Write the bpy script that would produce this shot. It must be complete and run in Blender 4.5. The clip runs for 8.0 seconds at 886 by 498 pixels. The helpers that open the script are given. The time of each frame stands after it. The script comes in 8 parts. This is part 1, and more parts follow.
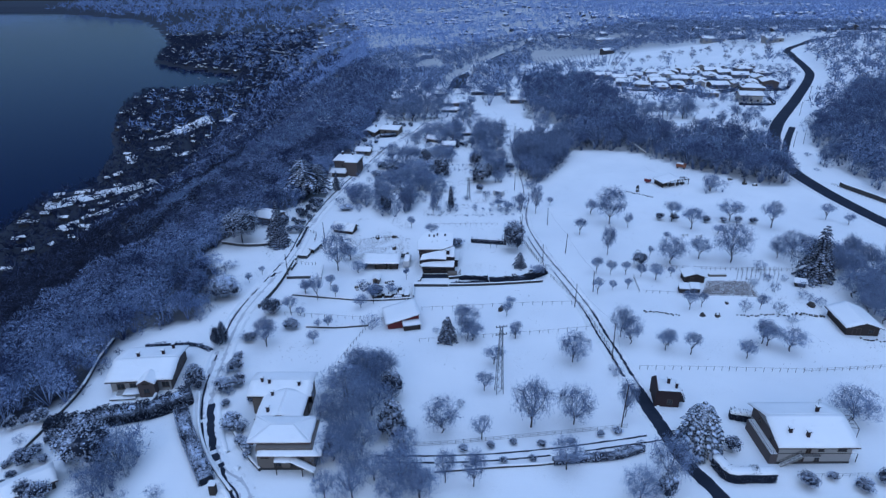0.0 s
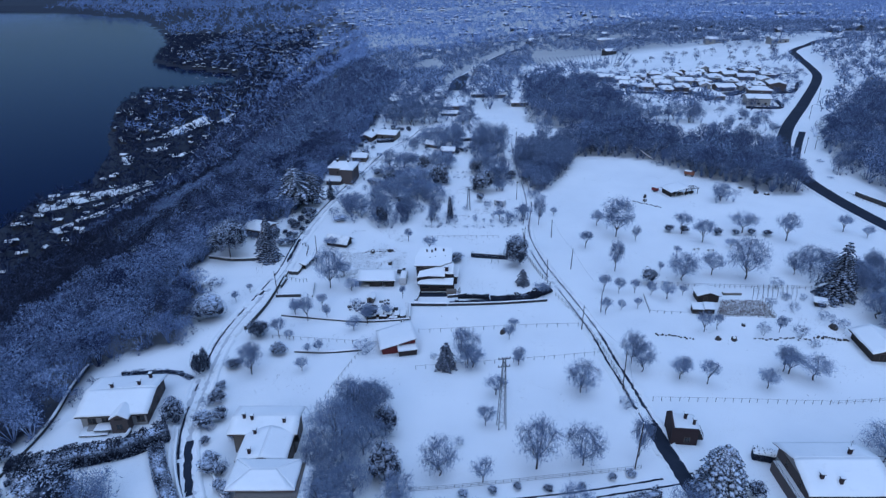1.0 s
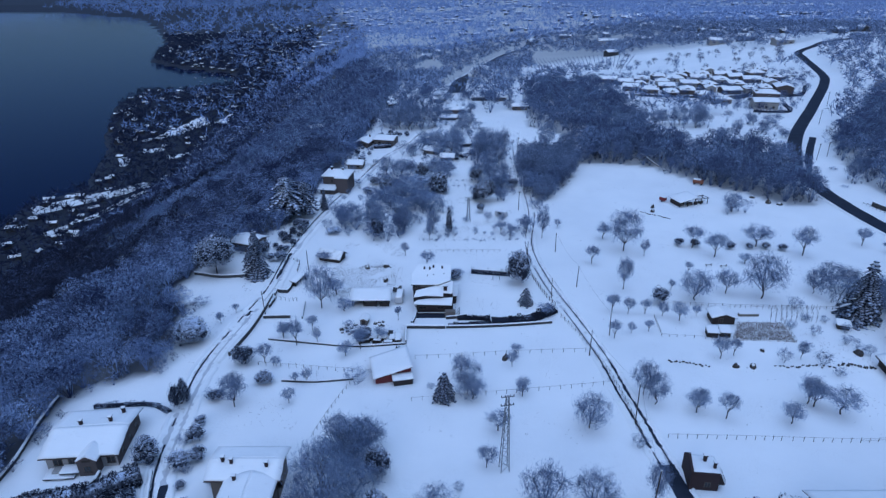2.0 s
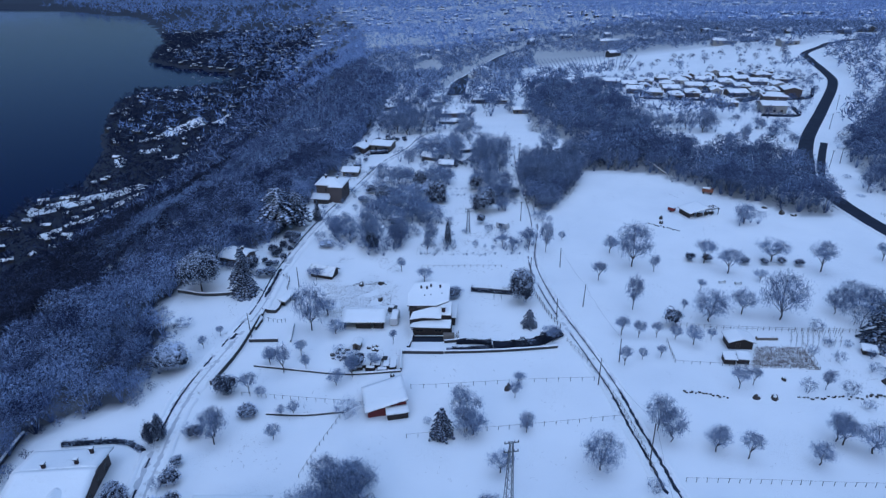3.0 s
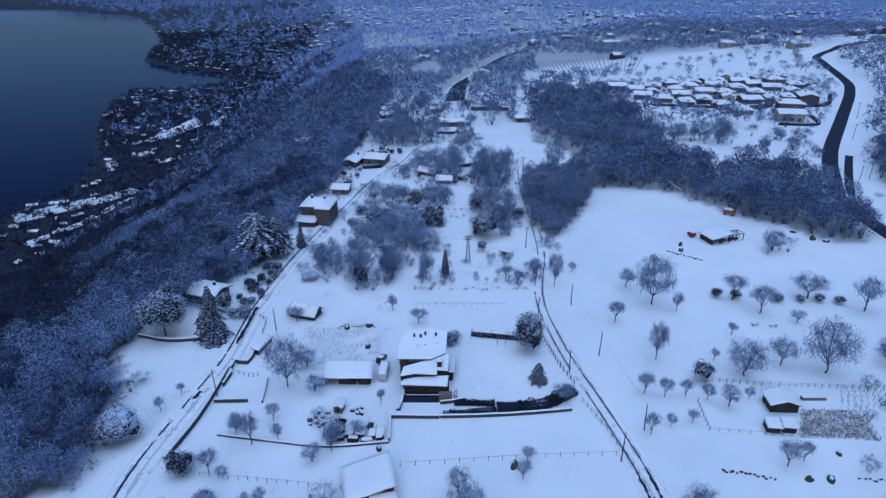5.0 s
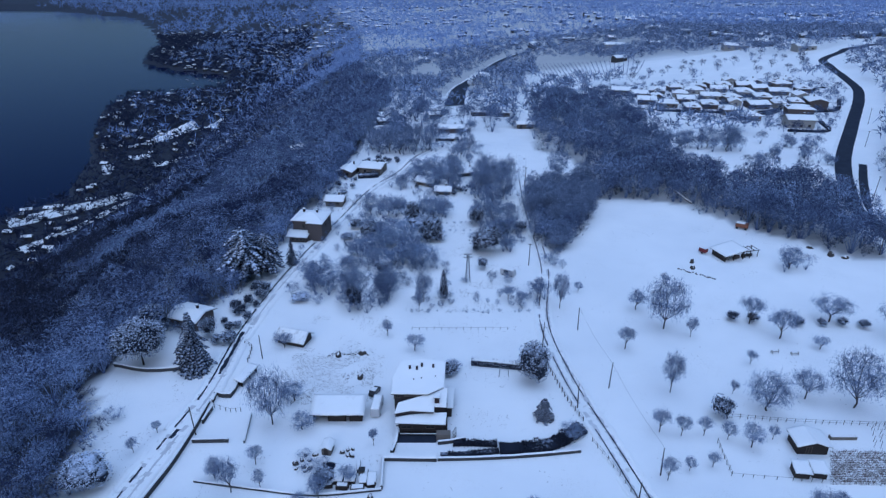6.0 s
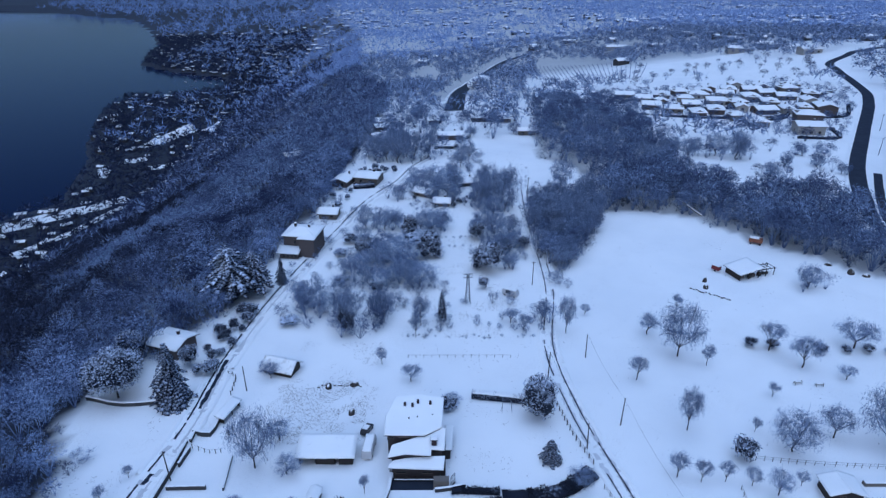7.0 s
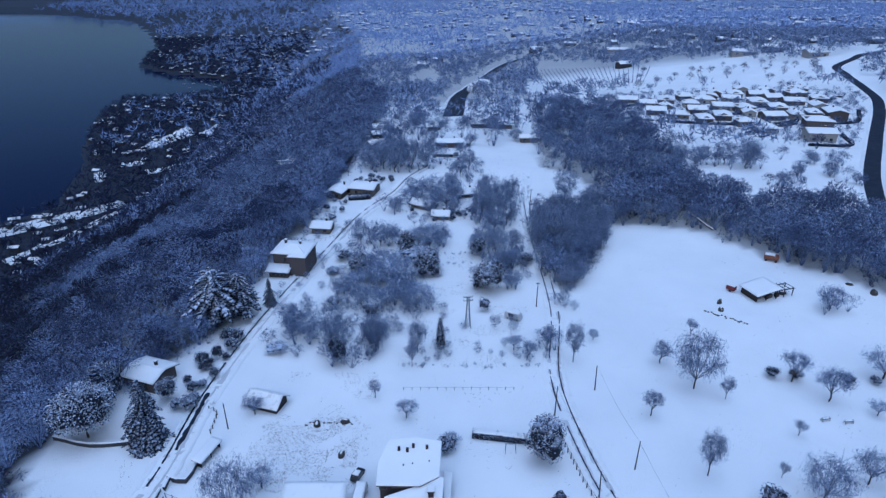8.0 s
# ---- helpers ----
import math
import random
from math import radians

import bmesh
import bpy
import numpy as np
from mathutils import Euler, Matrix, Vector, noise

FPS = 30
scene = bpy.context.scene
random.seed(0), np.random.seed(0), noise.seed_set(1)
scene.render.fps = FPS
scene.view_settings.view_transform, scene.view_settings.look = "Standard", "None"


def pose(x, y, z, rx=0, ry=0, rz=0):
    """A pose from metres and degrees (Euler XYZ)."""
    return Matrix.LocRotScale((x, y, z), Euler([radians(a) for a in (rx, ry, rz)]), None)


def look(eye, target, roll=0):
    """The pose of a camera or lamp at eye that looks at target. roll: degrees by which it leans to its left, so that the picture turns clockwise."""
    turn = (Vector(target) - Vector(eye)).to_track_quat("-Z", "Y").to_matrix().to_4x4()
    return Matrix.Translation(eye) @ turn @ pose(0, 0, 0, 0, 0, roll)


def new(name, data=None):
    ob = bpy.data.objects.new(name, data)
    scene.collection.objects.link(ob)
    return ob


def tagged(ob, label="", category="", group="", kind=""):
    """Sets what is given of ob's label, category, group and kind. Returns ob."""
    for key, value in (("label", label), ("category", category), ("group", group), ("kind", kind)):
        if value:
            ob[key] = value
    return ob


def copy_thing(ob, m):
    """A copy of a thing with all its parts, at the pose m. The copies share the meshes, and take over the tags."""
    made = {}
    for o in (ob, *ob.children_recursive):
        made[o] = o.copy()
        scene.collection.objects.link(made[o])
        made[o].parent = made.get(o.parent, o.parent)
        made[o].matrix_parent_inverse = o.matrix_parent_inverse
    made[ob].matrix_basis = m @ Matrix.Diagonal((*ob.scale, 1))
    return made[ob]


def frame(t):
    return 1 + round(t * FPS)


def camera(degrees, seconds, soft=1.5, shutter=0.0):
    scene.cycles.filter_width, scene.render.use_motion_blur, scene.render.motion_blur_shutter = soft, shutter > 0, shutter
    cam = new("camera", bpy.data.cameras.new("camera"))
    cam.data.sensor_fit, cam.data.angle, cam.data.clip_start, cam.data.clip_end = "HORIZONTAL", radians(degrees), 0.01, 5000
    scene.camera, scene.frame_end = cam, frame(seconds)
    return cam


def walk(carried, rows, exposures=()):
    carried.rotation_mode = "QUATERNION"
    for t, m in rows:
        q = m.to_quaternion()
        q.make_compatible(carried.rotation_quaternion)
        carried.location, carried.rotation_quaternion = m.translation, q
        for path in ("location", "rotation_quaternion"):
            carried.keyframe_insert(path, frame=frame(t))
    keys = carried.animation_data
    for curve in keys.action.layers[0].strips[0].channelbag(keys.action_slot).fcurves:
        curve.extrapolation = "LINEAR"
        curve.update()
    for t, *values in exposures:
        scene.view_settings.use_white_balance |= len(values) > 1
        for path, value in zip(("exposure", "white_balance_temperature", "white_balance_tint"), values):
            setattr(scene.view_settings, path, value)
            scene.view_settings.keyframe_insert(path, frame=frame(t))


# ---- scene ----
cam = camera(70.0, 8.0, soft=1.35)
# seconds, metres east, north and up, then pitch, roll and yaw in degrees
PATH = [
    (0.0, 0.00, 0.00, 93.0, -24.84, 0.14, 0.00),
    (1.5, 0.62, 18.75, 93.0, -24.93, 0.08, 0.00),
    (3.0, 1.24, 37.54, 93.0, -25.03, 0.00, -0.01),
    (4.0, 1.64, 50.16, 93.0, -25.16, -0.05, -0.02),
    (4.5, 1.84, 56.45, 93.0, -25.15, -0.06, -0.03),
    (6.0, 2.48, 75.42, 93.0, -25.01, -0.06, -0.065),
    (7.0, 2.91, 87.98, 93.0, -24.90, -0.06, -0.08),
    (8.0, 3.32, 100.75, 93.0, -24.78, -0.06, -0.095),
]
walk(cam, [(t, pose(x, y, z, 90 + p, r, w)) for t, x, y, z, p, r, w in PATH],
     exposures=[(0.0, 0.23, 4370, 10), (4.0, 0.20, 4380, 10), (8.0, 0.36, 4470, 10)])

# ---- light: a heavy overcast winter dusk ----
world = bpy.data.worlds.new("overcast")
scene.world = world
world.use_nodes = True
wn = world.node_tree.nodes
sky = wn.new("ShaderNodeTexSky")
sky.sky_type = "NISHITA"
sky.sun_disc = False
sky.sun_elevation = radians(32)
sky.sun_rotation = radians(200)
sky.air_density, sky.dust_density, sky.ozone_density = 1.0, 3.0, 1.0
wn["Background"].inputs["Strength"].default_value = 0.057
world.node_tree.links.new(sky.outputs[0], wn["Background"].inputs[0])
sun = new("sun", bpy.data.lights.new("sun", "SUN"))
sun.data.energy, sun.data.angle, sun.data.color = 1.12, radians(70), (0.93, 0.95, 1.0)
sun.matrix_world = look((0, 0, 300), (-20, 10, 0))


# ---- materials ----
def material(name, rough=0.8, metal=0.0):
    m = bpy.data.materials.new(name)
    m.use_nodes = True
    b = m.node_tree.nodes["Principled BSDF"]
    b.inputs["Roughness"].default_value, b.inputs["Metallic"].default_value = rough, metal
    return m, m.node_tree, b


def coords(nt):
    return nt.nodes.new("ShaderNodeTexCoord").outputs["Object"]


def place(nt):
    return nt.nodes.new("ShaderNodeNewGeometry").outputs["Position"]


def noise_of(nt, where, scale, detail=4.0, rough=0.6):
    n = nt.nodes.new("ShaderNodeTexNoise")
    n.inputs["Scale"].default_value, n.inputs["Detail"].default_value, n.inputs["Roughness"].default_value = scale, detail, rough
    nt.links.new(where, n.inputs["Vector"])
    return n.outputs["Fac"]


def ramp(nt, fac, stops):
    r = nt.nodes.new("ShaderNodeValToRGB")
    e = r.color_ramp.elements
    e[0].position, e[1].position = stops[0][0], stops[-1][0]
    for p, c in stops[1:-1]:
        e.new(p)
    for k, (p, c) in enumerate(stops):
        e[k].position, e[k].color = p, (*c, 1) if len(c) == 3 else c
    nt.links.new(fac, r.inputs["Fac"])
    return r.outputs["Color"]


def blend(nt, fac, a, b):
    x = nt.nodes.new("ShaderNodeMix")
    x.data_type = "RGBA"
    for s, v in ((x.inputs["Factor"], fac), (x.inputs["A"], a), (x.inputs["B"], b)):
        if isinstance(v, (tuple, list)):
            s.default_value = (*v, 1)
        elif isinstance(v, (int, float)):
            s.default_value = v
        else:
            nt.links.new(v, s)
    return x.outputs["Result"]


def calc(nt, op, a, b=0.0):
    x = nt.nodes.new("ShaderNodeMath")
    x.operation, x.use_clamp = op, op in ("MULTIPLY_ADD", "SMOOTH_MIN")
    for s, v in zip(x.inputs, (a, b)):
        if isinstance(v, (int, float)):
            s.default_value = v
        else:
            nt.links.new(v, s)
    return x.outputs[0]


def bumped(nt, b, height, strength, distance):
    n = nt.nodes.new("ShaderNodeBump")
    n.inputs["Strength"].default_value, n.inputs["Distance"].default_value = strength, distance
    nt.links.new(height, n.inputs["Height"])
    nt.links.new(n.outputs[0], b.inputs["Normal"])


def upward(nt, lo, hi):
    """How far a face looks up, from 0 at lo to 1 at hi: where snow comes to rest."""
    g = nt.nodes.new("ShaderNodeNewGeometry")
    s = nt.nodes.new("ShaderNodeSeparateXYZ")
    nt.links.new(g.outputs["Normal"], s.inputs[0])
    r = nt.nodes.new("ShaderNodeMapRange")
    r.inputs["From Min"].default_value, r.inputs["From Max"].default_value = lo, hi
    nt.links.new(s.outputs["Z"], r.inputs["Value"])
    return r.outputs[0]


def snow_material(name, dirt=0.0, relief=0.15):
    m, nt, b = material(name, 0.75)
    p = place(nt)
    big, mid, small = noise_of(nt, p, 0.05, 3), noise_of(nt, p, 0.7, 5), noise_of(nt, p, 6.0, 3)
    c = ramp(nt, big, [(0.3, (0.745, 0.755, 0.755)), (0.7, (0.845, 0.848, 0.835))])
    tuft = ramp(nt, mid, [(0.60 - dirt * 0.2, (0, 0, 0)), (0.72 - dirt * 0.2, (1, 1, 1))])
    c = blend(nt, calc(nt, "MULTIPLY", tuft, 0.12 + dirt), c, (0.26, 0.24, 0.21))
    nt.links.new(c, b.inputs["Base Color"])
    bumped(nt, b, calc(nt, "ADD", mid, calc(nt, "MULTIPLY", small, 0.2)), 0.5, relief)
    return m


def ground_material():
    m, nt, b = material("snowy_ground", 0.78)
    p = place(nt)
    big, mid, small, blot = noise_of(nt, p, 0.03, 3), noise_of(nt, p, 0.5, 6), noise_of(nt, p, 5.0, 3), noise_of(nt, p, 0.09, 5)
    c = ramp(nt, big, [(0.3, (0.755, 0.765, 0.765)), (0.7, (0.835, 0.838, 0.825))])
    tuft = ramp(nt, small, [(0.56, (0, 0, 0)), (0.72, (1, 1, 1))])
    rough_grass = ramp(nt, blot, [(0.48, (0, 0, 0)), (0.72, (1, 1, 1))])
    c = blend(nt, calc(nt, "MULTIPLY", calc(nt, "MULTIPLY", tuft, rough_grass), 0.7), c, (0.24, 0.22, 0.18))
    # this attribute blends the snow towards a darker mottled colour
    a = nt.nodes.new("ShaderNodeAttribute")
    a.attribute_name = "dark_floor"
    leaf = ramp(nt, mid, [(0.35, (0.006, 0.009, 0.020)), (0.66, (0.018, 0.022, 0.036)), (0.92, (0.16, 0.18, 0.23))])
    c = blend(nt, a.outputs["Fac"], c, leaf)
    nt.links.new(c, b.inputs["Base Color"])
    bumped(nt, b, calc(nt, "ADD", mid, calc(nt, "MULTIPLY", small, 0.15)), 0.35, 0.3)
    return m


def twig_material(name, dark, frost, lo=0.0, hi=0.75, most=0.85, cover=0.5, grain=1.3, edge=0.14, vary=0.0):
    """Bark or needles with snow lying in patches on what looks up. cover: how much of it the snow hides."""
    m, nt, b = material(name, 0.9)
    p = place(nt)
    # the blue of haze and dusk light is put into both colours
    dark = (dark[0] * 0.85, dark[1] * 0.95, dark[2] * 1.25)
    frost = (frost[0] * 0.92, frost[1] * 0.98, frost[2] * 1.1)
    patch, fine = noise_of(nt, p, 0.035, 3), noise_of(nt, p, grain, 3)
    bark = blend(nt, fine, dark, tuple(v * 1.7 for v in dark))
    tree = noise_of(nt, p, 0.13, 2)
    both = calc(nt, "ADD", calc(nt, "MULTIPLY", patch, 0.45), calc(nt, "ADD", calc(nt, "MULTIPLY", tree, 0.45), calc(nt, "MULTIPLY", fine, 0.2)))
    mid = 0.85 - 0.6 * cover
    if vary:
        tone = nt.nodes.new("ShaderNodeAttribute")
        tone.attribute_name = "tone"
        both = calc(nt, "ADD", both, calc(nt, "MULTIPLY", calc(nt, "SUBTRACT", tone.outputs["Fac"], 0.5), vary))
    s = calc(nt, "MULTIPLY", upward(nt, lo, hi), ramp(nt, both, [(max(0.0, mid - edge), (0, 0, 0)), (min(1.0, mid + edge), (1, 1, 1))]))
    c = blend(nt, calc(nt, "MULTIPLY", s, most), bark, frost)
    nt.links.new(c, b.inputs["Base Color"])
    return m


def plain(name, colour, rough=0.8, spread=0.25, scale=3.0, metal=0.0, relief=0.0):
    m, nt, b = material(name, rough, metal)
    p = coords(nt)
    f, g = noise_of(nt, p, scale, 5), noise_of(nt, p, scale * 0.15, 2)
    o = nt.nodes.new("ShaderNodeObjectInfo").outputs["Random"]
    v = calc(nt, "ADD", calc(nt, "MULTIPLY", f, 0.5), calc(nt, "ADD", calc(nt, "MULTIPLY", g, 0.3), calc(nt, "MULTIPLY", o, 0.2)))
    nt.links.new(blend(nt, v, tuple(k * (1 - spread) for k in colour), tuple(min(1, k * (1 + spread)) for k in colour)), b.inputs["Base Color"])
    if relief:
        bumped(nt, b, f, 0.5, relief)
    return m


def asphalt_material():
    m, nt, b = material("wet_asphalt", 0.85)
    b.inputs["Specular IOR Level"].default_value = 0.2
    p = place(nt)
    f, g = noise_of(nt, p, 8.0, 4), noise_of(nt, p, 0.25, 4)
    c = ramp(nt, calc(nt, "ADD", calc(nt, "MULTIPLY", f, 0.4), calc(nt, "MULTIPLY", g, 0.6)), [(0.35, (0.012, 0.016, 0.028)), (0.64, (0.026, 0.031, 0.048)), (0.86, (0.16, 0.17, 0.20))])
    nt.links.new(c, b.inputs["Base Color"])
    bumped(nt, b, f, 0.3, 0.02)
    return m


def water_material():
    m, nt, b = material("lake_water", 0.12)
    p = place(nt)
    b.inputs["Base Color"].default_value = (0.001, 0.003, 0.026, 1)
    b.inputs["IOR"].default_value = 1.33
    b.inputs["Specular IOR Level"].default_value = 0.10
    b.inputs["Specular Tint"].default_value = (0.60, 0.46, 1.0, 1)
    bumped(nt, b, noise_of(nt, p, 0.4, 4), 0.1, 0.5)
    return m


def glass_material():
    m, nt, b = material("window_glass", 0.08)
    b.inputs["Base Color"].default_value = (0.02, 0.024, 0.03, 1)
    return m


M_GROUND = ground_material()
M_SNOW = snow_material("fresh_snow")
M_SNOWROUGH = snow_material("trampled_snow", 0.35, 0.3)
M_BARK = twig_material("frosted_bark", (0.022, 0.025, 0.034), (0.50, 0.55, 0.66), 0.1, 0.9, 0.8, 0.64)
# M_WOOD, M_WOODDARK, M_SHORE: further blue haze mixed into the base colours
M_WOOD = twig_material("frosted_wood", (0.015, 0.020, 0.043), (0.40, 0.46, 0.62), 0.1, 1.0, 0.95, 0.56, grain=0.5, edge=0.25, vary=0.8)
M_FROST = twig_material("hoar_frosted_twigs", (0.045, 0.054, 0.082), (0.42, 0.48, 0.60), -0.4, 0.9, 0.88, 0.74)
M_HOAR = twig_material("hoar_frost", (0.065, 0.078, 0.115), (0.44, 0.50, 0.62), -0.6, 0.9, 0.85, 0.66, grain=0.8, edge=0.25)
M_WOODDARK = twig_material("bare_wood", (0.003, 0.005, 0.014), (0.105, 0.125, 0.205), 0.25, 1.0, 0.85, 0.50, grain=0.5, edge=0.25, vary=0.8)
# distance haze is put into these pale, close tones along with the frost
M_FARWOOD = twig_material("far_wood_frost_haze", (0.17, 0.205, 0.29), (0.42, 0.48, 0.60), -0.2, 0.9, 0.85, 0.74, grain=0.3, edge=0.3)
M_FIR = twig_material("snowy_needles", (0.005, 0.008, 0.016), (0.66, 0.69, 0.76), 0.3, 0.95, 0.9, 0.63, 1.6, 0.10)
M_CEDAR = twig_material("snow_laden_cedar", (0.006, 0.010, 0.018), (0.74, 0.76, 0.80), 0.05, 0.6, 0.95, 0.84, 0.9, 0.12)
M_LEDGE = twig_material("cedar_ledges", (0.005, 0.008, 0.016), (0.70, 0.72, 0.78), 0.2, 0.85, 0.94, 0.74, 0.9, 0.10)
M_PINE = twig_material("snow_laden_pine_needles", (0.006, 0.009, 0.015), (0.72, 0.74, 0.79), 0.15, 0.8, 0.92, 0.72, 1.0, 0.08)
M_EVER = twig_material("snowy_evergreen_leaves", (0.005, 0.009, 0.018), (0.70, 0.72, 0.77), 0.2, 0.8, 0.94, 0.63, 1.6, 0.08)
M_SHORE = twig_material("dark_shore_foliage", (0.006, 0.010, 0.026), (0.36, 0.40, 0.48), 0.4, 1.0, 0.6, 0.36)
M_HEDGE = twig_material("hedge_leaves", (0.004, 0.007, 0.015), (0.66, 0.68, 0.74), 0.5, 1.0, 0.85, 0.50, 3.0, 0.08)
M_LANESNOW = snow_material("packed_lane_snow", 0.22, 0.1)
M_BELT = twig_material("grey_frosted_belt", (0.040, 0.050, 0.082), (0.38, 0.44, 0.57), -0.1, 1.0, 0.9, 0.68, grain=0.6, edge=0.3, vary=0.6)
M_EDGE = twig_material("pale_frosted_edge", (0.07, 0.085, 0.135), (0.52, 0.59, 0.74), -0.2, 1.0, 0.92, 0.76, grain=0.6, edge=0.3, vary=0.6)
M_SCRUB = twig_material("dark_scrub", (0.006, 0.009, 0.020), (0.30, 0.34, 0.44), 0.3, 1.0, 0.8, 0.45, vary=0.5)
M_BANK = twig_material("dark_bank_growth", (0.002, 0.004, 0.010), (0.64, 0.66, 0.72), 0.5, 1.0, 0.9, 0.36, 1.6, 0.06)
# core colour holds the shade of gaps between sprays, patched with snow
M_INNER = twig_material("core_gap_shade", (0.004, 0.007, 0.014), (0.72, 0.74, 0.79), 0.35, 0.95, 0.9, 0.44, 1.4, 0.05)
M_SLUSH = plain("grey_slush", (0.54, 0.545, 0.56), 0.6, 0.4, 1.2)
M_TRUNK = plain("dark_bark", (0.05, 0.043, 0.038), 0.95, 0.4, 4.0)
M_ASPHALT = asphalt_material()
M_WATER = water_material()
M_GLASS = glass_material()
M_PLASTER = plain("pale_plaster", (0.29, 0.28, 0.265), 0.9, 0.15, 1.5)
M_OCHRE = plain("ochre_plaster", (0.13, 0.115, 0.10), 0.9, 0.2, 1.5)
M_BROWN = plain("brown_render", (0.085, 0.070, 0.066), 0.9, 0.25, 1.5)
M_VILLA = plain("dark_brown_render", (0.034, 0.029, 0.031), 0.9, 0.3, 1.5)
M_STONE = plain("grey_stone", (0.045, 0.044, 0.045), 0.92, 0.45, 1.6, relief=0.05)
M_DARKWOOD = plain("dark_stained_wood", (0.022, 0.016, 0.013), 0.75, 0.4, 2.5)
M_GREYWOOD = plain("weathered_wood", (0.13, 0.115, 0.10), 0.85, 0.35, 3.0)
M_REDPAINT = plain("red_painted_boards", (0.13, 0.018, 0.018), 0.7, 0.3, 2.0)
M_BRICK = plain("brick_red_render", (0.030, 0.018, 0.019), 0.9, 0.35, 2.5)
M_TILE = plain("roof_tile", (0.12, 0.07, 0.055), 0.85, 0.3, 3.0)
M_METAL = plain("galvanised_steel", (0.20, 0.21, 0.22), 0.5, 0.2, 5.0, 0.8)
M_SHUTTER = plain("shutter_paint", (0.10, 0.075, 0.055), 0.7, 0.2, 4.0)
M_CONCRETE = plain("concrete", (0.30, 0.295, 0.28), 0.9, 0.2, 1.0)
M_RUST = plain("rusty_orange_paint", (0.16, 0.06, 0.03), 0.7, 0.3, 2.0)
M_BLACK = plain("black_plastic", (0.02, 0.02, 0.022), 0.5, 0.2, 3.0)
M_STALK = plain("withered_stalks", (0.085, 0.055, 0.05), 0.9, 0.4, 2.0)
M_DRYGRASS = plain("dead_grass", (0.11, 0.10, 0.09), 0.9, 0.4, 2.0)


# ---- ground ----
def knots(v, pairs):
    return np.interp(v, [p[0] for p in pairs], [p[1] for p in pairs])


EDGE = [(-775, -108.5), (93, -89), (120, -87), (143, -89), (165, -80), (195, -80), (206, -78), (226, -72), (245, -60), (291, -54.5), (322, -49), (350, -45.5), (449.5, -40), (620, -40.3), (775, -58.9), (1007.5, -111.6), (1472.5, -170.5), (2015, -232.5), (3875, -620)]
TREELINE = [(-775, -140), (80, -128), (100, -118), (107, -106), (111, -96), (114, -89), (122, -87), (134, -86.5), (146, -85), (150, -76), (154, -70), (158, -69.5), (172, -71.5), (186, -75), (192, -79.5), (198, -82), (207, -80)] + EDGE[7:]
SHORE = [(-1240, -666.5), (775, -604.5), (914.5, -606.1), (971.9, -567.3), (1074.2, -589), (1196.6, -647.9), (1494.2, -770.4), (1669.4, -823.1), (1732.9, -793.6), (1745.3, -658.8), (1846, -599.9), (2018.1, -638.6), (2170, -892.8), (2286.2, -1033.9),
         (2325, -1023), (2552.8, -1099), (2709.4, -1120.7), (3323.2, -1424.5), (3910.7, -1768.5), (4377.2, -2444.3), (4515.2, -2890.8), (4650, -4650), (4805, -9300)]
CROWN = [(-1240, 0), (387.5, 0), (511.5, -3.1), (651, -12.4), (744, -21.7), (930, -40.3), (1395, -69.8), (2325, -108.5), (4650, -170.5), (7750, -186)]
WATER = -243.0


def wavy(x, y, size, seed):
    x, y = np.asarray(x, float) / size + seed * 1.7, np.asarray(y, float) / size - seed * 0.9
    return (np.sin(x * 1.0 + 1.3 * np.sin(y * 0.7 + seed)) + np.sin(y * 1.3 + 1.1 * np.sin(x * 0.9)) + 0.6 * np.sin(2.1 * x + 1.7 * y + seed) + 0.4 * np.sin(3.7 * y - 2.9 * x)) / 3.0


def height(x, y):
    x, y = np.asarray(x, float), np.asarray(y, float)
    edge = knots(y, EDGE) + 2.5 * wavy(x * 0, y, 26.0, 1)
    u = np.maximum(edge - x, 0.0)
    far = np.clip((y - 465) / 620, 0, 1)
    hill = knots(y, CROWN) - 0.52 * u * u / (u + 14.0)
    rough = np.clip(u / 60, 0, 1)
    hill = hill + rough * (7.0 * wavy(x, y, 40.0, 2) + 3.5 * wavy(x, y, 15.0, 12)) + 0.35 * wavy(x, y, 20.0, 3) * (1 - rough) + far * 7.0 * wavy(x, y, 170.0, 4)
    hill = hill + 15.0 * np.clip((x - 210 - np.maximum(y - 356, 0) * 0.8) / 190, 0, 1.5) * np.clip((y - 186) / 124, 0, 1)
    hill = hill + 0.134 * np.clip(x - 140, -150, 260) * np.clip((y - 450) / 385, 0, 1)
    s = x - knots(y, SHORE) - 12.0 * wavy(x * 0.2, y, 46.0, 5)
    low = WATER + np.clip(s * 0.2, -8, 3.5) + 0.025 * np.clip(s - 30, 0, 800) + np.clip(s / 90, 0, 1) * 2.2 * wavy(x, y, 60.0, 6)
    k = 9.0
    return np.logaddexp(hill / k, low / k) * k


def wooded(x, y):
    """1 on the wooded slope, 0 on the open crown and by the shore."""
    edge = knots(y, TREELINE) + 1.5 * wavy(np.asarray(x) * 0, y, 9.0, 1)
    return np.clip((edge - x + 1) / 2.5, 0, 1) * np.clip((height(x, y) - WATER - 22) / 12, 0, 1)


# ---- end of ground ----
def inside(x, y, poly):
    c = np.zeros(np.shape(x), bool)
    for (x0, y0), (x1, y1) in zip(poly, poly[1:] + poly[:1]):
        if y0 != y1:
            c ^= ((y0 > y) != (y1 > y)) & (x < (x1 - x0) * (y - y0) / (y1 - y0) + x0)
    return c


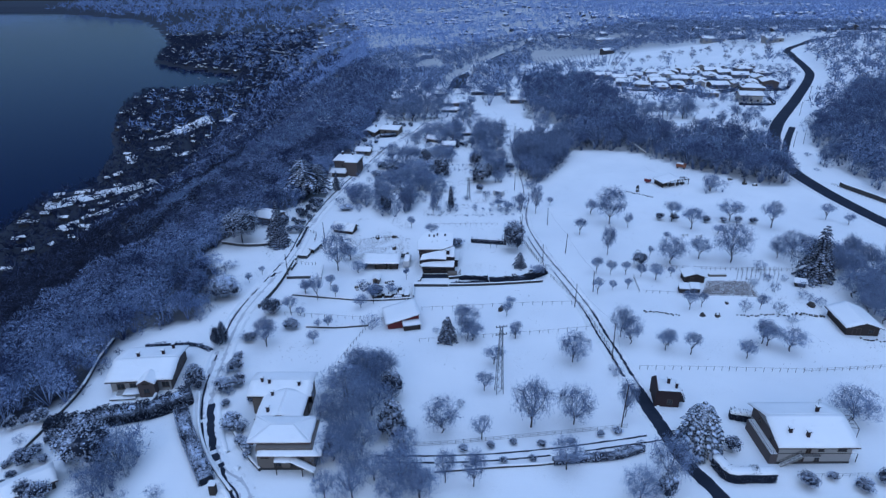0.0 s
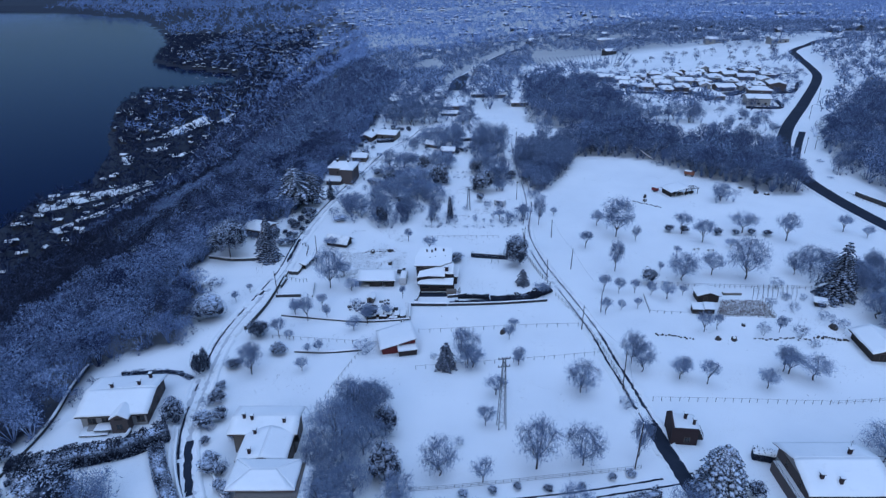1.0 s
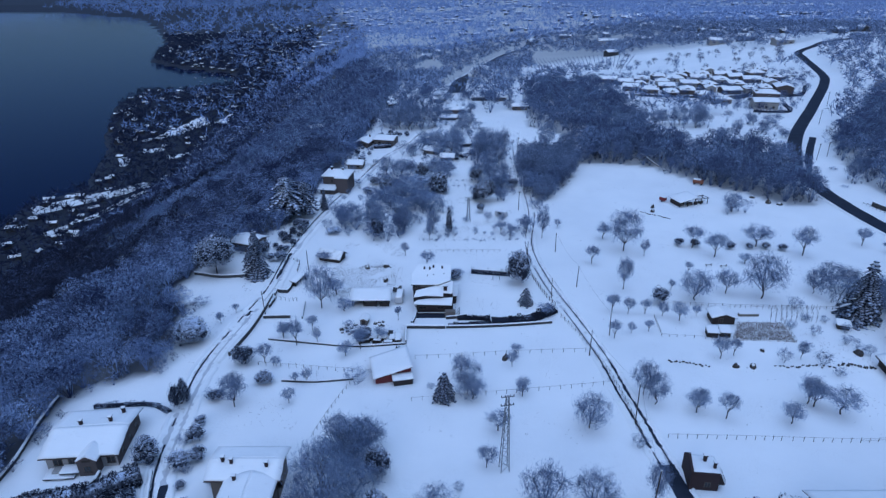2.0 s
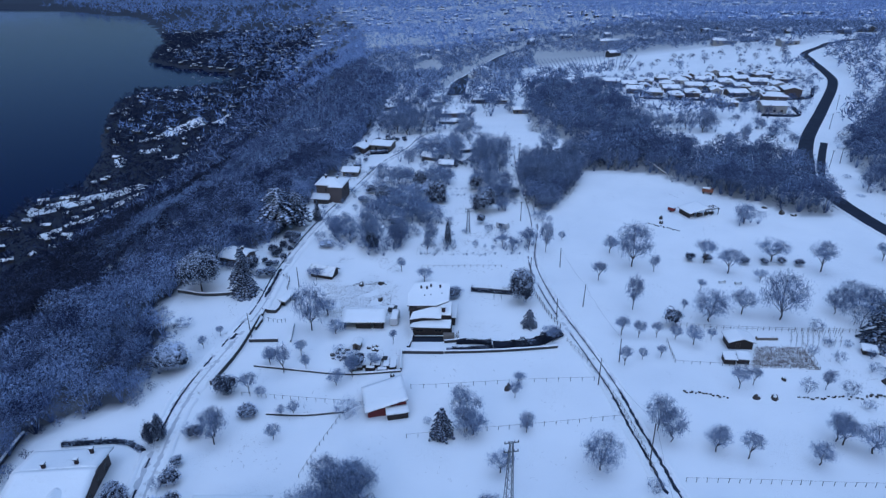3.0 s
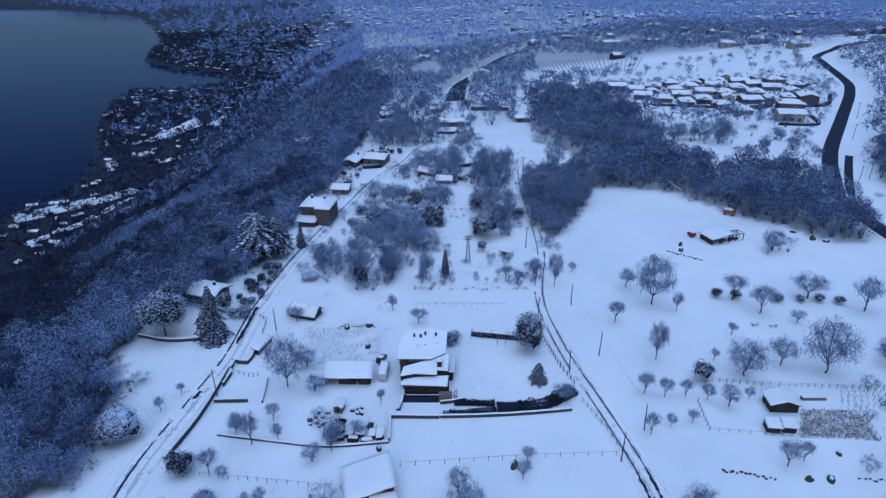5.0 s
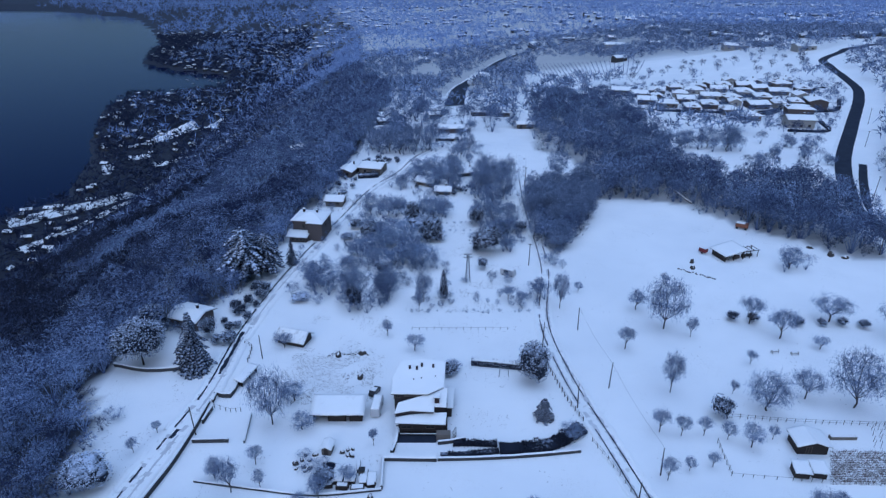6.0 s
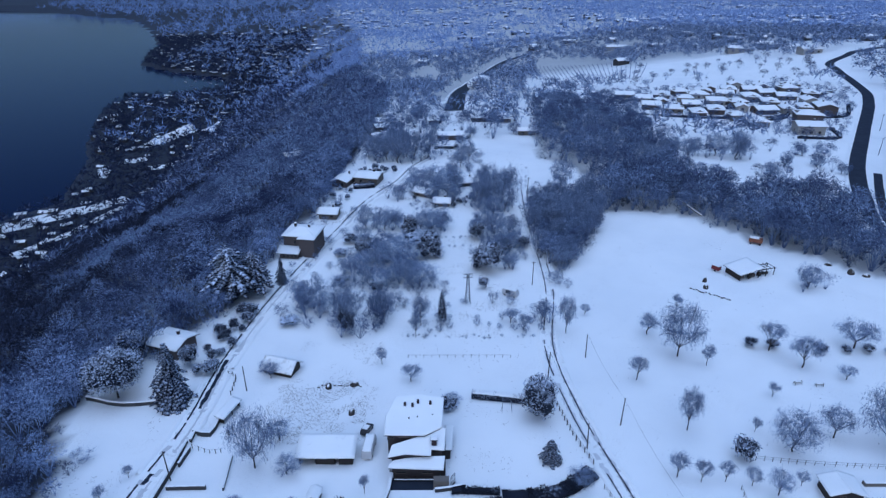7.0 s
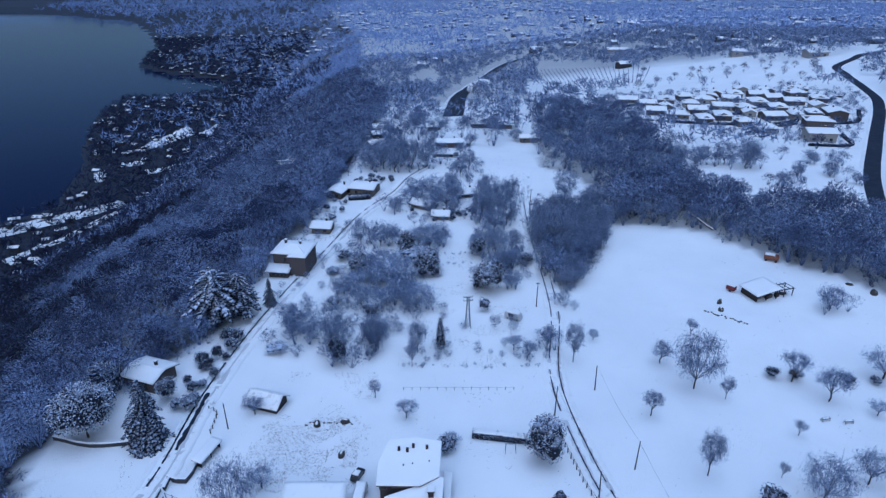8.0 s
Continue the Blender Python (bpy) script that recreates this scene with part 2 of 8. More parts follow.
def scattered(x0, x1, y0, y1, step, seed):
    rng = np.random.default_rng(seed)
    X, Y = np.meshgrid(np.arange(x0, x1, step), np.arange(y0, y1, step))
    return (X + rng.uniform(-0.5, 0.5, X.shape) * step).ravel(), (Y + rng.uniform(-0.5, 0.5, X.shape) * step).ravel()


def spaced(lo, hi, a, b, step, grow):
    out = list(np.arange(a, b + step / 2, step))
    d = step
    while out[-1] < hi:
        d *= grow
        out.append(out[-1] + d)
    d, left = step, []
    v = a
    while v > lo:
        d *= grow
        v -= d
        left.append(v)
    return np.array(left[::-1] + out)


def smooth(ob):
    ob.data.polygons.foreach_set("use_smooth", [True] * len(ob.data.polygons))
    return ob


def grid_mesh(name, xs, ys, z):
    nx, ny = len(xs), len(ys)
    X, Y = np.meshgrid(xs, ys)
    v = np.stack([X.ravel(), Y.ravel(), z(X, Y).ravel()], 1)
    i = (np.arange(ny - 1)[:, None] * nx + np.arange(nx - 1)[None, :]).ravel()
    f = np.stack([i, i + 1, i + nx + 1, i + nx], 1)
    me = bpy.data.meshes.new(name)
    me.from_pydata(v.tolist(), [], f.tolist())
    return me, X.ravel(), Y.ravel()


# outlines of the woods on the plateau
BELT_EAST = [(66, 323), (91, 323), (101, 318), (113, 298), (120, 290), (128, 284), (137, 273), (144, 266), (155, 266), (156, 282), (158, 298), (168, 326), (160, 335), (129, 342), (115, 353), (107, 364), (75, 365)]
WOOD_MIDDLE = [(51, 400), (62, 390), (73, 365), (111, 374), (118, 404), (127, 495), (117, 530), (90, 560), (66, 525)]
WOOD_LANE = [(36, 275), (41, 271), (54, 289), (66, 320), (66, 345), (52, 340), (36, 325)]
WOOD_HILL = [(188, 250), (230, 262), (320, 400), (345, 470), (300, 470), (258, 420), (226, 385), (200, 335), (191, 300)]
# small snowy clearings on the wooded slope: middle and half widths
CLEARINGS = [(-82, 437, 12, 9), (-188, 359, 11, 6), (-154, 378, 14, 5), (-430, 808, 24, 10), (-300, 610, 16, 6)]
me, gx, gy = grid_mesh("ground", spaced(-6500, 6500, -190, 230, 3.2, 1.06), spaced(-1200, 7500, 70, 460, 3.2, 1.034), height)
at = me.attributes.new("dark_floor", "FLOAT", "POINT")
# darker ground in the woods, by the shore and on the far plain
floor_mix = np.clip(wooded(gx, gy) * 1.6, 0, 1) * np.clip(0.95 + 0.2 * wavy(gx, gy, 32.0, 7), 0, 1) + np.clip((gy - 800) / 180, 0, 0.45) * (knots(gy, EDGE) - gx < 2)
floor_mix = np.maximum(floor_mix, 0.45 * np.clip((gy - 620) / 60, 0, 1) * (gx < knots(gy, [(600, 100), (700, 80), (1000, 120), (1100, 6000)])))
floor_mix = np.maximum(floor_mix, 1.0 * (height(gx, gy) < WATER + 34))
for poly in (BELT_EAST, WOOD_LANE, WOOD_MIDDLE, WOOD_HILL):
    floor_mix = np.maximum(floor_mix, (0.6 if poly is not WOOD_HILL else 0.4) * inside(gx, gy, poly) * np.clip(0.8 + 0.5 * wavy(gx, gy, 9.0, 11), 0, 1))
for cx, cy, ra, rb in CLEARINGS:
    floor_mix = np.where(((gx - cx) / (ra - 2)) ** 2 + ((gy - cy) / (rb - 2)) ** 2 < 1, 0.0, floor_mix)
at.data.foreach_set("value", np.clip(floor_mix, 0, 1).astype(np.float32))
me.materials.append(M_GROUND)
ground = tagged(smooth(new("ground", me)), "snow-covered meadows, wooded slope and lakeshore", "ground", kind="structure")

me, _, _ = grid_mesh("lake", np.linspace(-9000, -520, 40), np.linspace(-1200, 5200, 40), lambda x, y: x * 0 + WATER)
me.materials.append(M_WATER)
lake = tagged(new("water", me), "dark blue lake with a faintly rippled surface", "lake", kind="structure")


# ---- roads and lanes ----
def curve_points(pts, step=1.0):
    """A smooth line through the points, in even steps."""
    p = [Vector((*q, 0)) for q in pts]
    p = [p[0] * 2 - p[1]] + p + [p[-1] * 2 - p[-2]]
    out = []
    for a, b, c, d in zip(p, p[1:], p[2:], p[3:]):
        n = max(2, int((c - b).length / step))
        for k in range(n):
            t = k / n
            out.append(0.5 * (2 * b + (c - a) * t + (2 * a - 5 * b + 4 * c - d) * t * t + (3 * b - a - 3 * c + d) * t ** 3))
    out.append(p[-2])
    return out


def ribbon(name, pts, width, mat, lift, shift=0.0, ragged=0.0, gaps=0.0, seed=1, parent=None, step=1.0, camber=0.0):
    """A strip of ground along a line; ragged edges and gaps where snow has closed over it."""
    rnd = random.Random(seed)
    line = curve_points(pts, step)
    me = bpy.data.meshes.new(name)
    vs, fs = [], []
    for k, q in enumerate(line):
        d = (line[min(k + 1, len(line) - 1)] - line[max(k - 1, 0)]).normalized()
        n = Vector((d.y, -d.x, 0))
        c = q + n * (shift + rnd.uniform(-1, 1) * ragged * 0.4)
        w = width / 2
        for s in (-1, 0, 1):
            e = c + n * s * (w + (rnd.uniform(-1, 1) * ragged if s else 0))
            vs.append((e.x, e.y, float(height(e.x, e.y)) + lift + (camber if s == 0 else 0)))
    hole = False
    for k in range(len(line) - 1):
        if gaps:
            hole = rnd.random() < (0.7 if hole else gaps)
        if not hole:
            i = 3 * k
            fs += [(i, i + 1, i + 4, i + 3), (i + 1, i + 2, i + 5, i + 4)]
    me.from_pydata(vs, [], fs)
    me.materials.append(mat)
    ob = new(name, me)
    ob.parent = parent
    return smooth(ob)


LANE_W = [(-6, -90), (-12, 0), (-27.9, 62), (-37.7, 88.7), (-45, 96.1), (-51.1, 107.7), (-55, 119.4), (-56.9, 133.3), (-58.4, 155), (-54.9, 179.8), (-52.2, 196.8), (-51.5, 221.7), (-46.5, 255.8), (-36.5, 300.7), (-27.5, 338), (-17, 361), (-11, 382), (-2, 402)]
LANE_E = [(92, -90), (78, 0), (62.0, 60), (52.4, 88.6), (48.8, 98.6), (46.7, 112.6), (45.6, 122.0), (44.3, 133.2), (42.4, 147.4), (41.4, 158.1), (37.2, 179.8), (32.9, 201.5), (31, 227.8), (36, 260.4), (36.8, 302.2), (37.2, 322.4), (38.6, 348.8), (43, 387.5)]
ROAD = [(186, 150), (173, 205), (168.9, 223), (165.7, 251), (165.6, 289), (176.2, 328), (201.4, 378), (250, 453), (300, 530), (322, 575), (345, 650), (360, 688), (390, 716), (426, 747), (520, 800)]
lane_w = tagged(ribbon("lane_west", LANE_W, 5.0, M_LANESNOW, 0.07), "narrow snow-covered lane with dark wheel ruts", "lane", kind="structure")
for k, s in enumerate((-1.05, 1.0)):
    ribbon("wheel_rut", LANE_W, 0.45, M_SLUSH if k else M_ASPHALT, 0.10, s, 0.07, 0.06, 10 + k, lane_w)
    ribbon("slush", LANE_W, 1.0, M_SLUSH, 0.09, s, 0.3, 0.3, 14 + k, lane_w)
    ribbon("snow_bank", LANE_W, 1.1, M_SNOW, 0.05, 2.75 * (-1, 1)[k], 0.2, 0.03, 16 + k, lane_w, 1.0, 0.55)
WET = [[(-53.3, 116.5), (-51.9, 112), (-50.3, 107.7), (-48.3, 102.5)], [(-48.3, 102.5), (-46.6, 99.5), (-44.6, 96.8)], [(-44.6, 96.8), (-41.8, 91.6), (-38.7, 87)], [(-54.9, 179.8), (-52.2, 196.8), (-51.5, 221.7)]]
for k, (pts, w) in enumerate(zip(WET, (1.5, 1.3, 0.8, 0.9))):
    ribbon("wet_patch", pts, w, M_ASPHALT, 0.13, 0.0, 0.2, 0.04 if k != 1 else 0.25, 40 + k, lane_w)
lane_e = tagged(ribbon("lane_east", LANE_E, 4.2, M_LANESNOW, 0.07), "narrow country lane, wet asphalt showing through snow", "lane", kind="structure")
for k, s in enumerate((-1.1, 1.1)):
    ribbon("wheel_rut", LANE_E[:-1], 0.3, M_ASPHALT, 0.10, s, 0.05, 0.05, 20 + k, lane_e)
    ribbon("snow_bank", LANE_E[5:], 0.9, M_SNOW, 0.05, 2.4 * (-1, 1)[k], 0.2, 0.03, 28 + k, lane_e, 1.0, 0.4)
    ribbon("slush", LANE_E, 0.9, M_SLUSH, 0.09, s, 0.25, 0.25, 26 + k, lane_e)
ribbon("cleared_asphalt", LANE_E[:7], 3.2, M_ASPHALT, 0.13, 0, 0.15, 0, 25, lane_e)
for k, w in ((-1.1, 0.5), (1.1, 0.6)):
    ribbon("wet_strip", [(45.6, 121), (44.3, 133.2), (42.6, 146), (41.6, 157)], w, M_ASPHALT, 0.12, k, 0.2, 0.05, 27, lane_e)
road = tagged(ribbon("road", ROAD, 7.2, M_ASPHALT, 0.12, 0, 0.1, 0, 30, None, 2.0, 0.05), "cleared dark asphalt main road curving past the fields", "road", kind="structure")

ribbon("lay_by", [(169.6, 306), (177.5, 321), (192, 347), (207.5, 373)], 3.6, M_ASPHALT, 0.14, 0.6, 0.1, 0, 31, road, 2.0)
ribbon("verge", [(168.4, 302), (174.6, 318.5), (188.5, 346), (205, 375)], 0.8, M_SNOW, 0.2, 0.4, 0.1, 0, 32, road, 2.0, 0.2)
ribbon("snow_bank", ROAD, 1.6, M_SNOW, 0.1, -4.6, 0.2, 0, 33, road, 2.0, 0.4)

TERRACE = [(-14, 98.8), (0, 98.9), (13.5, 99.8), (28, 101.8), (43.5, 104.9), (50, 106.5)]
path = tagged(ribbon("lane_terrace", TERRACE, 3.6, M_SNOW, 0.08), "snowy farm track with two thin dark ruts", "lane", kind="structure")
for k, s in enumerate((-0.95, 0.95)):
    ribbon("wheel_rut", TERRACE, 0.42, M_ASPHALT, 0.13, s, 0.08, 0.02, 50 + k, path)

# hills beyond the far shore close the place to the west and north
# added for the lake to mirror; haze is put into their pale colour
def added_far_hills():
    n, m = 72, 8
    vs, fs = [], []
    for k in range(n):
        q = radians(60 + 220 * k / (n - 1))
        top = 300 + 80 * math.sin(k * 0.9) + 60 * math.sin(k * 2.3 + 1)
        for j in range(m):
            f = j / (m - 1)
            r = 6900 + 2000 * f + 200 * math.sin(k * 1.7 + j)
            vs.append((r * math.cos(q), r * math.sin(q), WATER - 20 + (top + 50) * f ** 0.8))
    for k in range(n - 1):
        for j in range(m - 1):
            a = k * m + j
            fs.append((a, a + 1, a + m + 1, a + m))
    me = bpy.data.meshes.new("added_far_hills")
    me.from_pydata(vs, [], fs)
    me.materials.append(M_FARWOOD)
    return tagged(smooth(new("backdrop", me)), "low hills added beyond the lake, pale with painted haze", "hills", kind="structure")


added_far_hills()


# ---- plants: makers ----
def spikes(P, D, L, R):
    """Three-sided tapered twigs from the points P along D."""
    P, D = np.asarray(P, float), np.asarray(D, float)
    n = len(P)
    D = D / np.linalg.norm(D, axis=1)[:, None]
    a = np.cross(D, np.where(np.abs(D[:, 2:3]) > 0.9, [[1.0, 0, 0]], [[0, 0, 1.0]]))
    a /= np.linalg.norm(a, axis=1)[:, None]
    b = np.cross(D, a)
    L, R = np.broadcast_to(L, n)[:, None], np.broadcast_to(R, n)[:, None]
    v = [P + R * (math.cos(q) * a + math.sin(q) * b) for q in (0.0, 2.094, 4.189)] + [P + D * L]
    v = np.stack(v, 1).reshape(-1, 3)
    f = (np.arange(n) * 4)[:, None, None] + np.array([[0, 1, 3], [1, 2, 3], [2, 0, 3]])[None]
    return v, f.reshape(-1, 3)


def blades(P, D, L, W, rng, face=None):
    """Flat leaves or sprays: one long triangle each."""
    P, D = np.asarray(P, float), np.asarray(D, float)
    n = len(P)
    D = D / np.linalg.norm(D, axis=1)[:, None]
    s = np.cross(D, rng.normal(size=(n, 3)) if face is None else face + rng.normal(size=(n, 3)) * 0.35)
    s /= np.linalg.norm(s, axis=1)[:, None]
    L, W = np.broadcast_to(L, n)[:, None], np.broadcast_to(W, n)[:, None]
    v = np.stack([P - s * W, P + s * W, P + D * L], 1).reshape(-1, 3)
    return v, np.arange(3 * n).reshape(-1, 3)


def tubes(A, B, ra, rb, sides=4):
    A, B = np.asarray(A, float), np.asarray(B, float)
    n = len(A)
    D = B - A
    D /= np.linalg.norm(D, axis=1)[:, None]
    a = np.cross(D, np.where(np.abs(D[:, 2:3]) > 0.9, [[1.0, 0, 0]], [[0, 0, 1.0]]))
    a /= np.linalg.norm(a, axis=1)[:, None]
    b = np.cross(D, a)
    ra, rb = np.broadcast_to(ra, n)[:, None], np.broadcast_to(rb, n)[:, None]
    q = [2 * math.pi * k / sides for k in range(sides)]
    v = [A + ra * (math.cos(t) * a + math.sin(t) * b) for t in q] + [B + rb * (math.cos(t) * a + math.sin(t) * b) for t in q]
    v = np.stack(v, 1).reshape(-1, 3)
    f = []
    for k in range(sides):
        j = (k + 1) % sides
        f += [[k, j, sides + j], [k, sides + j, sides + k]]
    f = (np.arange(n) * 2 * sides)[:, None, None] + np.array(f)[None]
    return v, f.reshape(-1, 3)


def polytube(pts, r, sides=4):
    """One unbroken rod along a line of points."""
    p = [Vector(q) for q in pts]
    vs, fs = [], []
    for k, q in enumerate(p):
        d = (p[min(k + 1, len(p) - 1)] - p[max(k - 1, 0)]).normalized()
        a = d.cross(Vector((0, 0, 1) if abs(d.z) < 0.9 else (1, 0, 0))).normalized()
        b = d.cross(a)
        vs += [tuple(q + (a * math.cos(2 * math.pi * j / sides) + b * math.sin(2 * math.pi * j / sides)) * r) for j in range(sides)]
    for k in range(len(p) - 1):
        for j in range(sides):
            i, m = (j + 1) % sides, k * sides
            fs += [(m + j, m + i, m + sides + i), (m + j, m + sides + i, m + sides + j)]
    return np.array(vs), np.array(fs)


def merged(parts):
    vs, fs, o = [], [], 0
    for v, f in parts:
        vs.append(v)
        fs.append(f + o)
        o += len(v)
    return np.concatenate(vs), np.concatenate(fs)


def mesh_of(name, vf, mat):
    v, f = vf
    me = bpy.data.meshes.new(name)
    me.vertices.add(len(v))
    me.vertices.foreach_set("co", np.asarray(v, np.float32).ravel())
    me.loops.add(len(f) * 3)
    me.loops.foreach_set("vertex_index", np.asarray(f, np.int32).ravel())
    me.polygons.add(len(f))
    me.polygons.foreach_set("loop_start", np.arange(0, 3 * len(f), 3, dtype=np.int32))
    me.update(calc_edges=True)
    me.validate()
    me.materials.append(mat)
    return me


def crown_points(rng, n, mid, rz, lo, hi, flat=0.0):
    d = rng.normal(size=(n, 3))
    d /= np.linalg.norm(d, axis=1)[:, None]
    p = d * rng.uniform(lo, hi, (n, 1)) * np.array([1, 1, rz])
    p[:, 2] = np.where(p[:, 2] < 0, p[:, 2] * (1 - flat), p[:, 2]) + mid
    return p


def bare_tree(name, seed, h, r, label, trunk=0.25, mid=0.6, rz=0.4, flat=0.3, limbs=8, forks=5, twigs=380, hairs=620, stems=1, thick=0.022, twig=0.0042, mat=None, lumpy=0.16):
    """A leafless frosted tree: trunk, limbs and forks reaching into a domed crown, filled with twigs and fine hairs."""
    rng = np.random.default_rng(seed)
    sc = np.array([r, r, h])
    tip = crown_points(rng, limbs, mid, rz, 0.45, 0.7, flat)
    fork = np.concatenate([t + (crown_points(rng, forks, 0, rz, 0.15, 0.55)) for t in tip])
    root = np.repeat(np.arange(limbs), forks)
    top = np.array([0, 0, trunk])
    A, B, R0, R1 = [], [], [], []
    if stems == 1:
        bend = rng.normal(size=2) * 0.05
        A += [np.array([0, 0, -0.03]), np.array([bend[0], bend[1], trunk * 0.5])]
        B += [np.array([bend[0], bend[1], trunk * 0.5]), top]
        R0 += [1.0, 0.85]
        R1 += [0.85, 0.7]
    for t in tip:
        s = top - np.array([0, 0, trunk * rng.uniform(0, 0.3)]) if stems == 1 else np.array([*(rng.normal(size=2) * 0.12), -0.02])
        m = s * 0.5 + t * 0.5 + np.array([*(rng.normal(size=2) * 0.06), 0.03 - 0.06 * rng.random()])
        A += [s, m]
        B += [m, t]
        k = 0.42 if stems == 1 else 0.35
        R0 += [k, k * 0.7]
        R1 += [k * 0.7, k * 0.4]
    big = tubes(np.array(A) * sc, np.array(B) * sc, np.array(R0) * thick * h, np.array(R1) * thick * h, 5)
    lump = crown_points(rng, 7, mid, rz, 0.5, 1.0, flat)
    P = crown_points(rng, twigs, mid, rz, 0.4, 1.0, flat)
    P = P + (lump[rng.integers(0, 7, twigs)] - P) * rng.uniform(0, lumpy, (twigs, 1)) * 2
    near = np.argmin(((P[:, None, :] - fork[None]) ** 2).sum(2), 1)
    S = fork[near] + (tip[root[near]] - fork[near]) * rng.uniform(0, 0.6, (twigs, 1))
    # twigs set off from the fork and bend outwards
    parts = [tubes(tip[root] * sc, fork * sc, thick * h * 0.2, thick * h * 0.12, 3), spikes(S * sc, (P - S) * sc, np.linalg.norm((P - S) * sc, axis=1), twig * h * 0.55)]
    hairs = int(hairs * 1.9)
    k = rng.integers(0, twigs, hairs)
    Q = S[k] + (P - S)[k] * rng.uniform(0.3, 1.0, (hairs, 1))
    Q = Q + rng.normal(size=(hairs, 3)) * [0.08, 0.08, 0.03]
    D = (P - S)[k] / np.linalg.norm((P - S)[k], axis=1)[:, None] * 0.8 + rng.normal(size=(hairs, 3)) * 1.0 + np.array([0, 0, 0.2])
    D = D / np.linalg.norm(D, axis=1)[:, None] * sc
    hair = blades(Q * sc, D, np.linalg.norm(D, axis=1) * rng.uniform(0.035, 0.085, hairs), twig * h * 0.8, rng)
    woody = sum(len(f) for v, f in parts)
    parts.append(hair)
    thing = new(name)
    for pn, vf, m in (("trunk", big, M_TRUNK if stems == 1 else (mat or M_BARK)), ("crown", merged(parts), mat or M_BARK)):
        o = new(pn, mesh_of(pn, vf, m))
        o.parent = thing
        if pn == "crown":
            o.data.materials.append(mat or M_HOAR)
            o.data.polygons.foreach_set("material_index", np.repeat([0, 1], [woody, len(o.data.polygons) - woody]).astype(np.int32))
    tagged(thing, label, "shrub" if stems > 1 else "tree")
    thing["tall"], thing["wide"] = h, r
    return thing


def fir_tree(name, seed, h, r, label, whorls=17, boughs=11, droop=0.45, full=0.75, low=0.05, mat=None):
    """A snow-laden conifer: whorls of drooping boughs, each with side sprays."""
    rng = np.random.default_rng(seed)
    P, D, L, W = [], [], [], []
    for k in range(whorls):
        f = k / (whorls - 1)
        z = h * (low + (0.98 - low) * f)
        length = r * ((1 - f) ** full) * rng.uniform(0.85, 1.1) + 0.15
        n = max(4, int(boughs * (1 - 0.55 * f)))
        for j in range(n):
            q = 2 * math.pi * (j + rng.uniform(-0.4, 0.4)) / n + k * 0.7
            ln = length * rng.uniform(0.5, 1.2)
            out = np.array([math.cos(q), math.sin(q), 0.0])
            side = np.array([-math.sin(q), math.cos(q), 0.0])
            for m in np.linspace(0.2, 1.0, 6):
                c = np.array([0, 0, z]) + out * ln * m * 0.8 + np.array([0, 0, 0.12 * ln * math.sin(m * 3.0) - droop * ln * m * m])
                for s in (-1, 0, 1):
                    P.append(c)
                    D.append(out * (0.8 + 0.2 * rng.random()) + side * s * (1.15 - 0.5 * m) + np.array([0, 0, -0.3 - 0.35 * rng.random()]))
                    L.append(max(0.42, ln * 0.27) * rng.uniform(0.6, 1.25))
                    W.append(max(0.13, ln * 0.05) * rng.uniform(0.7, 1.4))
    D = np.array(D)
    D /= np.linalg.norm(D, axis=1)[:, None]
    P, L, W = np.array(P), np.array(L)[:, None], np.array(W)[:, None]
    S = np.cross(D, [0, 0, 1.0])
    S /= np.linalg.norm(S, axis=1)[:, None]
    up = np.array([0, 0, 1.0])
    v = np.stack([P - S * W, P + S * W, P + D * L * 0.55 + S * W, P + D * L, P + D * L * 0.55 - S * W, P + D * L * 0.4 - up * W * 1.3], 1).reshape(-1, 3)
    f = (np.arange(len(P)) * 6)[:, None, None] + np.array([[0, 1, 2], [0, 2, 4], [4, 2, 3], [1, 5, 2], [2, 5, 3], [3, 5, 4], [4, 5, 0]])[None]
    core = tubes([[0, 0, h * low * 0.5]], [[0, 0, h * 0.9]], r * 0.32, 0.05, 9)
    thing = new(name)
    o = new("crown", mesh_of("crown", merged([(v, f.reshape(-1, 3)), core]), mat or M_FIR))
    o.parent = thing
    t = new("trunk", mesh_of("trunk", tubes([[0, 0, -0.2]], [[0, 0, h * 0.97]], 0.02 * h, 0.02, 7), M_TRUNK))
    t.parent = thing
    tagged(thing, label, "conifer")
    thing["tall"], thing["wide"] = h, r
    return thing


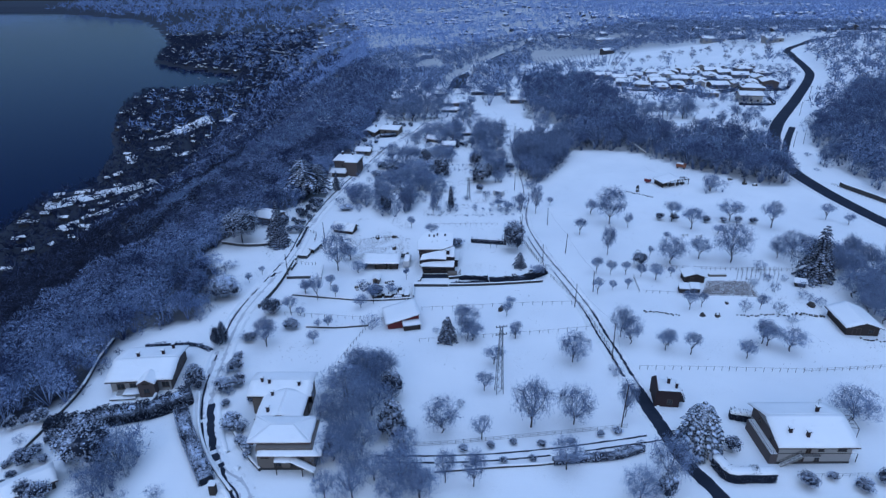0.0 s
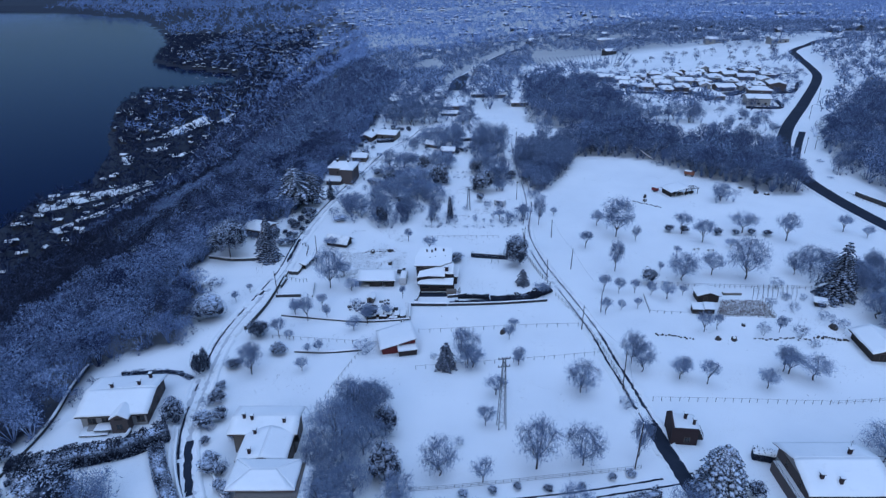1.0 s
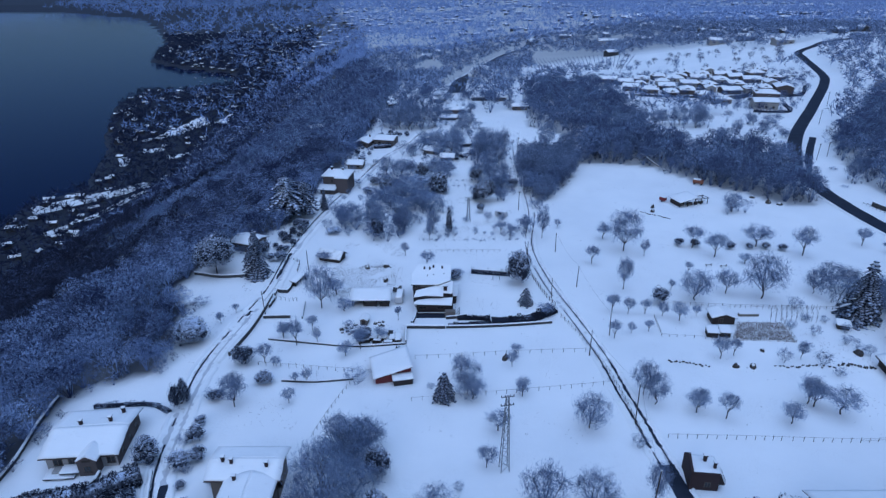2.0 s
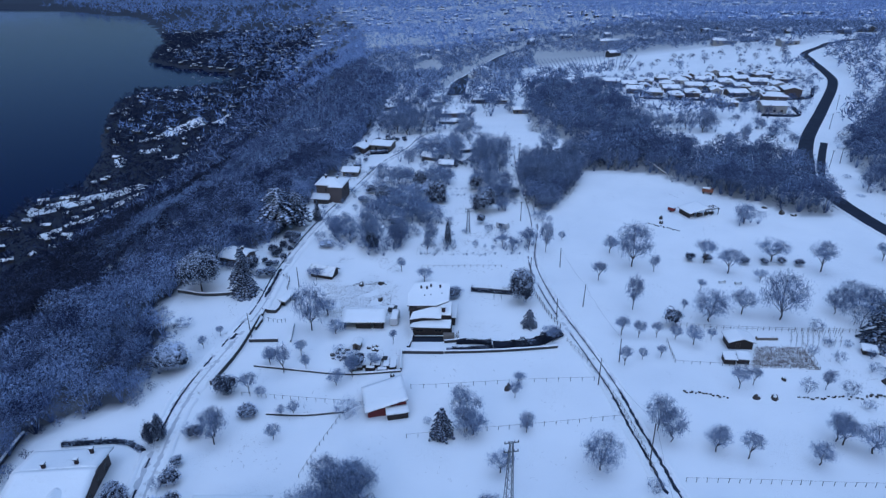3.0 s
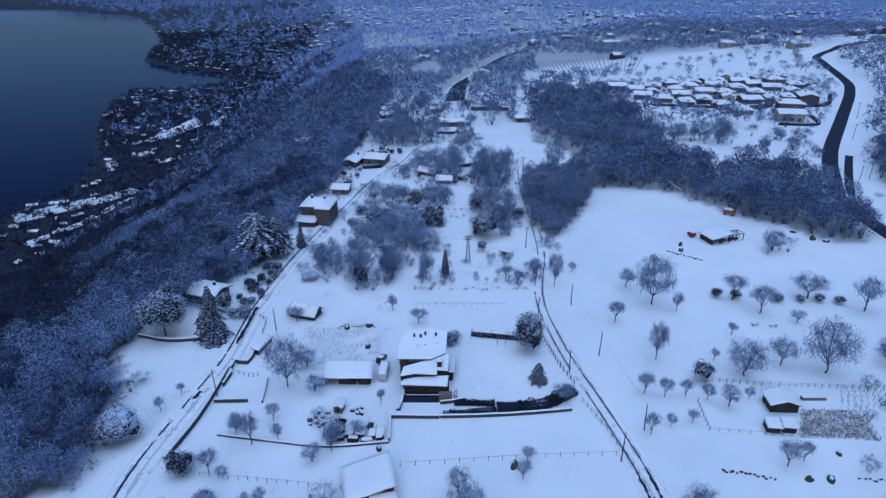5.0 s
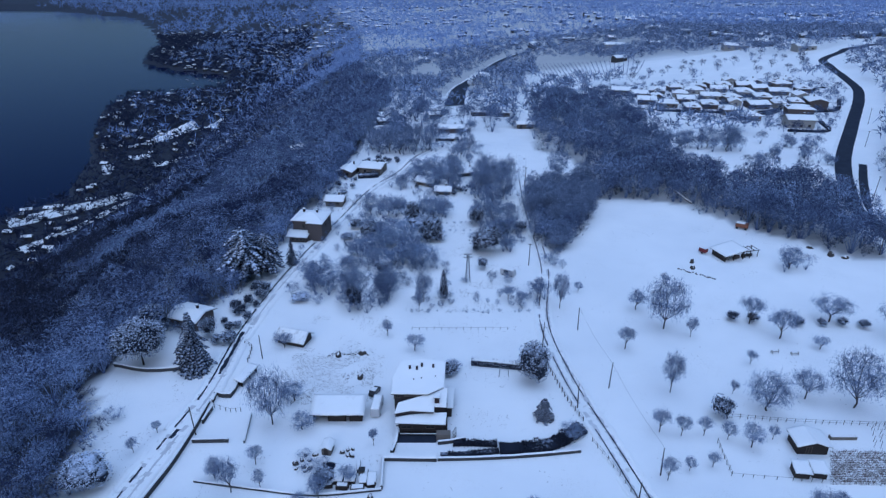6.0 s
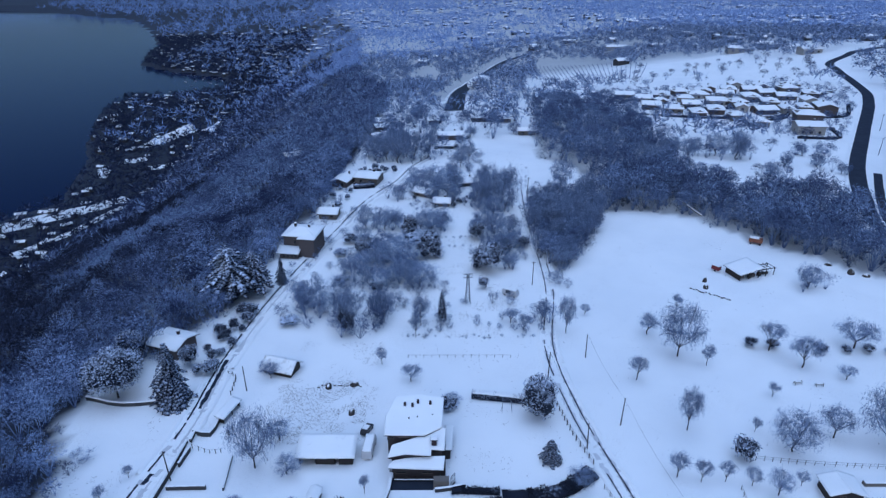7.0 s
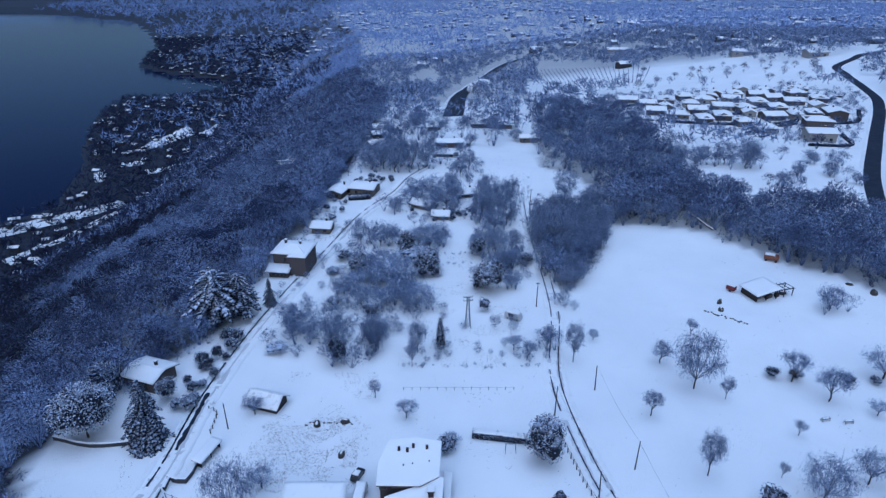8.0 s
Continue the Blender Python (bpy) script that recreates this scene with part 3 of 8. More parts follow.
def leafy(name, seed, h, r, label, lumps=9, leaves=900, size=0.16, low=0.0, trunk=0.0, mat=None, category="shrub", droop=0.0, cone=False, tight=0.6):
    """An evergreen shrub or crown: overlapping lumps covered with small leaf sprays."""
    rng = np.random.default_rng(seed)
    P, D = [], []
    cores = []
    for k in range(lumps):
        f = k / max(1, lumps - 1)
        q, rr = k * 2.4, r * 0.62 * (1 - f) ** 0.45
        zc = h * (low + (1 - low) * (0.2 + 0.62 * f ** 1.15))
        c = np.array([math.cos(q) * rr, math.sin(q) * rr, zc])
        rad = np.array([r, r, h * (1 - low) * 0.5]) * (0.46 - 0.16 * f) * rng.uniform(0.8, 1.15)
        if not cone:
            rr = r * 0.55 * math.sqrt((k + 0.3) / lumps)
            c = np.array([math.cos(q) * rr, math.sin(q) * rr, h * (low + (1 - low) * (0.34 + 0.28 * rng.random() + 0.18 * (1 - rr / r)))])
            rad = np.array([r * 0.5, r * 0.5, h * (1 - low) * 0.32]) * rng.uniform(0.8, 1.15)
        n = leaves // lumps
        d = rng.normal(size=(n, 3))
        d /= np.linalg.norm(d, axis=1)[:, None]
        P.append(c + d * rad * rng.uniform(tight, 1.02, (n, 1)))
        D.append(d * 0.8 + rng.normal(size=(n, 3)) * 0.5 + np.array([0, 0, -droop]))
        cores.append((c, rad * max(0.66, tight - 0.04)))
    P, D = np.concatenate(P), np.concatenate(D)
    keep = P[:, 2] > 0.03
    P, D = P[keep], D[keep]
    n = len(P)
    Dn = D / np.linalg.norm(D, axis=1)[:, None]
    S = np.cross(Dn, rng.normal(size=(n, 3)))
    S /= np.linalg.norm(S, axis=1)[:, None]
    s = size * rng.uniform(0.6, 1.3, (n, 1))
    v = np.stack([P, P + Dn * s * 0.8 + S * s * 0.55, P + Dn * s * 1.7, P + Dn * s * 0.8 - S * s * 0.55], 1).reshape(-1, 3)
    f = ((np.arange(n) * 4)[:, None, None] + np.array([[0, 1, 2], [0, 2, 3]])[None]).reshape(-1, 3)
    parts = [(v, f)]
    for c, rad in cores:
        bm = bmesh.new()
        bmesh.ops.create_icosphere(bm, subdivisions=1, radius=1)
        cv = np.array([q.co for q in bm.verts]) * rad * (1 + 0.12 * rng.normal(size=(len(bm.verts), 1))) + c
        cv[:, 2] = np.maximum(cv[:, 2], h * low * 0.8)
        parts.append((cv, np.array([[w.index for w in q.verts] for q in bm.faces])))
        bm.free()
    thing = new(name)
    me = mesh_of("foliage", merged(parts), mat or M_EVER)
    # cores painted dark so the gaps between sprays look deep
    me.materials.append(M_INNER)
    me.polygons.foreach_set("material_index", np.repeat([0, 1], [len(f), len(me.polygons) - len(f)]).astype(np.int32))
    o = new("foliage", me)
    o.parent = thing
    if trunk or low:
        t = new("trunk", mesh_of("trunk", tubes([[0, 0, -0.1]], [[0, 0, h * max(low + 0.2, trunk)]], max(0.08, 0.02 * h), 0.06, 6), M_TRUNK))
        t.parent = thing
    tagged(thing, label, category)
    thing["tall"], thing["wide"] = h, r
    return thing


def set_at(proto, x, y, tall, wide, turn, label="", lift=0.0, used=set()):
    """Places a plant of that height and crown width: the maker's own one first, then copies."""
    own = proto.scale
    s = Matrix.Diagonal((wide / 2 / proto["wide"] / own[0], wide / 2 / proto["wide"] / own[1], tall / proto["tall"] / own[2], 1))
    m = Matrix.Translation((x, y, float(height(x, y)) + lift)) @ Matrix.Rotation(turn, 4, "Z") @ s
    if proto.name in used:
        ob = copy_thing(proto, m)
    else:
        used.add(proto.name)
        ob = proto
        ob.matrix_basis = m
    return tagged(ob, label)


# ---- buildings: makers ----
def part(name, bm, mat, parent, label="", at=None):
    me = bpy.data.meshes.new(name)
    bm.to_mesh(me)
    bm.free()
    me.materials.append(mat)
    ob = new(name, me)
    ob.parent = parent
    if at is not None:
        ob.matrix_basis = at
    return tagged(ob, label)


def box(x0, x1, y0, y1, z0, z1, bevel=0.0, bm=None):
    bm = bm or bmesh.new()
    vs = [bm.verts.new(p) for p in ((x0, y0, z0), (x1, y0, z0), (x1, y1, z0), (x0, y1, z0), (x0, y0, z1), (x1, y0, z1), (x1, y1, z1), (x0, y1, z1))]
    fs = [bm.faces.new([vs[i] for i in q]) for q in ((3, 2, 1, 0), (4, 5, 6, 7), (0, 1, 5, 4), (1, 2, 6, 5), (2, 3, 7, 6), (3, 0, 4, 7))]
    if bevel:
        bmesh.ops.bevel(bm, geom=list({e for f in fs for e in f.edges}), offset=bevel, segments=2, affect="EDGES")
    return bm


def slab(corners, thick, bm=None, bevel=0.0):
    """A flat slab under the polygon of its top corners."""
    bm = bm or bmesh.new()
    top = [bm.verts.new(c) for c in corners]
    low = [bm.verts.new((c[0], c[1], c[2] - thick)) for c in corners]
    n = len(top)
    fs = [bm.faces.new(top), bm.faces.new(low[::-1])] + [bm.faces.new((top[i], low[i], low[(i + 1) % n], top[(i + 1) % n])) for i in range(n)]
    bmesh.ops.recalc_face_normals(bm, faces=fs)
    if bevel:
        bmesh.ops.bevel(bm, geom=list(fs[0].edges), offset=bevel, segments=2, affect="EDGES")
    return bm


def snow_sheet(corners, thick, seed=0, out=0.06, free=(1, 1, 1, 1)):
    """Snow lying on a roof plane: a soft slab with a rounded, uneven edge."""
    rng = random.Random(seed)
    c = [Vector(p) for p in corners]
    mid = sum(c, Vector()) / len(c)
    n = 10
    bm = bmesh.new()
    a, b, d, e = c if len(c) == 4 else (c[0], c[1], c[2], c[2])
    rows = []
    for i in range(n + 1):
        row = []
        for j in range(n + 1):
            s, t = i / n, j / n
            p = (a * (1 - s) + b * s) * (1 - t) + (e * (1 - s) + d * s) * t
            edge = (j == 0 and free[0]) or (i == n and free[1]) or (j == n and free[2]) or (i == 0 and free[3])
            if edge:
                o = Vector((p.x - mid.x, p.y - mid.y, 0)).normalized()
                p = p + o * (out + rng.uniform(-0.06, 0.08))
            near = min(j if free[0] else 9, n - i if free[1] else 9, n - j if free[2] else 9, i if free[3] else 9)
            p = p + Vector((0, 0, thick * (0.55 if near == 0 else 0.95 if near == 1 else 1.0) + rng.uniform(-0.02, 0.02)))
            row.append(bm.verts.new(p))
        rows.append(row)
    for i in range(n):
        for j in range(n):
            f = bm.faces.new((rows[i][j], rows[i + 1][j], rows[i + 1][j + 1], rows[i][j + 1]))
            f.smooth = True
    rim = [rows[i][0] for i in range(n)] + [rows[n][j] for j in range(n)] + [rows[i][n] for i in range(n, 0, -1)] + [rows[0][j] for j in range(n, 0, -1)]
    low = [bm.verts.new(v.co - Vector((0, 0, thick * 0.55 + 0.01))) for v in rim]
    for k in range(len(rim)):
        q = (k + 1) % len(rim)
        bm.faces.new((rim[k], low[k], low[q], rim[q]))
    bmesh.ops.recalc_face_normals(bm, faces=bm.faces[:])
    return bm


def thing_at(name, x, y, turn, label, category, z=None, group=""):
    ob = new(name)
    ob.matrix_basis = Matrix.Translation((x, y, float(height(x, y)) if z is None else z)) @ Matrix.Rotation(radians(turn), 4, "Z")
    return tagged(ob, label, category, group)


FACES = {"S": 0, "E": 90, "N": 180, "W": 270}


def window(house, x, y, z, face="S", w=1.1, h=1.3, shutters=False, kind="window", sill=True):
    """A window or door on a wall that looks to that side; x, y, z is the middle of its foot on the wall."""
    at = Matrix.Translation((x, y, z)) @ Matrix.Rotation(radians(FACES[face]), 4, "Z")
    bm = bmesh.new()
    t, out = 0.09, 0.07
    for a, b, c, d in ((-w / 2 - t, -w / 2, 0, h), (w / 2, w / 2 + t, 0, h), (-w / 2 - t, w / 2 + t, h, h + t), (-w / 2 - t, w / 2 + t, -t, 0), (-0.03, 0.03, 0, h)):
        box(a, b, -out, 0.0, c, d, 0, bm)
    ob = part(kind, bm, M_SHUTTER, house, "", at)
    part("pane" if kind == "window" else "leaf", box(-w / 2, w / 2, -0.02, 0.01, 0, h), M_GLASS if kind == "window" else M_DARKWOOD, ob)
    if sill and kind == "window":
        part("sill", box(-w / 2 - 0.15, w / 2 + 0.15, -0.2, 0.0, -t - 0.06, -t), M_STONE, ob)
    if shutters:
        for s in (-1, 1):
            part("shutter", box(*sorted((s * (w / 2 + t + 0.02), s * (w + t))), -0.06, -0.01, 0, h, 0.01), M_SHUTTER, ob)
    return ob


def chimney(house, x, y, z, w=0.6, h=1.2, cap=True):
    ob = part("chimney", box(-w / 2, w / 2, -w / 2, w / 2, -0.6, h, 0.03), M_BRICK, house, "", Matrix.Translation((x, y, z)))
    if cap:
        part("cap", box(-w * 0.72, w * 0.72, -w * 0.72, w * 0.72, h + 0.12, h + 0.2), M_STONE, ob)
        part("flue", box(-w * 0.3, w * 0.3, -w * 0.3, w * 0.3, h, h + 0.12), M_BLACK, ob)
        part("snow_cap", box(-w * 0.7, w * 0.7, -w * 0.7, w * 0.7, h + 0.2, h + 0.36, 0.06), M_SNOW, ob)
    return ob


def gable_walls(house, w, d, eave, rise, mat, axis="x", name="wall", cx=0, cy=0, z0=0.0):
    """A solid block under a gable roof whose ridge runs along the axis."""
    bm = bmesh.new()
    if axis == "x":
        prof = [(-d / 2, z0 - 1.0), (d / 2, z0 - 1.0), (d / 2, eave), (0, eave + rise), (-d / 2, eave)]
        ends = [[bm.verts.new((cx + s * w / 2, cy + p, q)) for p, q in prof] for s in (-1, 1)]
    else:
        prof = [(-w / 2, z0 - 1.0), (w / 2, z0 - 1.0), (w / 2, eave), (0, eave + rise), (-w / 2, eave)]
        ends = [[bm.verts.new((cx + p, cy + s * d / 2, q)) for p, q in prof] for s in (-1, 1)]
    a, b = ends
    bm.faces.new(a), bm.faces.new(b[::-1])
    for i in range(5):
        j = (i + 1) % 5
        bm.faces.new((a[i], b[i], b[j], a[j]))
    bmesh.ops.recalc_face_normals(bm, faces=bm.faces[:])
    return part(name, bm, mat, house)


def gable_roof(house, w, d, eave, rise, axis="x", over=0.7, thick=0.22, snow=0.3, mat=None, cx=0, cy=0, seed=0, gutter=True):
    """Two roof planes with their boards, and the snow on each."""
    half = (d if axis == "x" else w) / 2
    drop = rise * over / half
    for s in (-1, 1):
        if axis == "x":
            q = [(cx - w / 2 - over, cy + s * (half + over), eave - drop), (cx + w / 2 + over, cy + s * (half + over), eave - drop), (cx + w / 2 + over, cy, eave + rise), (cx - w / 2 - over, cy, eave + rise)]
        else:
            q = [(cx + s * (half + over), cy - d / 2 - over, eave - drop), (cx + s * (half + over), cy + d / 2 + over, eave - drop), (cx, cy + d / 2 + over, eave + rise), (cx, cy - d / 2 - over, eave + rise)]
        q = [(a, b, c + thick) for a, b, c in q]
        r = part("roof", slab(q, thick), mat or M_TILE, house)
        part("snow_cover", snow_sheet([(a, b, c - 0.02) for a, b, c in q], snow, seed + s, 0.06, (1, 1, 0, 1)), M_SNOW, r, "thick layer of fresh snow")
        if gutter:
            a, b = Vector(q[0]), Vector(q[1])
            g = bmesh.new()
            for u, v in ((a, b),):
                o = Vector((0, s * 0.12, -0.12)) if axis == "x" else Vector((s * 0.12, 0, -0.12))
                lo, hi = u + o, v + o
                box(min(lo.x, hi.x) - 0.06, max(lo.x, hi.x) + 0.06, min(lo.y, hi.y) - 0.06, max(lo.y, hi.y) + 0.06, lo.z - 0.12, lo.z, 0, g)
            part("gutter", g, M_DARKWOOD, r)


def hip_roof(house, w, d, eave, rise, over=0.7, thick=0.22, snow=0.3, cx=0, cy=0, seed=0, mat=None):
    a, b = w / 2 + over, d / 2 + over
    r = max(0.0, a - b)
    z, t = eave - 0.1 + thick, eave + rise + thick
    planes = ([(-a, -b, z), (a, -b, z), (r, 0, t), (-r, 0, t)], [(a, b, z), (-a, b, z), (-r, 0, t), (r, 0, t)], [(a, -b, z), (a, b, z), (r, 0, t)], [(-a, b, z), (-a, -b, z), (-r, 0, t)])
    for k, q in enumerate(planes):
        q = [(x + cx, y + cy, h) for x, y, h in q]
        ob = part("roof", slab(q, thick), mat or M_TILE, house)
        part("snow_cover", snow_sheet([(x, y, h - 0.02) for x, y, h in q], snow, seed + k, 0.03, (1, 0, 0, 0)), M_SNOW, ob, "thick layer of fresh snow")


def prism(house, name, pts, z0, plane, mat):
    """Walls on an outline, cut off on top by the plane z = a + bx + cy."""
    bm = bmesh.new()
    low = [bm.verts.new((x, y, z0)) for x, y in pts]
    top = [bm.verts.new((x, y, plane[0] + plane[1] * x + plane[2] * y)) for x, y in pts]
    bm.faces.new(low[::-1]), bm.faces.new(top)
    for k in range(len(pts)):
        q = (k + 1) % len(pts)
        bm.faces.new((low[k], low[q], top[q], top[k]))
    bmesh.ops.recalc_face_normals(bm, faces=bm.faces[:])
    return part(name, bm, mat, house)


def roof_plate(house, pts, plane, thick=0.22, snow=0.3):
    """A sloping roof of any outline with a soft-edged layer of snow on it."""
    def lid(grow, z0, z1):
        bm = bmesh.new()
        cx, cy = sum(p[0] for p in pts) / len(pts), sum(p[1] for p in pts) / len(pts)
        ring = []
        for x, y in pts:
            d = math.hypot(x - cx, y - cy)
            ring.append((x + (x - cx) / d * grow, y + (y - cy) / d * grow))
        low = [bm.verts.new((x, y, plane[0] + plane[1] * x + plane[2] * y + z0)) for x, y in ring]
        top = [bm.verts.new((x, y, plane[0] + plane[1] * x + plane[2] * y + z1)) for x, y in ring]
        bm.faces.new(low[::-1])
        face = bm.faces.new(top)
        for k in range(len(ring)):
            q = (k + 1) % len(ring)
            bm.faces.new((low[k], low[q], top[q], top[k]))
        bmesh.ops.recalc_face_normals(bm, faces=bm.faces[:])
        return bm, face
    ob = part("roof", lid(0.0, -thick, 0.0)[0], M_DARKWOOD, house)
    bm, face = lid(0.05, 0.004, snow)
    bmesh.ops.bevel(bm, geom=list(face.edges), offset=snow * 0.7, segments=3, affect="EDGES", profile=0.5)
    part("snow_cover", bm, M_SNOW, ob, "thick layer of fresh snow")
    return ob


def flat_roof(house, corners, thick=0.2, snow=0.32, mat=None, seed=0):
    ob = part("roof", slab(corners, thick), mat or M_DARKWOOD, house)
    part("snow_cover", snow_sheet([(x, y, z - 0.02) for x, y, z in corners], snow, seed), M_SNOW, ob, "thick layer of fresh snow")
    return ob


def post_row(name, pts, step, tall, label, rails=1, thick=0.1, mat=None, snow=True):
    """A fence along a line: posts with rails or wires between them."""
    line = curve_points(pts, step) if len(pts) > 2 else None
    if line is None:
        a, b = Vector((*pts[0], 0)), Vector((*pts[1], 0))
        n = max(1, int((b - a).length / step))
        line = [a.lerp(b, k / n) for k in range(n + 1)]
    o = line[0]
    z0 = float(height(o.x, o.y))
    fence = tagged(new(name), label, "fence")
    fence.matrix_basis = Matrix.Translation((o.x, o.y, z0))
    rng = random.Random(int(o.x * 7 + o.y))
    tops = []
    post = bmesh.new()
    box(-thick / 2, thick / 2, -thick / 2, thick / 2, -0.3, tall, thick * 0.15, post)
    me = bpy.data.meshes.new("post")
    post.to_mesh(me)
    post.free()
    me.materials.append(mat or M_GREYWOOD)
    for q in line:
        z = float(height(q.x, q.y)) - z0
        ob = new("post", me)
        ob.parent = fence
        h = rng.uniform(0.85, 1.1)
        ob.matrix_basis = Matrix.Translation((q.x - o.x, q.y - o.y, z)) @ Euler((rng.uniform(-0.06, 0.06), rng.uniform(-0.06, 0.06), rng.random())).to_matrix().to_4x4() @ Matrix.Diagonal((1, 1, h, 1))
        tops.append((q.x - o.x, q.y - o.y, z))
    for r in range(rails):
        zr = tall * (0.88 - 0.42 * r)
        ob = new("rail", mesh_of("rail", polytube([(x, y, z + zr) for x, y, z in tops], 0.03, 4), mat or M_GREYWOOD))
        ob.parent = fence
    return fence


def low_wall(name, pts, tall, thick, label, mat=None, snow=0.22, category="wall", step=2.5):
    """A garden wall along a line, in short lengths, with a cap of snow."""
    line = curve_points(pts, step) if len(pts) > 2 else [Vector((*pts[0], 0)).lerp(Vector((*pts[1], 0)), k / 8) for k in range(9)]
    o = line[0]
    z0 = float(height(o.x, o.y))
    wall = tagged(new(name), label, category)
    wall.matrix_basis = Matrix.Translation((o.x, o.y, z0))
    rng = random.Random(int(o.x * 3 + o.y * 5))
    for nm, half, lo, hi, mt in (("masonry", thick / 2, -0.6, tall, mat or M_STONE), ("snow_cap", thick / 2 + 0.06, tall, tall + snow, M_SNOW)):
        bm = bmesh.new()
        prev = None
        for k, q in enumerate(line):
            d = (line[min(k + 1, len(line) - 1)] - line[max(k - 1, 0)]).normalized()
            n = Vector((d.y, -d.x, 0))
            g = float(height(q.x, q.y)) - z0
            jig = rng.uniform(-0.05, 0.05)
            c = q - o
            soft = 0.6 if nm == "snow_cap" else 1.0
            ring = [bm.verts.new((c.x + n.x * s * hw, c.y + n.y * s * hw, g + zz + (jig if zz > 0 else 0))) for s, hw, zz in ((-1, half, lo), (-1, half * soft, hi), (1, half * soft, hi), (1, half, lo))]
            if prev:
                for i in range(4):
                    j = (i + 1) % 4
                    bm.faces.new((prev[i], prev[j], ring[j], ring[i]))
            else:
                bm.faces.new(ring)
            prev = ring
        bm.faces.new(prev[::-1])
        bmesh.ops.recalc_face_normals(bm, faces=bm.faces[:])
        part(nm, bm, mt, wall)
    return wall


def hedge(name, pts, tall, thick, label, seed=1, leaf=0.16, density=26, jag=0.12, mat=None, cap=0.0, core=None):
    """A clipped hedge: a dark core under many leaf sprays, with a bolster of snow on it where cap is given."""
    rng = np.random.default_rng(seed)
    line = curve_points(pts, 1.2) if len(pts) > 2 else [Vector((*pts[0], 0)).lerp(Vector((*pts[1], 0)), k / 20) for k in range(21)]
    o = line[0]
    z0 = float(height(o.x, o.y))
    P, D = [], []
    A, B2 = [], []
    for a, b in zip(line, line[1:]):
        d = (b - a).normalized()
        n = Vector((d.y, -d.x, 0))
        g = float(height(a.x, a.y)) - z0
        m = int((b - a).length * (2 * tall + thick) * density / 2.2)
        top = tall * (1 + jag * rng.normal())
        for _ in range(m):
            c = a.lerp(b, rng.random()) - o
            u = rng.random() * (2 * tall + thick)
            if u < 2 * tall:
                s = -1 if u < tall else 1
                P.append((c.x + n.x * s * thick / 2, c.y + n.y * s * thick / 2, g + (u % tall) / tall * top))
                D.append((n.x * s + rng.normal() * 0.5, n.y * s + rng.normal() * 0.5, 0.5 + rng.normal() * 0.5))
            else:
                s = rng.uniform(-0.5, 0.5)
                P.append((c.x + n.x * s * thick, c.y + n.y * s * thick, g + top))
                D.append((rng.normal() * 0.6, rng.normal() * 0.6, 0.7))
        A.append((a.x - o.x, a.y - o.y, g))
    v, f = blades(np.array(P), np.array(D), leaf * rng.uniform(0.8, 1.8, len(P)), leaf * 0.45, rng)
    parts = [(v, f)]
    cv, cf = [], []
    for k, q in enumerate(line):
        d = (line[min(k + 1, len(line) - 1)] - line[max(k - 1, 0)]).normalized()
        n = Vector((d.y, -d.x, 0))
        g = float(height(q.x, q.y)) - z0
        c = q - o
        for s, z in ((-0.46, -0.2), (-0.46, tall * 0.8), (-0.2, tall * 0.96), (0.2, tall * 0.96), (0.46, tall * 0.8), (0.46, -0.2)):
            j = 1 + 0.1 * rng.normal()
            cv.append((c.x + n.x * s * thick * j, c.y + n.y * s * thick * j, g + z * (1 + 0.05 * rng.normal())))
    for k in range(len(line) - 1):
        for i in range(5):
            a, b = 6 * k + i, 6 * k + 6 + i
            cf += [(a, b, b + 1), (a, b + 1, a + 1)]
    for e in (0, 6 * (len(line) - 1)):
        cf += [(e, e + 1, e + 5), (e + 1, e + 4, e + 5), (e + 1, e + 2, e + 4), (e + 2, e + 3, e + 4)]
    parts.append((np.array(cv), np.array(cf)))
    me = mesh_of(name, merged(parts), mat or M_HEDGE)
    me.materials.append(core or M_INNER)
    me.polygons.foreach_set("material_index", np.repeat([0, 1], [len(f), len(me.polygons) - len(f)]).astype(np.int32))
    ob = tagged(new(name, me), label, "hedge")
    ob.matrix_basis = Matrix.Translation((o.x, o.y, z0))
    if cap:
        bm = bmesh.new()
        prev = None
        for k, q in enumerate(line):
            d = (line[min(k + 1, len(line) - 1)] - line[max(k - 1, 0)]).normalized()
            n = Vector((d.y, -d.x, 0))
            g = float(height(q.x, q.y)) - z0 + tall
            c = q - o
            half = thick * 0.5 * (1 + 0.06 * rng.normal())
            row = [bm.verts.new((c.x + n.x * half * u, c.y + n.y * half * u, g + cap * v * (1 + 0.12 * rng.normal()))) for u, v in ((-1, -0.4), (-0.95, 0.5), (-0.6, 0.95), (0, 1.05), (0.6, 0.95), (0.95, 0.5), (1, -0.4))]
            if prev:
                for i in range(6):
                    bm.faces.new((prev[i], prev[i + 1], row[i + 1], row[i])).smooth = True
            else:
                bm.faces.new(row)
            prev = row
        bm.faces.new(prev[::-1])
        bmesh.ops.recalc_face_normals(bm, faces=bm.faces[:])
        part("snow_cap", bm, M_SNOW, ob, "thick bolster of fresh snow")
    return ob


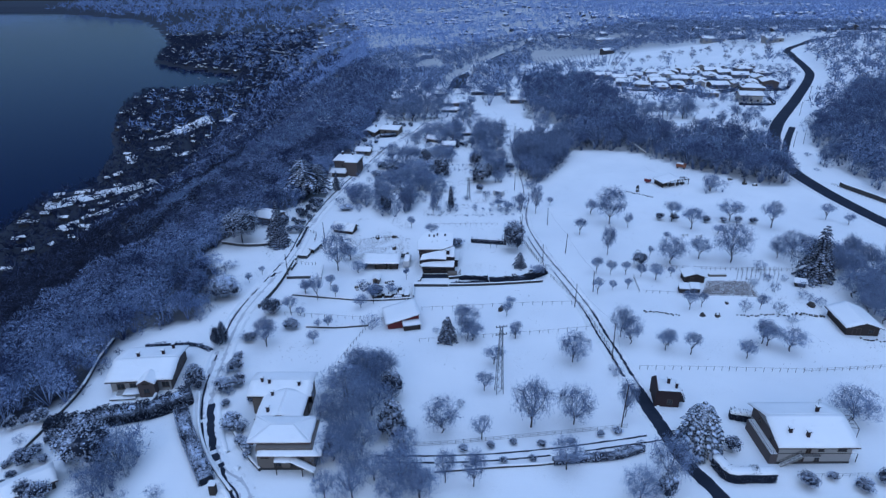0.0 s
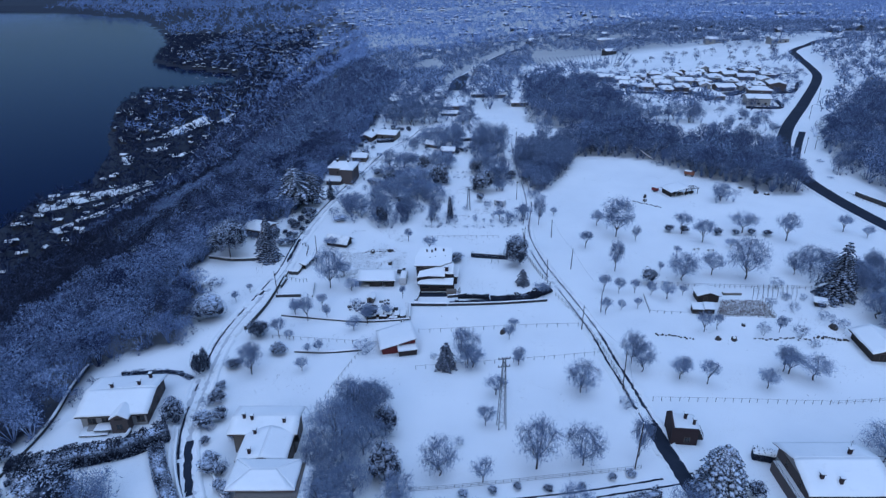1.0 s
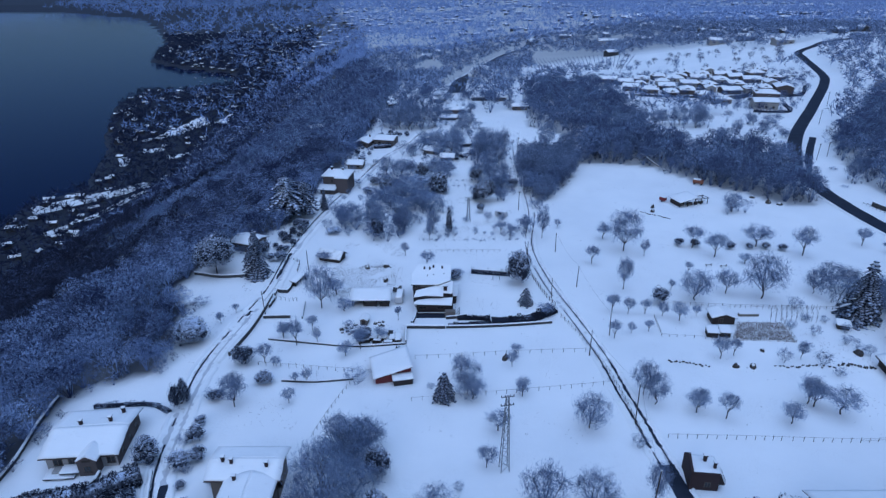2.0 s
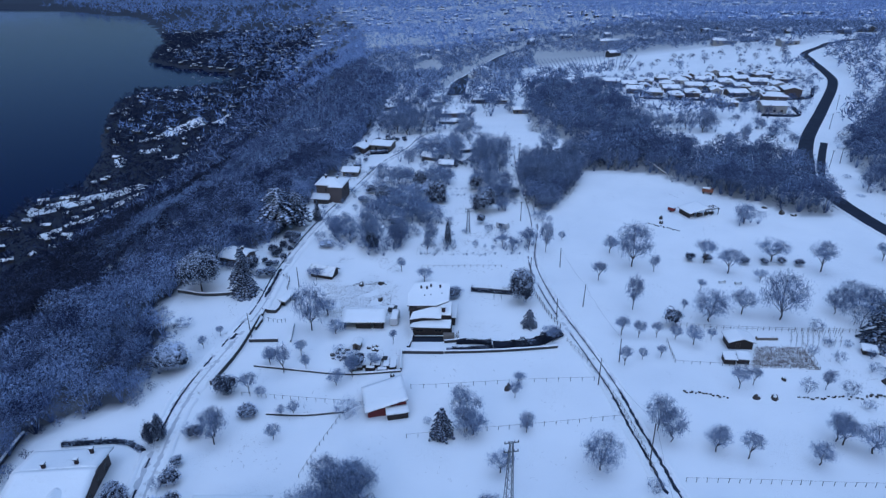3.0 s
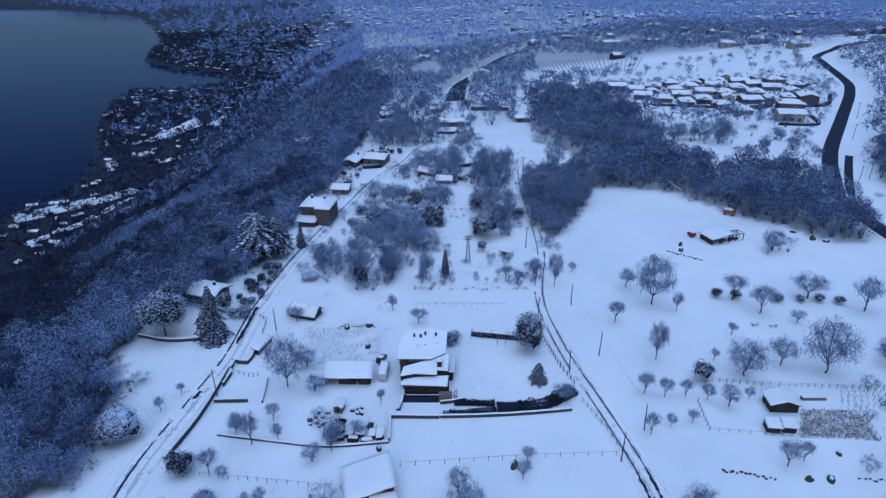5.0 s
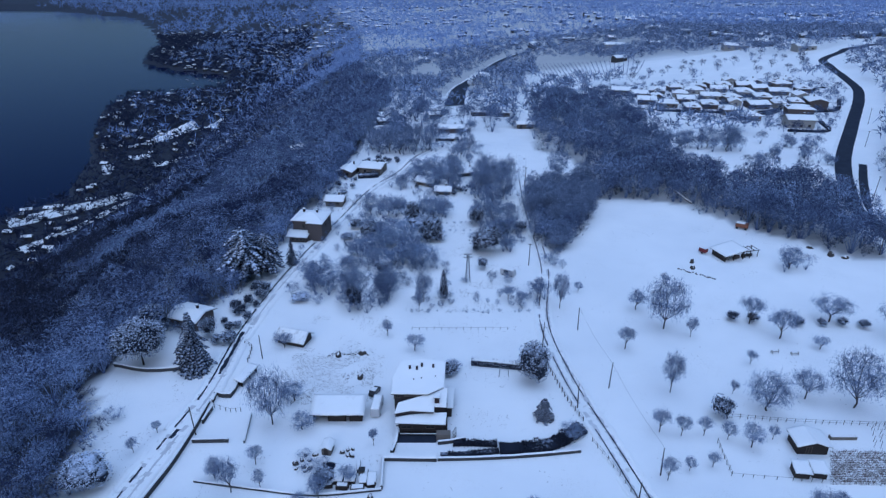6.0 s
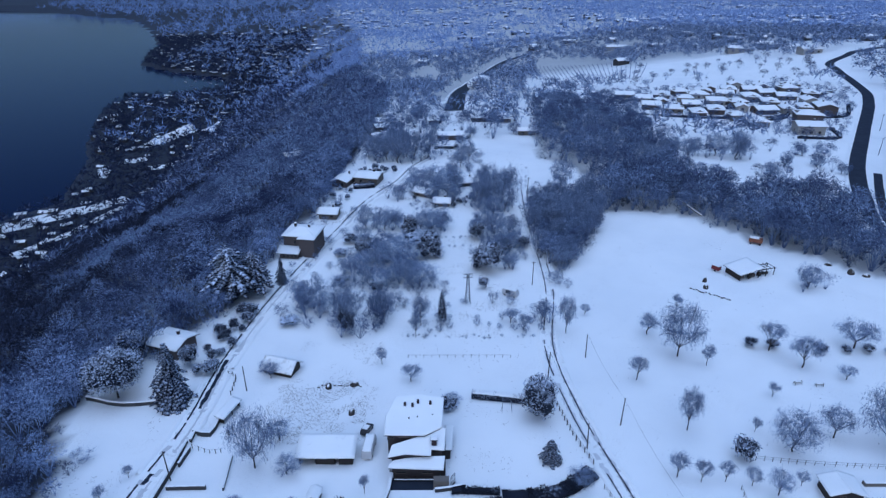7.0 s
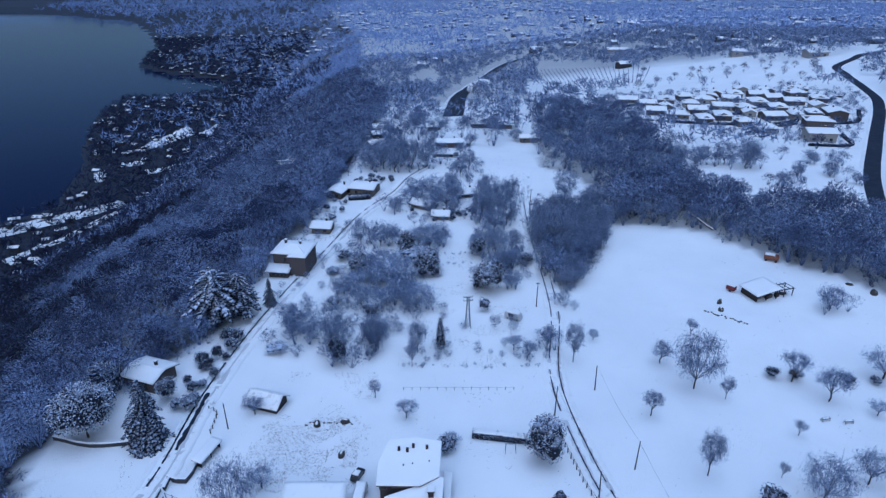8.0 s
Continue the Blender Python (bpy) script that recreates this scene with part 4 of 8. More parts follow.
# ---- buildings: the place ----
def stepped(outline, y0, y1):
    """A solid with that outline in x and z between two y."""
    bm = bmesh.new()
    a, b = [[bm.verts.new((x, y, z)) for x, z in outline] for y in (y0, y1)]
    bm.faces.new(a), bm.faces.new(b[::-1])
    for k in range(len(a)):
        bm.faces.new((a[k], b[k], b[(k + 1) % len(a)], a[(k + 1) % len(a)]))
    bmesh.ops.triangulate(bm, faces=bm.faces[:])
    bmesh.ops.recalc_face_normals(bm, faces=bm.faces[:])
    return bm


def stair(house, x0, x1, y0, y1, z1, n, mat):
    """A straight outside stair rising along x."""
    ob = None
    steps = [p for k in range(n) for p in ((x0 + (x1 - x0) * k / n, z1 * (k + 1) / n), (x0 + (x1 - x0) * (k + 1) / n, z1 * (k + 1) / n))]
    ob = part("stair", stepped([(x0, -0.1)] + steps + [(x1, z1 - 0.3)], y0, y1), mat, house)
    for s in (y0 + 0.05, y1 - 0.05):
        rail = mesh_of("handrail", tubes([[x0, s, 1.0], *[[x0 + (x1 - x0) * k / 5, s, z1 * k / 5] for k in range(6)]], [[x1, s, z1 + 1.0], *[[x0 + (x1 - x0) * k / 5, s, z1 * k / 5 + 1.0] for k in range(6)]], 0.03, 0.03, 5), M_BLACK)
        new("handrail", rail).parent = ob
    part("snow_cover", stepped([(x, z + 0.09) for x, z in steps] + [(x, z - 0.004) for x, z in steps[::-1]], y0 + 0.1, y1 - 0.1), M_SNOW, ob)


def railing(house, a, b, tall=1.0, gap=0.6, mat=None, name="railing"):
    a, b = Vector(a), Vector(b)
    n = max(2, int((b - a).length / gap))
    A = [a.lerp(b, k / n) for k in range(n + 1)]
    lo = [tuple(p) for p in A] + [tuple(a + Vector((0, 0, tall)))]
    hi = [tuple(p + Vector((0, 0, tall))) for p in A] + [tuple(b + Vector((0, 0, tall)))]
    ob = new(name, mesh_of(name, tubes(lo, hi, 0.035, 0.035, 4), mat or M_DARKWOOD))
    ob.parent = house
    return ob


# the plastered house by the asphalt lane: 16 m long, ridge along it
h = thing_at("house", 74.1, 103.6, 0, "two-storey plastered house with a snow-covered gable roof", "house")
h.scale = (0.92, 0.92, 0.92)
gable_walls(h, 15.8, 13.2, 5.3, 2.3, M_PLASTER)
gable_roof(h, 15.8, 13.2, 5.3, 2.3, over=0.9, seed=3)
part("plinth", box(-7.95, 7.95, -6.68, 6.68, -0.5, 0.55), M_STONE, h)
part("gable_cladding", box(-7.98, -7.9, -6.3, 6.3, 2.6, 5.2), M_BROWN, h)
part("string_course", box(-7.93, 7.93, -6.66, -6.6, 2.75, 2.9), M_STONE, h)
for x, z, w, hh, kd in ((-1.6, 2.9, 1.0, 2.0, "door"), (1.1, 3.6, 1.1, 1.2, "window"), (5.7, 3.6, 1.8, 1.1, "window"), (-2.7, 0.05, 1.0, 2.05, "door"), (0.7, 0.8, 0.9, 1.4, "window")):
    window(h, x, -6.6, z, "S", w, hh, False, kd)
for y, z in ((-3, 3.4), (2.5, 3.4), (0, 0.9)):
    window(h, -7.98, y, z, "W", 1.1, 1.3)
b = part("balcony", box(-3.2, 0.6, -7.7, -6.6, 2.68, 2.85), M_CONCRETE, h)
railing(b, (-3.2, -7.65, 2.85), (0.6, -7.65, 2.85), 0.9, 0.35)
stair(h, -7.4, -3.2, -7.7, -6.7, 2.75, 14, M_CONCRETE)
b = part("terrace", box(-9.6, -7.92, -6.6, 5.0, -0.5, 2.5), M_BROWN, h, "raised terrace along the gable wall")
part("snow_cover", box(-9.5, -8.0, -6.5, 4.9, 2.5, 2.7, 0.06), M_SNOW, b)
railing(b, (-9.55, -6.55, 2.5), (-9.55, 4.95, 2.5), 1.0, 0.5)
railing(b, (-9.55, -6.55, 2.5), (-8.0, -6.55, 2.5), 1.0, 0.5)
for x, y, z in ((-5.0, -4.1, 6.0), (-1.6, -5.1, 5.9), (3.6, 1.6, 7.2)):
    chimney(h, x, y, z + 0.3, 0.65, 1.3)
ant = part("antenna", box(-0.03, 0.03, -0.03, 0.03, 0, 3.6), M_METAL, h, "thin rooftop aerial", Matrix.Translation((3.9, 2.2, 7.0)))
for k in range(4):
    part("rod", box(-0.7 + 0.1 * k, 0.7 - 0.1 * k, -0.015, 0.015, 2.6 + 0.25 * k, 2.63 + 0.25 * k), M_METAL, ant)
b = part("porch_roof", slab([(7.9, -6.4, 2.9), (9.7, -6.4, 2.5), (9.7, -3.8, 2.5), (7.9, -3.8, 2.9)], 0.12), M_DARKWOOD, h)
part("snow_cover", snow_sheet([(7.9, -6.4, 2.89), (9.7, -6.4, 2.49), (9.7, -3.8, 2.49), (7.9, -3.8, 2.89)], 0.22, 5), M_SNOW, b)
for x, y in ((9.6, -6.3), (9.6, -3.9)):
    part("post", box(x - 0.06, x + 0.06, y - 0.06, y + 0.06, -0.2, 2.45), M_DARKWOOD, b)
# an open pergola frame beside it
pg = thing_at("pergola", 85.2, 105.2, -8, "bare metal pergola frame beside the plastered house", "pergola")
for x in (0, 2.2):
    for y in (0, 4.0):
        part("post", box(x - 0.05, x + 0.05, y - 0.05, y + 0.05, -0.3, 2.4), M_BLACK, pg)
for x in (0, 2.2):
    part("beam", box(x - 0.05, x + 0.05, 0, 4.0, 2.4, 2.5), M_BLACK, pg)
for y in (0, 1.3, 2.6, 4.0):
    part("beam", box(0, 2.2, y - 0.04, y + 0.04, 2.5, 2.58), M_BLACK, pg)

# the large stepped villa by the ruts of the western lane
h = thing_at("house", -32.0, 106.0, 0, "large stepped villa under deep snow, pale plaster walls", "house")
gable_walls(h, 12.4, 7.2, 5.4, 1.0, M_OCHRE, cx=-4.2, cy=10.7)
gable_roof(h, 12.4, 7.2, 5.4, 1.0, cx=-4.2, cy=10.7, over=0.8, seed=11)
gable_walls(h, 8.6, 7.6, 5.2, 0.9, M_OCHRE, "y", cx=-2.6, cy=3.4)
gable_roof(h, 8.6, 7.6, 5.2, 0.9, "y", cx=-2.6, cy=3.4, over=0.6, seed=12)
gable_walls(h, 11.2, 8.4, 5.6, 0.2, M_OCHRE, cx=0.6, cy=-5.8)
hip_roof(h, 11.4, 6.6, 6.0, 1.1, 0.6, cx=-0.6, cy=-5.2, seed=13)
part("clerestory", box(-6.0, 5.0, -8.4, -2.0, 5.3, 6.05), M_DARKWOOD, h)
for k, q in enumerate(([(-4.6, -11.1, 4.5), (8.0, -11.1, 4.5), (6.2, -8.6, 5.2), (-4.6, -8.6, 5.2)], [(8.0, -11.1, 4.5), (8.0, -0.8, 4.6), (6.2, -0.8, 5.2), (6.2, -8.6, 5.2)])):
    r = part("skirt_roof", slab(q, 0.18), M_TILE, h)
    part("snow_cover", snow_sheet([(x, y, z - 0.02) for x, y, z in q], 0.28, 14 + k), M_SNOW, r)
part("plinth", box(-5.1, 6.3, -10.08, -1.5, -0.5, 0.5), M_STONE, h)
for x, z in ((-3.4, 3.2), (0.2, 3.2), (3.6, 3.0), (-1.0, 0.9), (2.2, 0.9)):
    window(h, x, -10.0, z, "S", 1.4, 1.1)
window(h, 5.2, -10.0, 0.05, "S", 1.0, 2.0, False, "door")
window(h, 2.0, 7.08, 3.2, "S", 1.8, 1.5)
window(h, -7.2, 7.08, 2.9, "S", 1.1, 1.4)
for y in (-3.5, -7.0):
    window(h, 6.2, y, 3.0, "E", 1.2, 1.3)
r = part("stair_roof", slab([(-1.2, -11.6, 3.4), (2.0, -11.6, 3.4), (2.0, -10.0, 3.8), (-1.2, -10.0, 3.8)], 0.14), M_DARKWOOD, h)
part("snow_cover", snow_sheet([(-1.2, -11.6, 3.38), (2.0, -11.6, 3.38), (2.0, -10.0, 3.78), (-1.2, -10.0, 3.78)], 0.22, 21), M_SNOW, r)
r = part("stair_roof", slab([(2.0, -11.5, 3.4), (6.6, -12.6, 1.6), (6.8, -11.2, 1.7), (2.2, -10.05, 3.6)], 0.14), M_DARKWOOD, h)
part("snow_cover", snow_sheet([(2.0, -11.5, 3.38), (6.6, -12.6, 1.58), (6.8, -11.2, 1.68), (2.2, -10.05, 3.58)], 0.22, 22), M_SNOW, r)
for x, y in ((6.4, -12.3), (4.2, -11.9), (-1.0, -11.4)):
    part("post", box(x - 0.08, x + 0.08, y - 0.08, y + 0.08, -0.3, 1.7 if x > 5 else 2.4 if x > 3 else 3.3), M_DARKWOOD, h)
for x, y, z in ((-8.6, 10.0, 6.1), (-6.9, 9.6, 6.0), (-0.2, 9.0, 5.8), (-5.0, 0.4, 5.7), (-5.4, 6.0, 5.4)):
    chimney(h, x, y, z + 0.3, 0.55, 1.2)

# the bungalow on the slope's edge
h = thing_at("house", -71.6, 127.6, 5, "long low house with a broad snowy roof and terrace", "house")
gable_walls(h, 13.6, 12.6, 3.5, 1.4, M_PLASTER)
gable_roof(h, 13.6, 12.6, 3.5, 1.4, over=0.8, seed=31)
gable_walls(h, 3.6, 4.0, 3.4, 1.1, M_BROWN, "y", cx=2.0, cy=-6.6)
gable_roof(h, 3.6, 3.8, 3.4, 1.1, "y", cx=2.0, cy=-6.4, over=0.25, seed=32, gutter=False)
part("gable_window", box(1.2, 2.8, -8.66, -8.6, 3.35, 3.85), M_DARKWOOD, h)
for x0, x1, y0, z1 in ((-6.4, -0.6, -9.4, 0.35), (-3.4, 0.2, -8.9, 1.15)):
    b = part("terrace_slab", box(x0, x1, y0, -6.32, z1 - 0.25, z1), M_DARKWOOD, h)
    part("snow_cover", snow_sheet([(x0, y0, z1), (x1, y0, z1), (x1, -6.4, z1), (x0, -6.4, z1)], 0.16, 33), M_SNOW, b)
for x, w in ((-4.6, 1.6), (-1.8, 1.4), (5.6, 1.5)):
    window(h, x, -6.3, 1.1, "S", w, 1.3)
window(h, 2.0, -8.6, 1.0, "S", 1.3, 1.3)
part("balcony", box(-5.2, 0.2, -8.2, -6.3, -0.2, 0.9), M_CONCRETE, h)
part("cladding", box(6.78, 6.84, -6.2, 6.2, -0.4, 3.4), M_BROWN, h)
for y in (-3.5, 0.5, 4.0):
    window(h, 6.84, y, 1.0, "E", 1.2, 1.3)
for x, y, z in ((-2.2, 0.6, 4.7), (3.4, 1.4, 4.6), (4.6, 5.0, 3.9)):
    chimney(h, x, y, z + 0.3, 0.6, 1.2)
low_wall("terrace_wall", [(-79.0, 114.2), (-74.0, 114.6), (-67.6, 116.2), (-67.0, 119.6)], 0.9, 0.5, "stone retaining wall of a snowy terrace", M_STONE)

# the brown split-level villa in the middle of the fields
h = thing_at("house", -2.6, 187.0, 0, "brown split-level villa with stepped snowy roofs", "house")
roof_plate(h, [(-5.9, -0.8), (2.0, -0.9), (5.5, 1.2), (5.9, 9.3), (0.9, 10.3), (-4.3, 9.6), (-6.0, 4.1)], (6.7, 0.0, 0.115))
roof_plate(h, [(-5.0, -4.9), (-1.6, -4.2), (3.4, -4.5), (3.4, -3.2), (6.0, -3.4), (6.3, 1.3), (5.2, 1.5), (1.8, -0.2), (-4.3, -2.3)], (6.02, 0.0, 0.28))
roof_plate(h, [(-4.8, -6.0), (5.8, -6.4), (6.1, -3.5), (3.4, -3.6), (-1.6, -4.0), (-4.0, -4.5), (-4.9, -5.3)], (4.7, 0.0, 0.28))
roof_plate(h, [(6.2, -0.8), (7.5, -0.6), (8.0, 6.6), (6.2, 6.5)], (4.1, -0.2, 0.0))
prism(h, "wall", [(-5.3, -0.2), (2.0, -0.2), (4.9, 1.5), (5.2, 8.8), (0.8, 9.6), (-4.0, 8.9), (-5.4, 3.9)], -0.5, (6.5, 0.0, 0.115), M_VILLA)
prism(h, "wing_wall", [(-4.3, -3.9), (3.2, -3.9), (3.2, -2.9), (5.5, -2.9), (5.6, 1.3), (5.0, 1.4), (1.9, -0.25), (-4.0, -0.25), (-4.2, -2.5)], -0.5, (4.3, 0.0, 0.02), M_VILLA)
prism(h, "wing_upper_wall", [(-3.9, -3.2), (3.0, -3.2), (3.0, -2.7), (5.4, -2.7), (5.5, 1.2), (1.6, -0.3), (-3.8, -2.2)], 4.2, (5.8, 0.0, 0.28), M_DARKWOOD)
prism(h, "lower_wall", [(-4.0, -5.4), (5.2, -5.4), (5.3, -3.95), (-4.0, -3.95)], -0.5, (4.4, 0.0, 0.28), M_VILLA)
prism(h, "side_wall", [(6.25, -0.5), (7.2, -0.4), (7.6, 6.2), (6.25, 6.2)], -0.5, (3.9, -0.2, 0.0), M_DARKWOOD)
part("side_wall", box(5.25, 6.24, -4.9, 5.8, -0.5, 2.2), M_DARKWOOD, h)
b = part("balcony", box(-3.8, 4.2, -6.5, -5.42, 0.35, 0.55), M_DARKWOOD, h)
part("snow_line", box(-3.8, 4.2, -6.5, -6.3, 0.55, 0.68, 0.03), M_SNOW, b)
for x in (-3.6, -1.4, 0.8, 3.9):
    part("post", box(x - 0.1, x + 0.1, -6.4, -6.2, -0.4, 2.75), M_DARKWOOD, h)
part("fascia", box(-4.6, 5.6, -6.28, -6.16, 2.45, 2.7), M_DARKWOOD, h)
for x, w in ((-2.4, 2.2), (2.6, 1.8)):
    window(h, x, -5.42, 1.3, "S", w, 0.9, False, "window", False)
for x in (-3.2, 0.9):
    window(h, x, -5.42, -0.35, "S", 0.9, 0.65, False, "window", False)
part("window_band", box(-3.2, 0.2, -0.32, -0.22, 5.55, 6.15), M_OCHRE, h, "pale strip of wall under the eaves")
window(h, -4.6, -0.22, 5.3, "S", 0.9, 1.0, False, "window", False)
for y in (1.5, 3.2):
    window(h, -5.4, y, 4.2, "W", 1.1, 1.2)
part("shutter_grille", box(-5.75, -5.62, 3.0, 5.4, 4.4, 6.4), M_GREYWOOD, h)
chimney(h, 4.0, -2.1, 5.6, 1.0, 1.3)
for x, y, z in ((-2.2, 7.0, 7.5), (-0.6, 6.7, 7.5), (0.5, 7.7, 7.6), (3.1, 7.4, 7.5)):
    chimney(h, x, y, z + 0.25, 0.5, 0.8, False)
for x, y in ((-1.2, 3.4), (0.5, 3.8), (3.6, 4.4)):
    part("vent", box(x - 0.12, x + 0.12, y - 0.12, y + 0.12, 7.0, 7.65, 0.03), M_BLACK, h)
part("porch_block", box(3.9, 6.9, -8.2, -6.7, -0.5, 1.9, 0.05), M_OCHRE, h, "grey rendered porch block")
stair(h, 7.2, 8.0, -7.8, -6.3, 1.3, 7, M_CONCRETE)
railing(h, (8.05, -7.8, 0.2), (8.05, -6.3, 1.3), 0.9, 0.3, M_DARKWOOD)
# dark slab painted in for the black shade below the balcony
part("garage_apron", box(-4.8, 3.9, -8.7, -5.42, -0.4, 0.10), M_ASPHALT, h, "dark slab standing in for the shade of the lower storey")
part("forecourt", box(-4.6, 3.9, -12.3, -8.7, -0.4, 0.22, 0.05), M_SNOW, h)
low_wall("garden_wall", [(1.6, 178.0), (4.4, 178.4), (7.4, 179.2)], 0.9, 0.4, "short dark wall by the villa's steps", M_STONE, 0.08)
low_wall("retaining_wall", [(-9.6, 173.9), (-4.0, 173.8), (1.4, 173.7)], 0.9, 1.3, "broad retaining wall under deep snow", M_STONE, 0.3)
low_wall("retaining_wall", [(1.6, 173.4), (12, 173.7), (22, 174.4), (31, 175.5)], 0.8, 0.4, "dark stone retaining wall capped with snow", M_STONE, 0.12)
low_wall("retaining_wall", [(-7.9, 175.0), (-7.2, 178.0), (-7.0, 181.4)], 1.2, 0.5, "dark stone retaining wall beside the forecourt", M_STONE, 0.06)
hedge("hedge", [(4.8, 177.9), (9.5, 177.8), (14.0, 177.5)], 0.9, 1.1, "ragged dark evergreen growth along a bank", 5, 0.3, 44, 0.4, M_BANK, core=M_BANK)
hedge("hedge", [(2.2, 174.6), (8.0, 175.0), (14.2, 175.8)], 0.6, 1.2, "low dark ivy below the villa's path", 15, 0.26, 40, 0.4, M_BANK, core=M_BANK)
hedge("hedge", [(14.4, 176.2), (19.0, 176.3), (24.4, 177.2), (29.0, 179.6), (32.6, 182.4)], 0.9, 3.0, "ragged dark ivy covering a steep bank", 16, 0.32, 40, 0.45, M_BANK, core=M_BANK)
hedge("hedge", [(9.8, 206.4), (22.2, 204.4)], 1.7, 1.2, "clipped dark hedge dusted with snow", 6, 0.2, 50, 0.1, M_EVER, 0.14)

# sheds of that farmstead
h = thing_at("shed", -20.4, 187.6, 0, "long low shed with dark open front and snowy roof", "shed")
part("back_wall", box(-5.4, 5.4, 2.2, 2.4, -0.4, 2.6), M_GREYWOOD, h)
for s in (-5.4, 5.2):
    part("side_wall", box(s, s + 0.2, -2.2, 2.2, -0.4, 2.4), M_DARKWOOD, h)
part("front_board", box(-2.0, 1.8, -2.3, -2.2, -0.3, 1.4), M_DARKWOOD, h)
part("front_board", box(2.6, 5.2, -2.3, -2.2, -0.3, 1.3), M_DARKWOOD, h)
for x in (-5.2, -2.0, 1.8, 5.2):
    part("post", box(x - 0.1, x + 0.1, -2.3, -2.1, -0.4, 2.3), M_DARKWOOD, h)
flat_roof(h, [(-5.9, -3.2, 2.45), (5.9, -3.2, 2.45), (5.9, 3.0, 3.1), (-5.9, 3.0, 3.1)], seed=51)

h = thing_at("shed", -11.9, 153.4, 12, "red-boarded shed with a steep single snowy roof", "shed")
bm = bmesh.new()
prof = [(-4.3, -0.6), (4.3, -0.6), (4.3, 3.9), (-4.3, 1.9)]
a = [bm.verts.new((x, -3.9, z)) for x, z in prof]
b = [bm.verts.new((x, 3.9, z)) for x, z in prof]
bm.faces.new(a), bm.faces.new(b[::-1])
for i in range(4):
    j = (i + 1) % 4
    bm.faces.new((a[i], b[i], b[j], a[j]))
bmesh.ops.recalc_face_normals(bm, faces=bm.faces[:])
part("wall", bm, M_REDPAINT, h)
flat_roof(h, [(-4.9, -4.6, 1.9), (4.6, -4.6, 4.15), (4.6, 4.6, 4.15), (-4.9, 4.6, 1.9)], seed=52)
for k in range(22):
    x = -4.1 + k * 0.39
    part("board", box(x, x + 0.03, -3.94, -3.9, -0.2, 1.9 + (x + 4.3) / 8.6 * 2.0 - 0.15), M_BRICK, h)
r = flat_roof(h, [(-0.4, -6.0, 1.7), (4.6, -6.0, 1.7), (4.6, -3.95, 2.2), (-0.4, -3.95, 2.2)], seed=53)
part("lean_to_wall", box(-0.2, 4.4, -5.7, -4.0, -0.4, 1.6), M_DARKWOOD, h)

h = thing_at("shed", -21.0, 176.2, -8, "small garden hut with snow on its roof", "shed")
gable_walls(h, 1.9, 2.6, 1.7, 0.5, M_GREYWOOD, "y")
gable_roof(h, 1.9, 2.6, 1.7, 0.5, "y", 0.25, 0.08, 0.2, M_DARKWOOD, seed=54, gutter=False)
window(h, 0, -1.3, 0.0, "S", 0.8, 1.5, False, "door")

for x, y, w, d, t in ((-17.7, 169.0, 2.1, 4.2, -4), (-16.0, 168.2, 0.9, 2.6, 2), (-14.85, 168.2, 1.1, 2.6, -2), (-12.8, 167.6, 1.4, 2.0, 0), (-11.1, 168.0, 1.6, 2.5, 3)):
    h = thing_at("cold_frame", x, y, t, "low timber garden frame under snow", "garden frame", group="garden frames")
    part("sides", box(-w / 2, w / 2, -d / 2, d / 2, -0.3, 0.98, 0.02), M_DARKWOOD, h)
    part("snow_cover", snow_sheet([(-w / 2, -d / 2, 0.97), (w / 2, -d / 2, 0.97), (w / 2, d / 2, 1.1), (-w / 2, d / 2, 1.1)], 0.2, int(x)), M_SNOW, h)
hedge("brush_tangle", [(-20.2, 166.4), (-19.9, 169.0), (-19.8, 171.6)], 1.3, 2.1, "tangle of dark brush beside the garden frames", 17, 0.3, 50, 0.3, M_SCRUB, core=M_SCRUB)
h = thing_at("compost_bin", -13.3, 169.9, 0, "dark square compost bin in the garden", "compost bin")
part("sides", box(-0.6, 0.6, -0.6, 0.6, -0.2, 1.1, 0.03), M_GREYWOOD, h)
part("lid", box(-0.65, 0.65, -0.65, 0.65, 1.1, 1.18, 0.02), M_BLACK, h)

# the brown ridge house
h = thing_at("house", -44.6, 287.6, -8, "tall brown house on the ridge under a snowy hip roof", "house")
gable_walls(h, 11.0, 9.4, 7.0, 0.1, M_BROWN)
hip_roof(h, 11.0, 9.4, 7.0, 1.4, 0.6, seed=61)
part("bay", box(0.4, 5.6, -6.4, -4.6, -0.8, 6.9), M_BROWN, h)
flat_roof(h, [(0.1, -6.9, 7.0), (6.1, -6.9, 7.0), (6.1, -4.0, 7.3), (0.1, -4.0, 7.3)], seed=62)
part("annex", box(-6.0, 0.2, -8.0, -4.7, -1.0, 2.4), M_BROWN, h)
flat_roof(h, [(-7.0, -8.8, 2.3), (0.8, -8.8, 2.3), (0.8, -4.7, 3.4), (-7.0, -4.7, 3.4)], seed=63)
for x in (-4.6, -3.2, -1.8, -0.6):
    window(h, x, -8.0, 0.7, "S", 0.9, 1.1)
window(h, -1.6, -4.7, 4.3, "S", 0.8, 1.4)
for y in (-1.5, 2.0):
    window(h, 5.5, y, 4.2, "E", 1.0, 1.3)
chimney(h, -3.0, 1.0, 8.0, 0.7, 1.3)
chimney(h, 2.0, 0.5, 8.0, 0.6, 1.2)

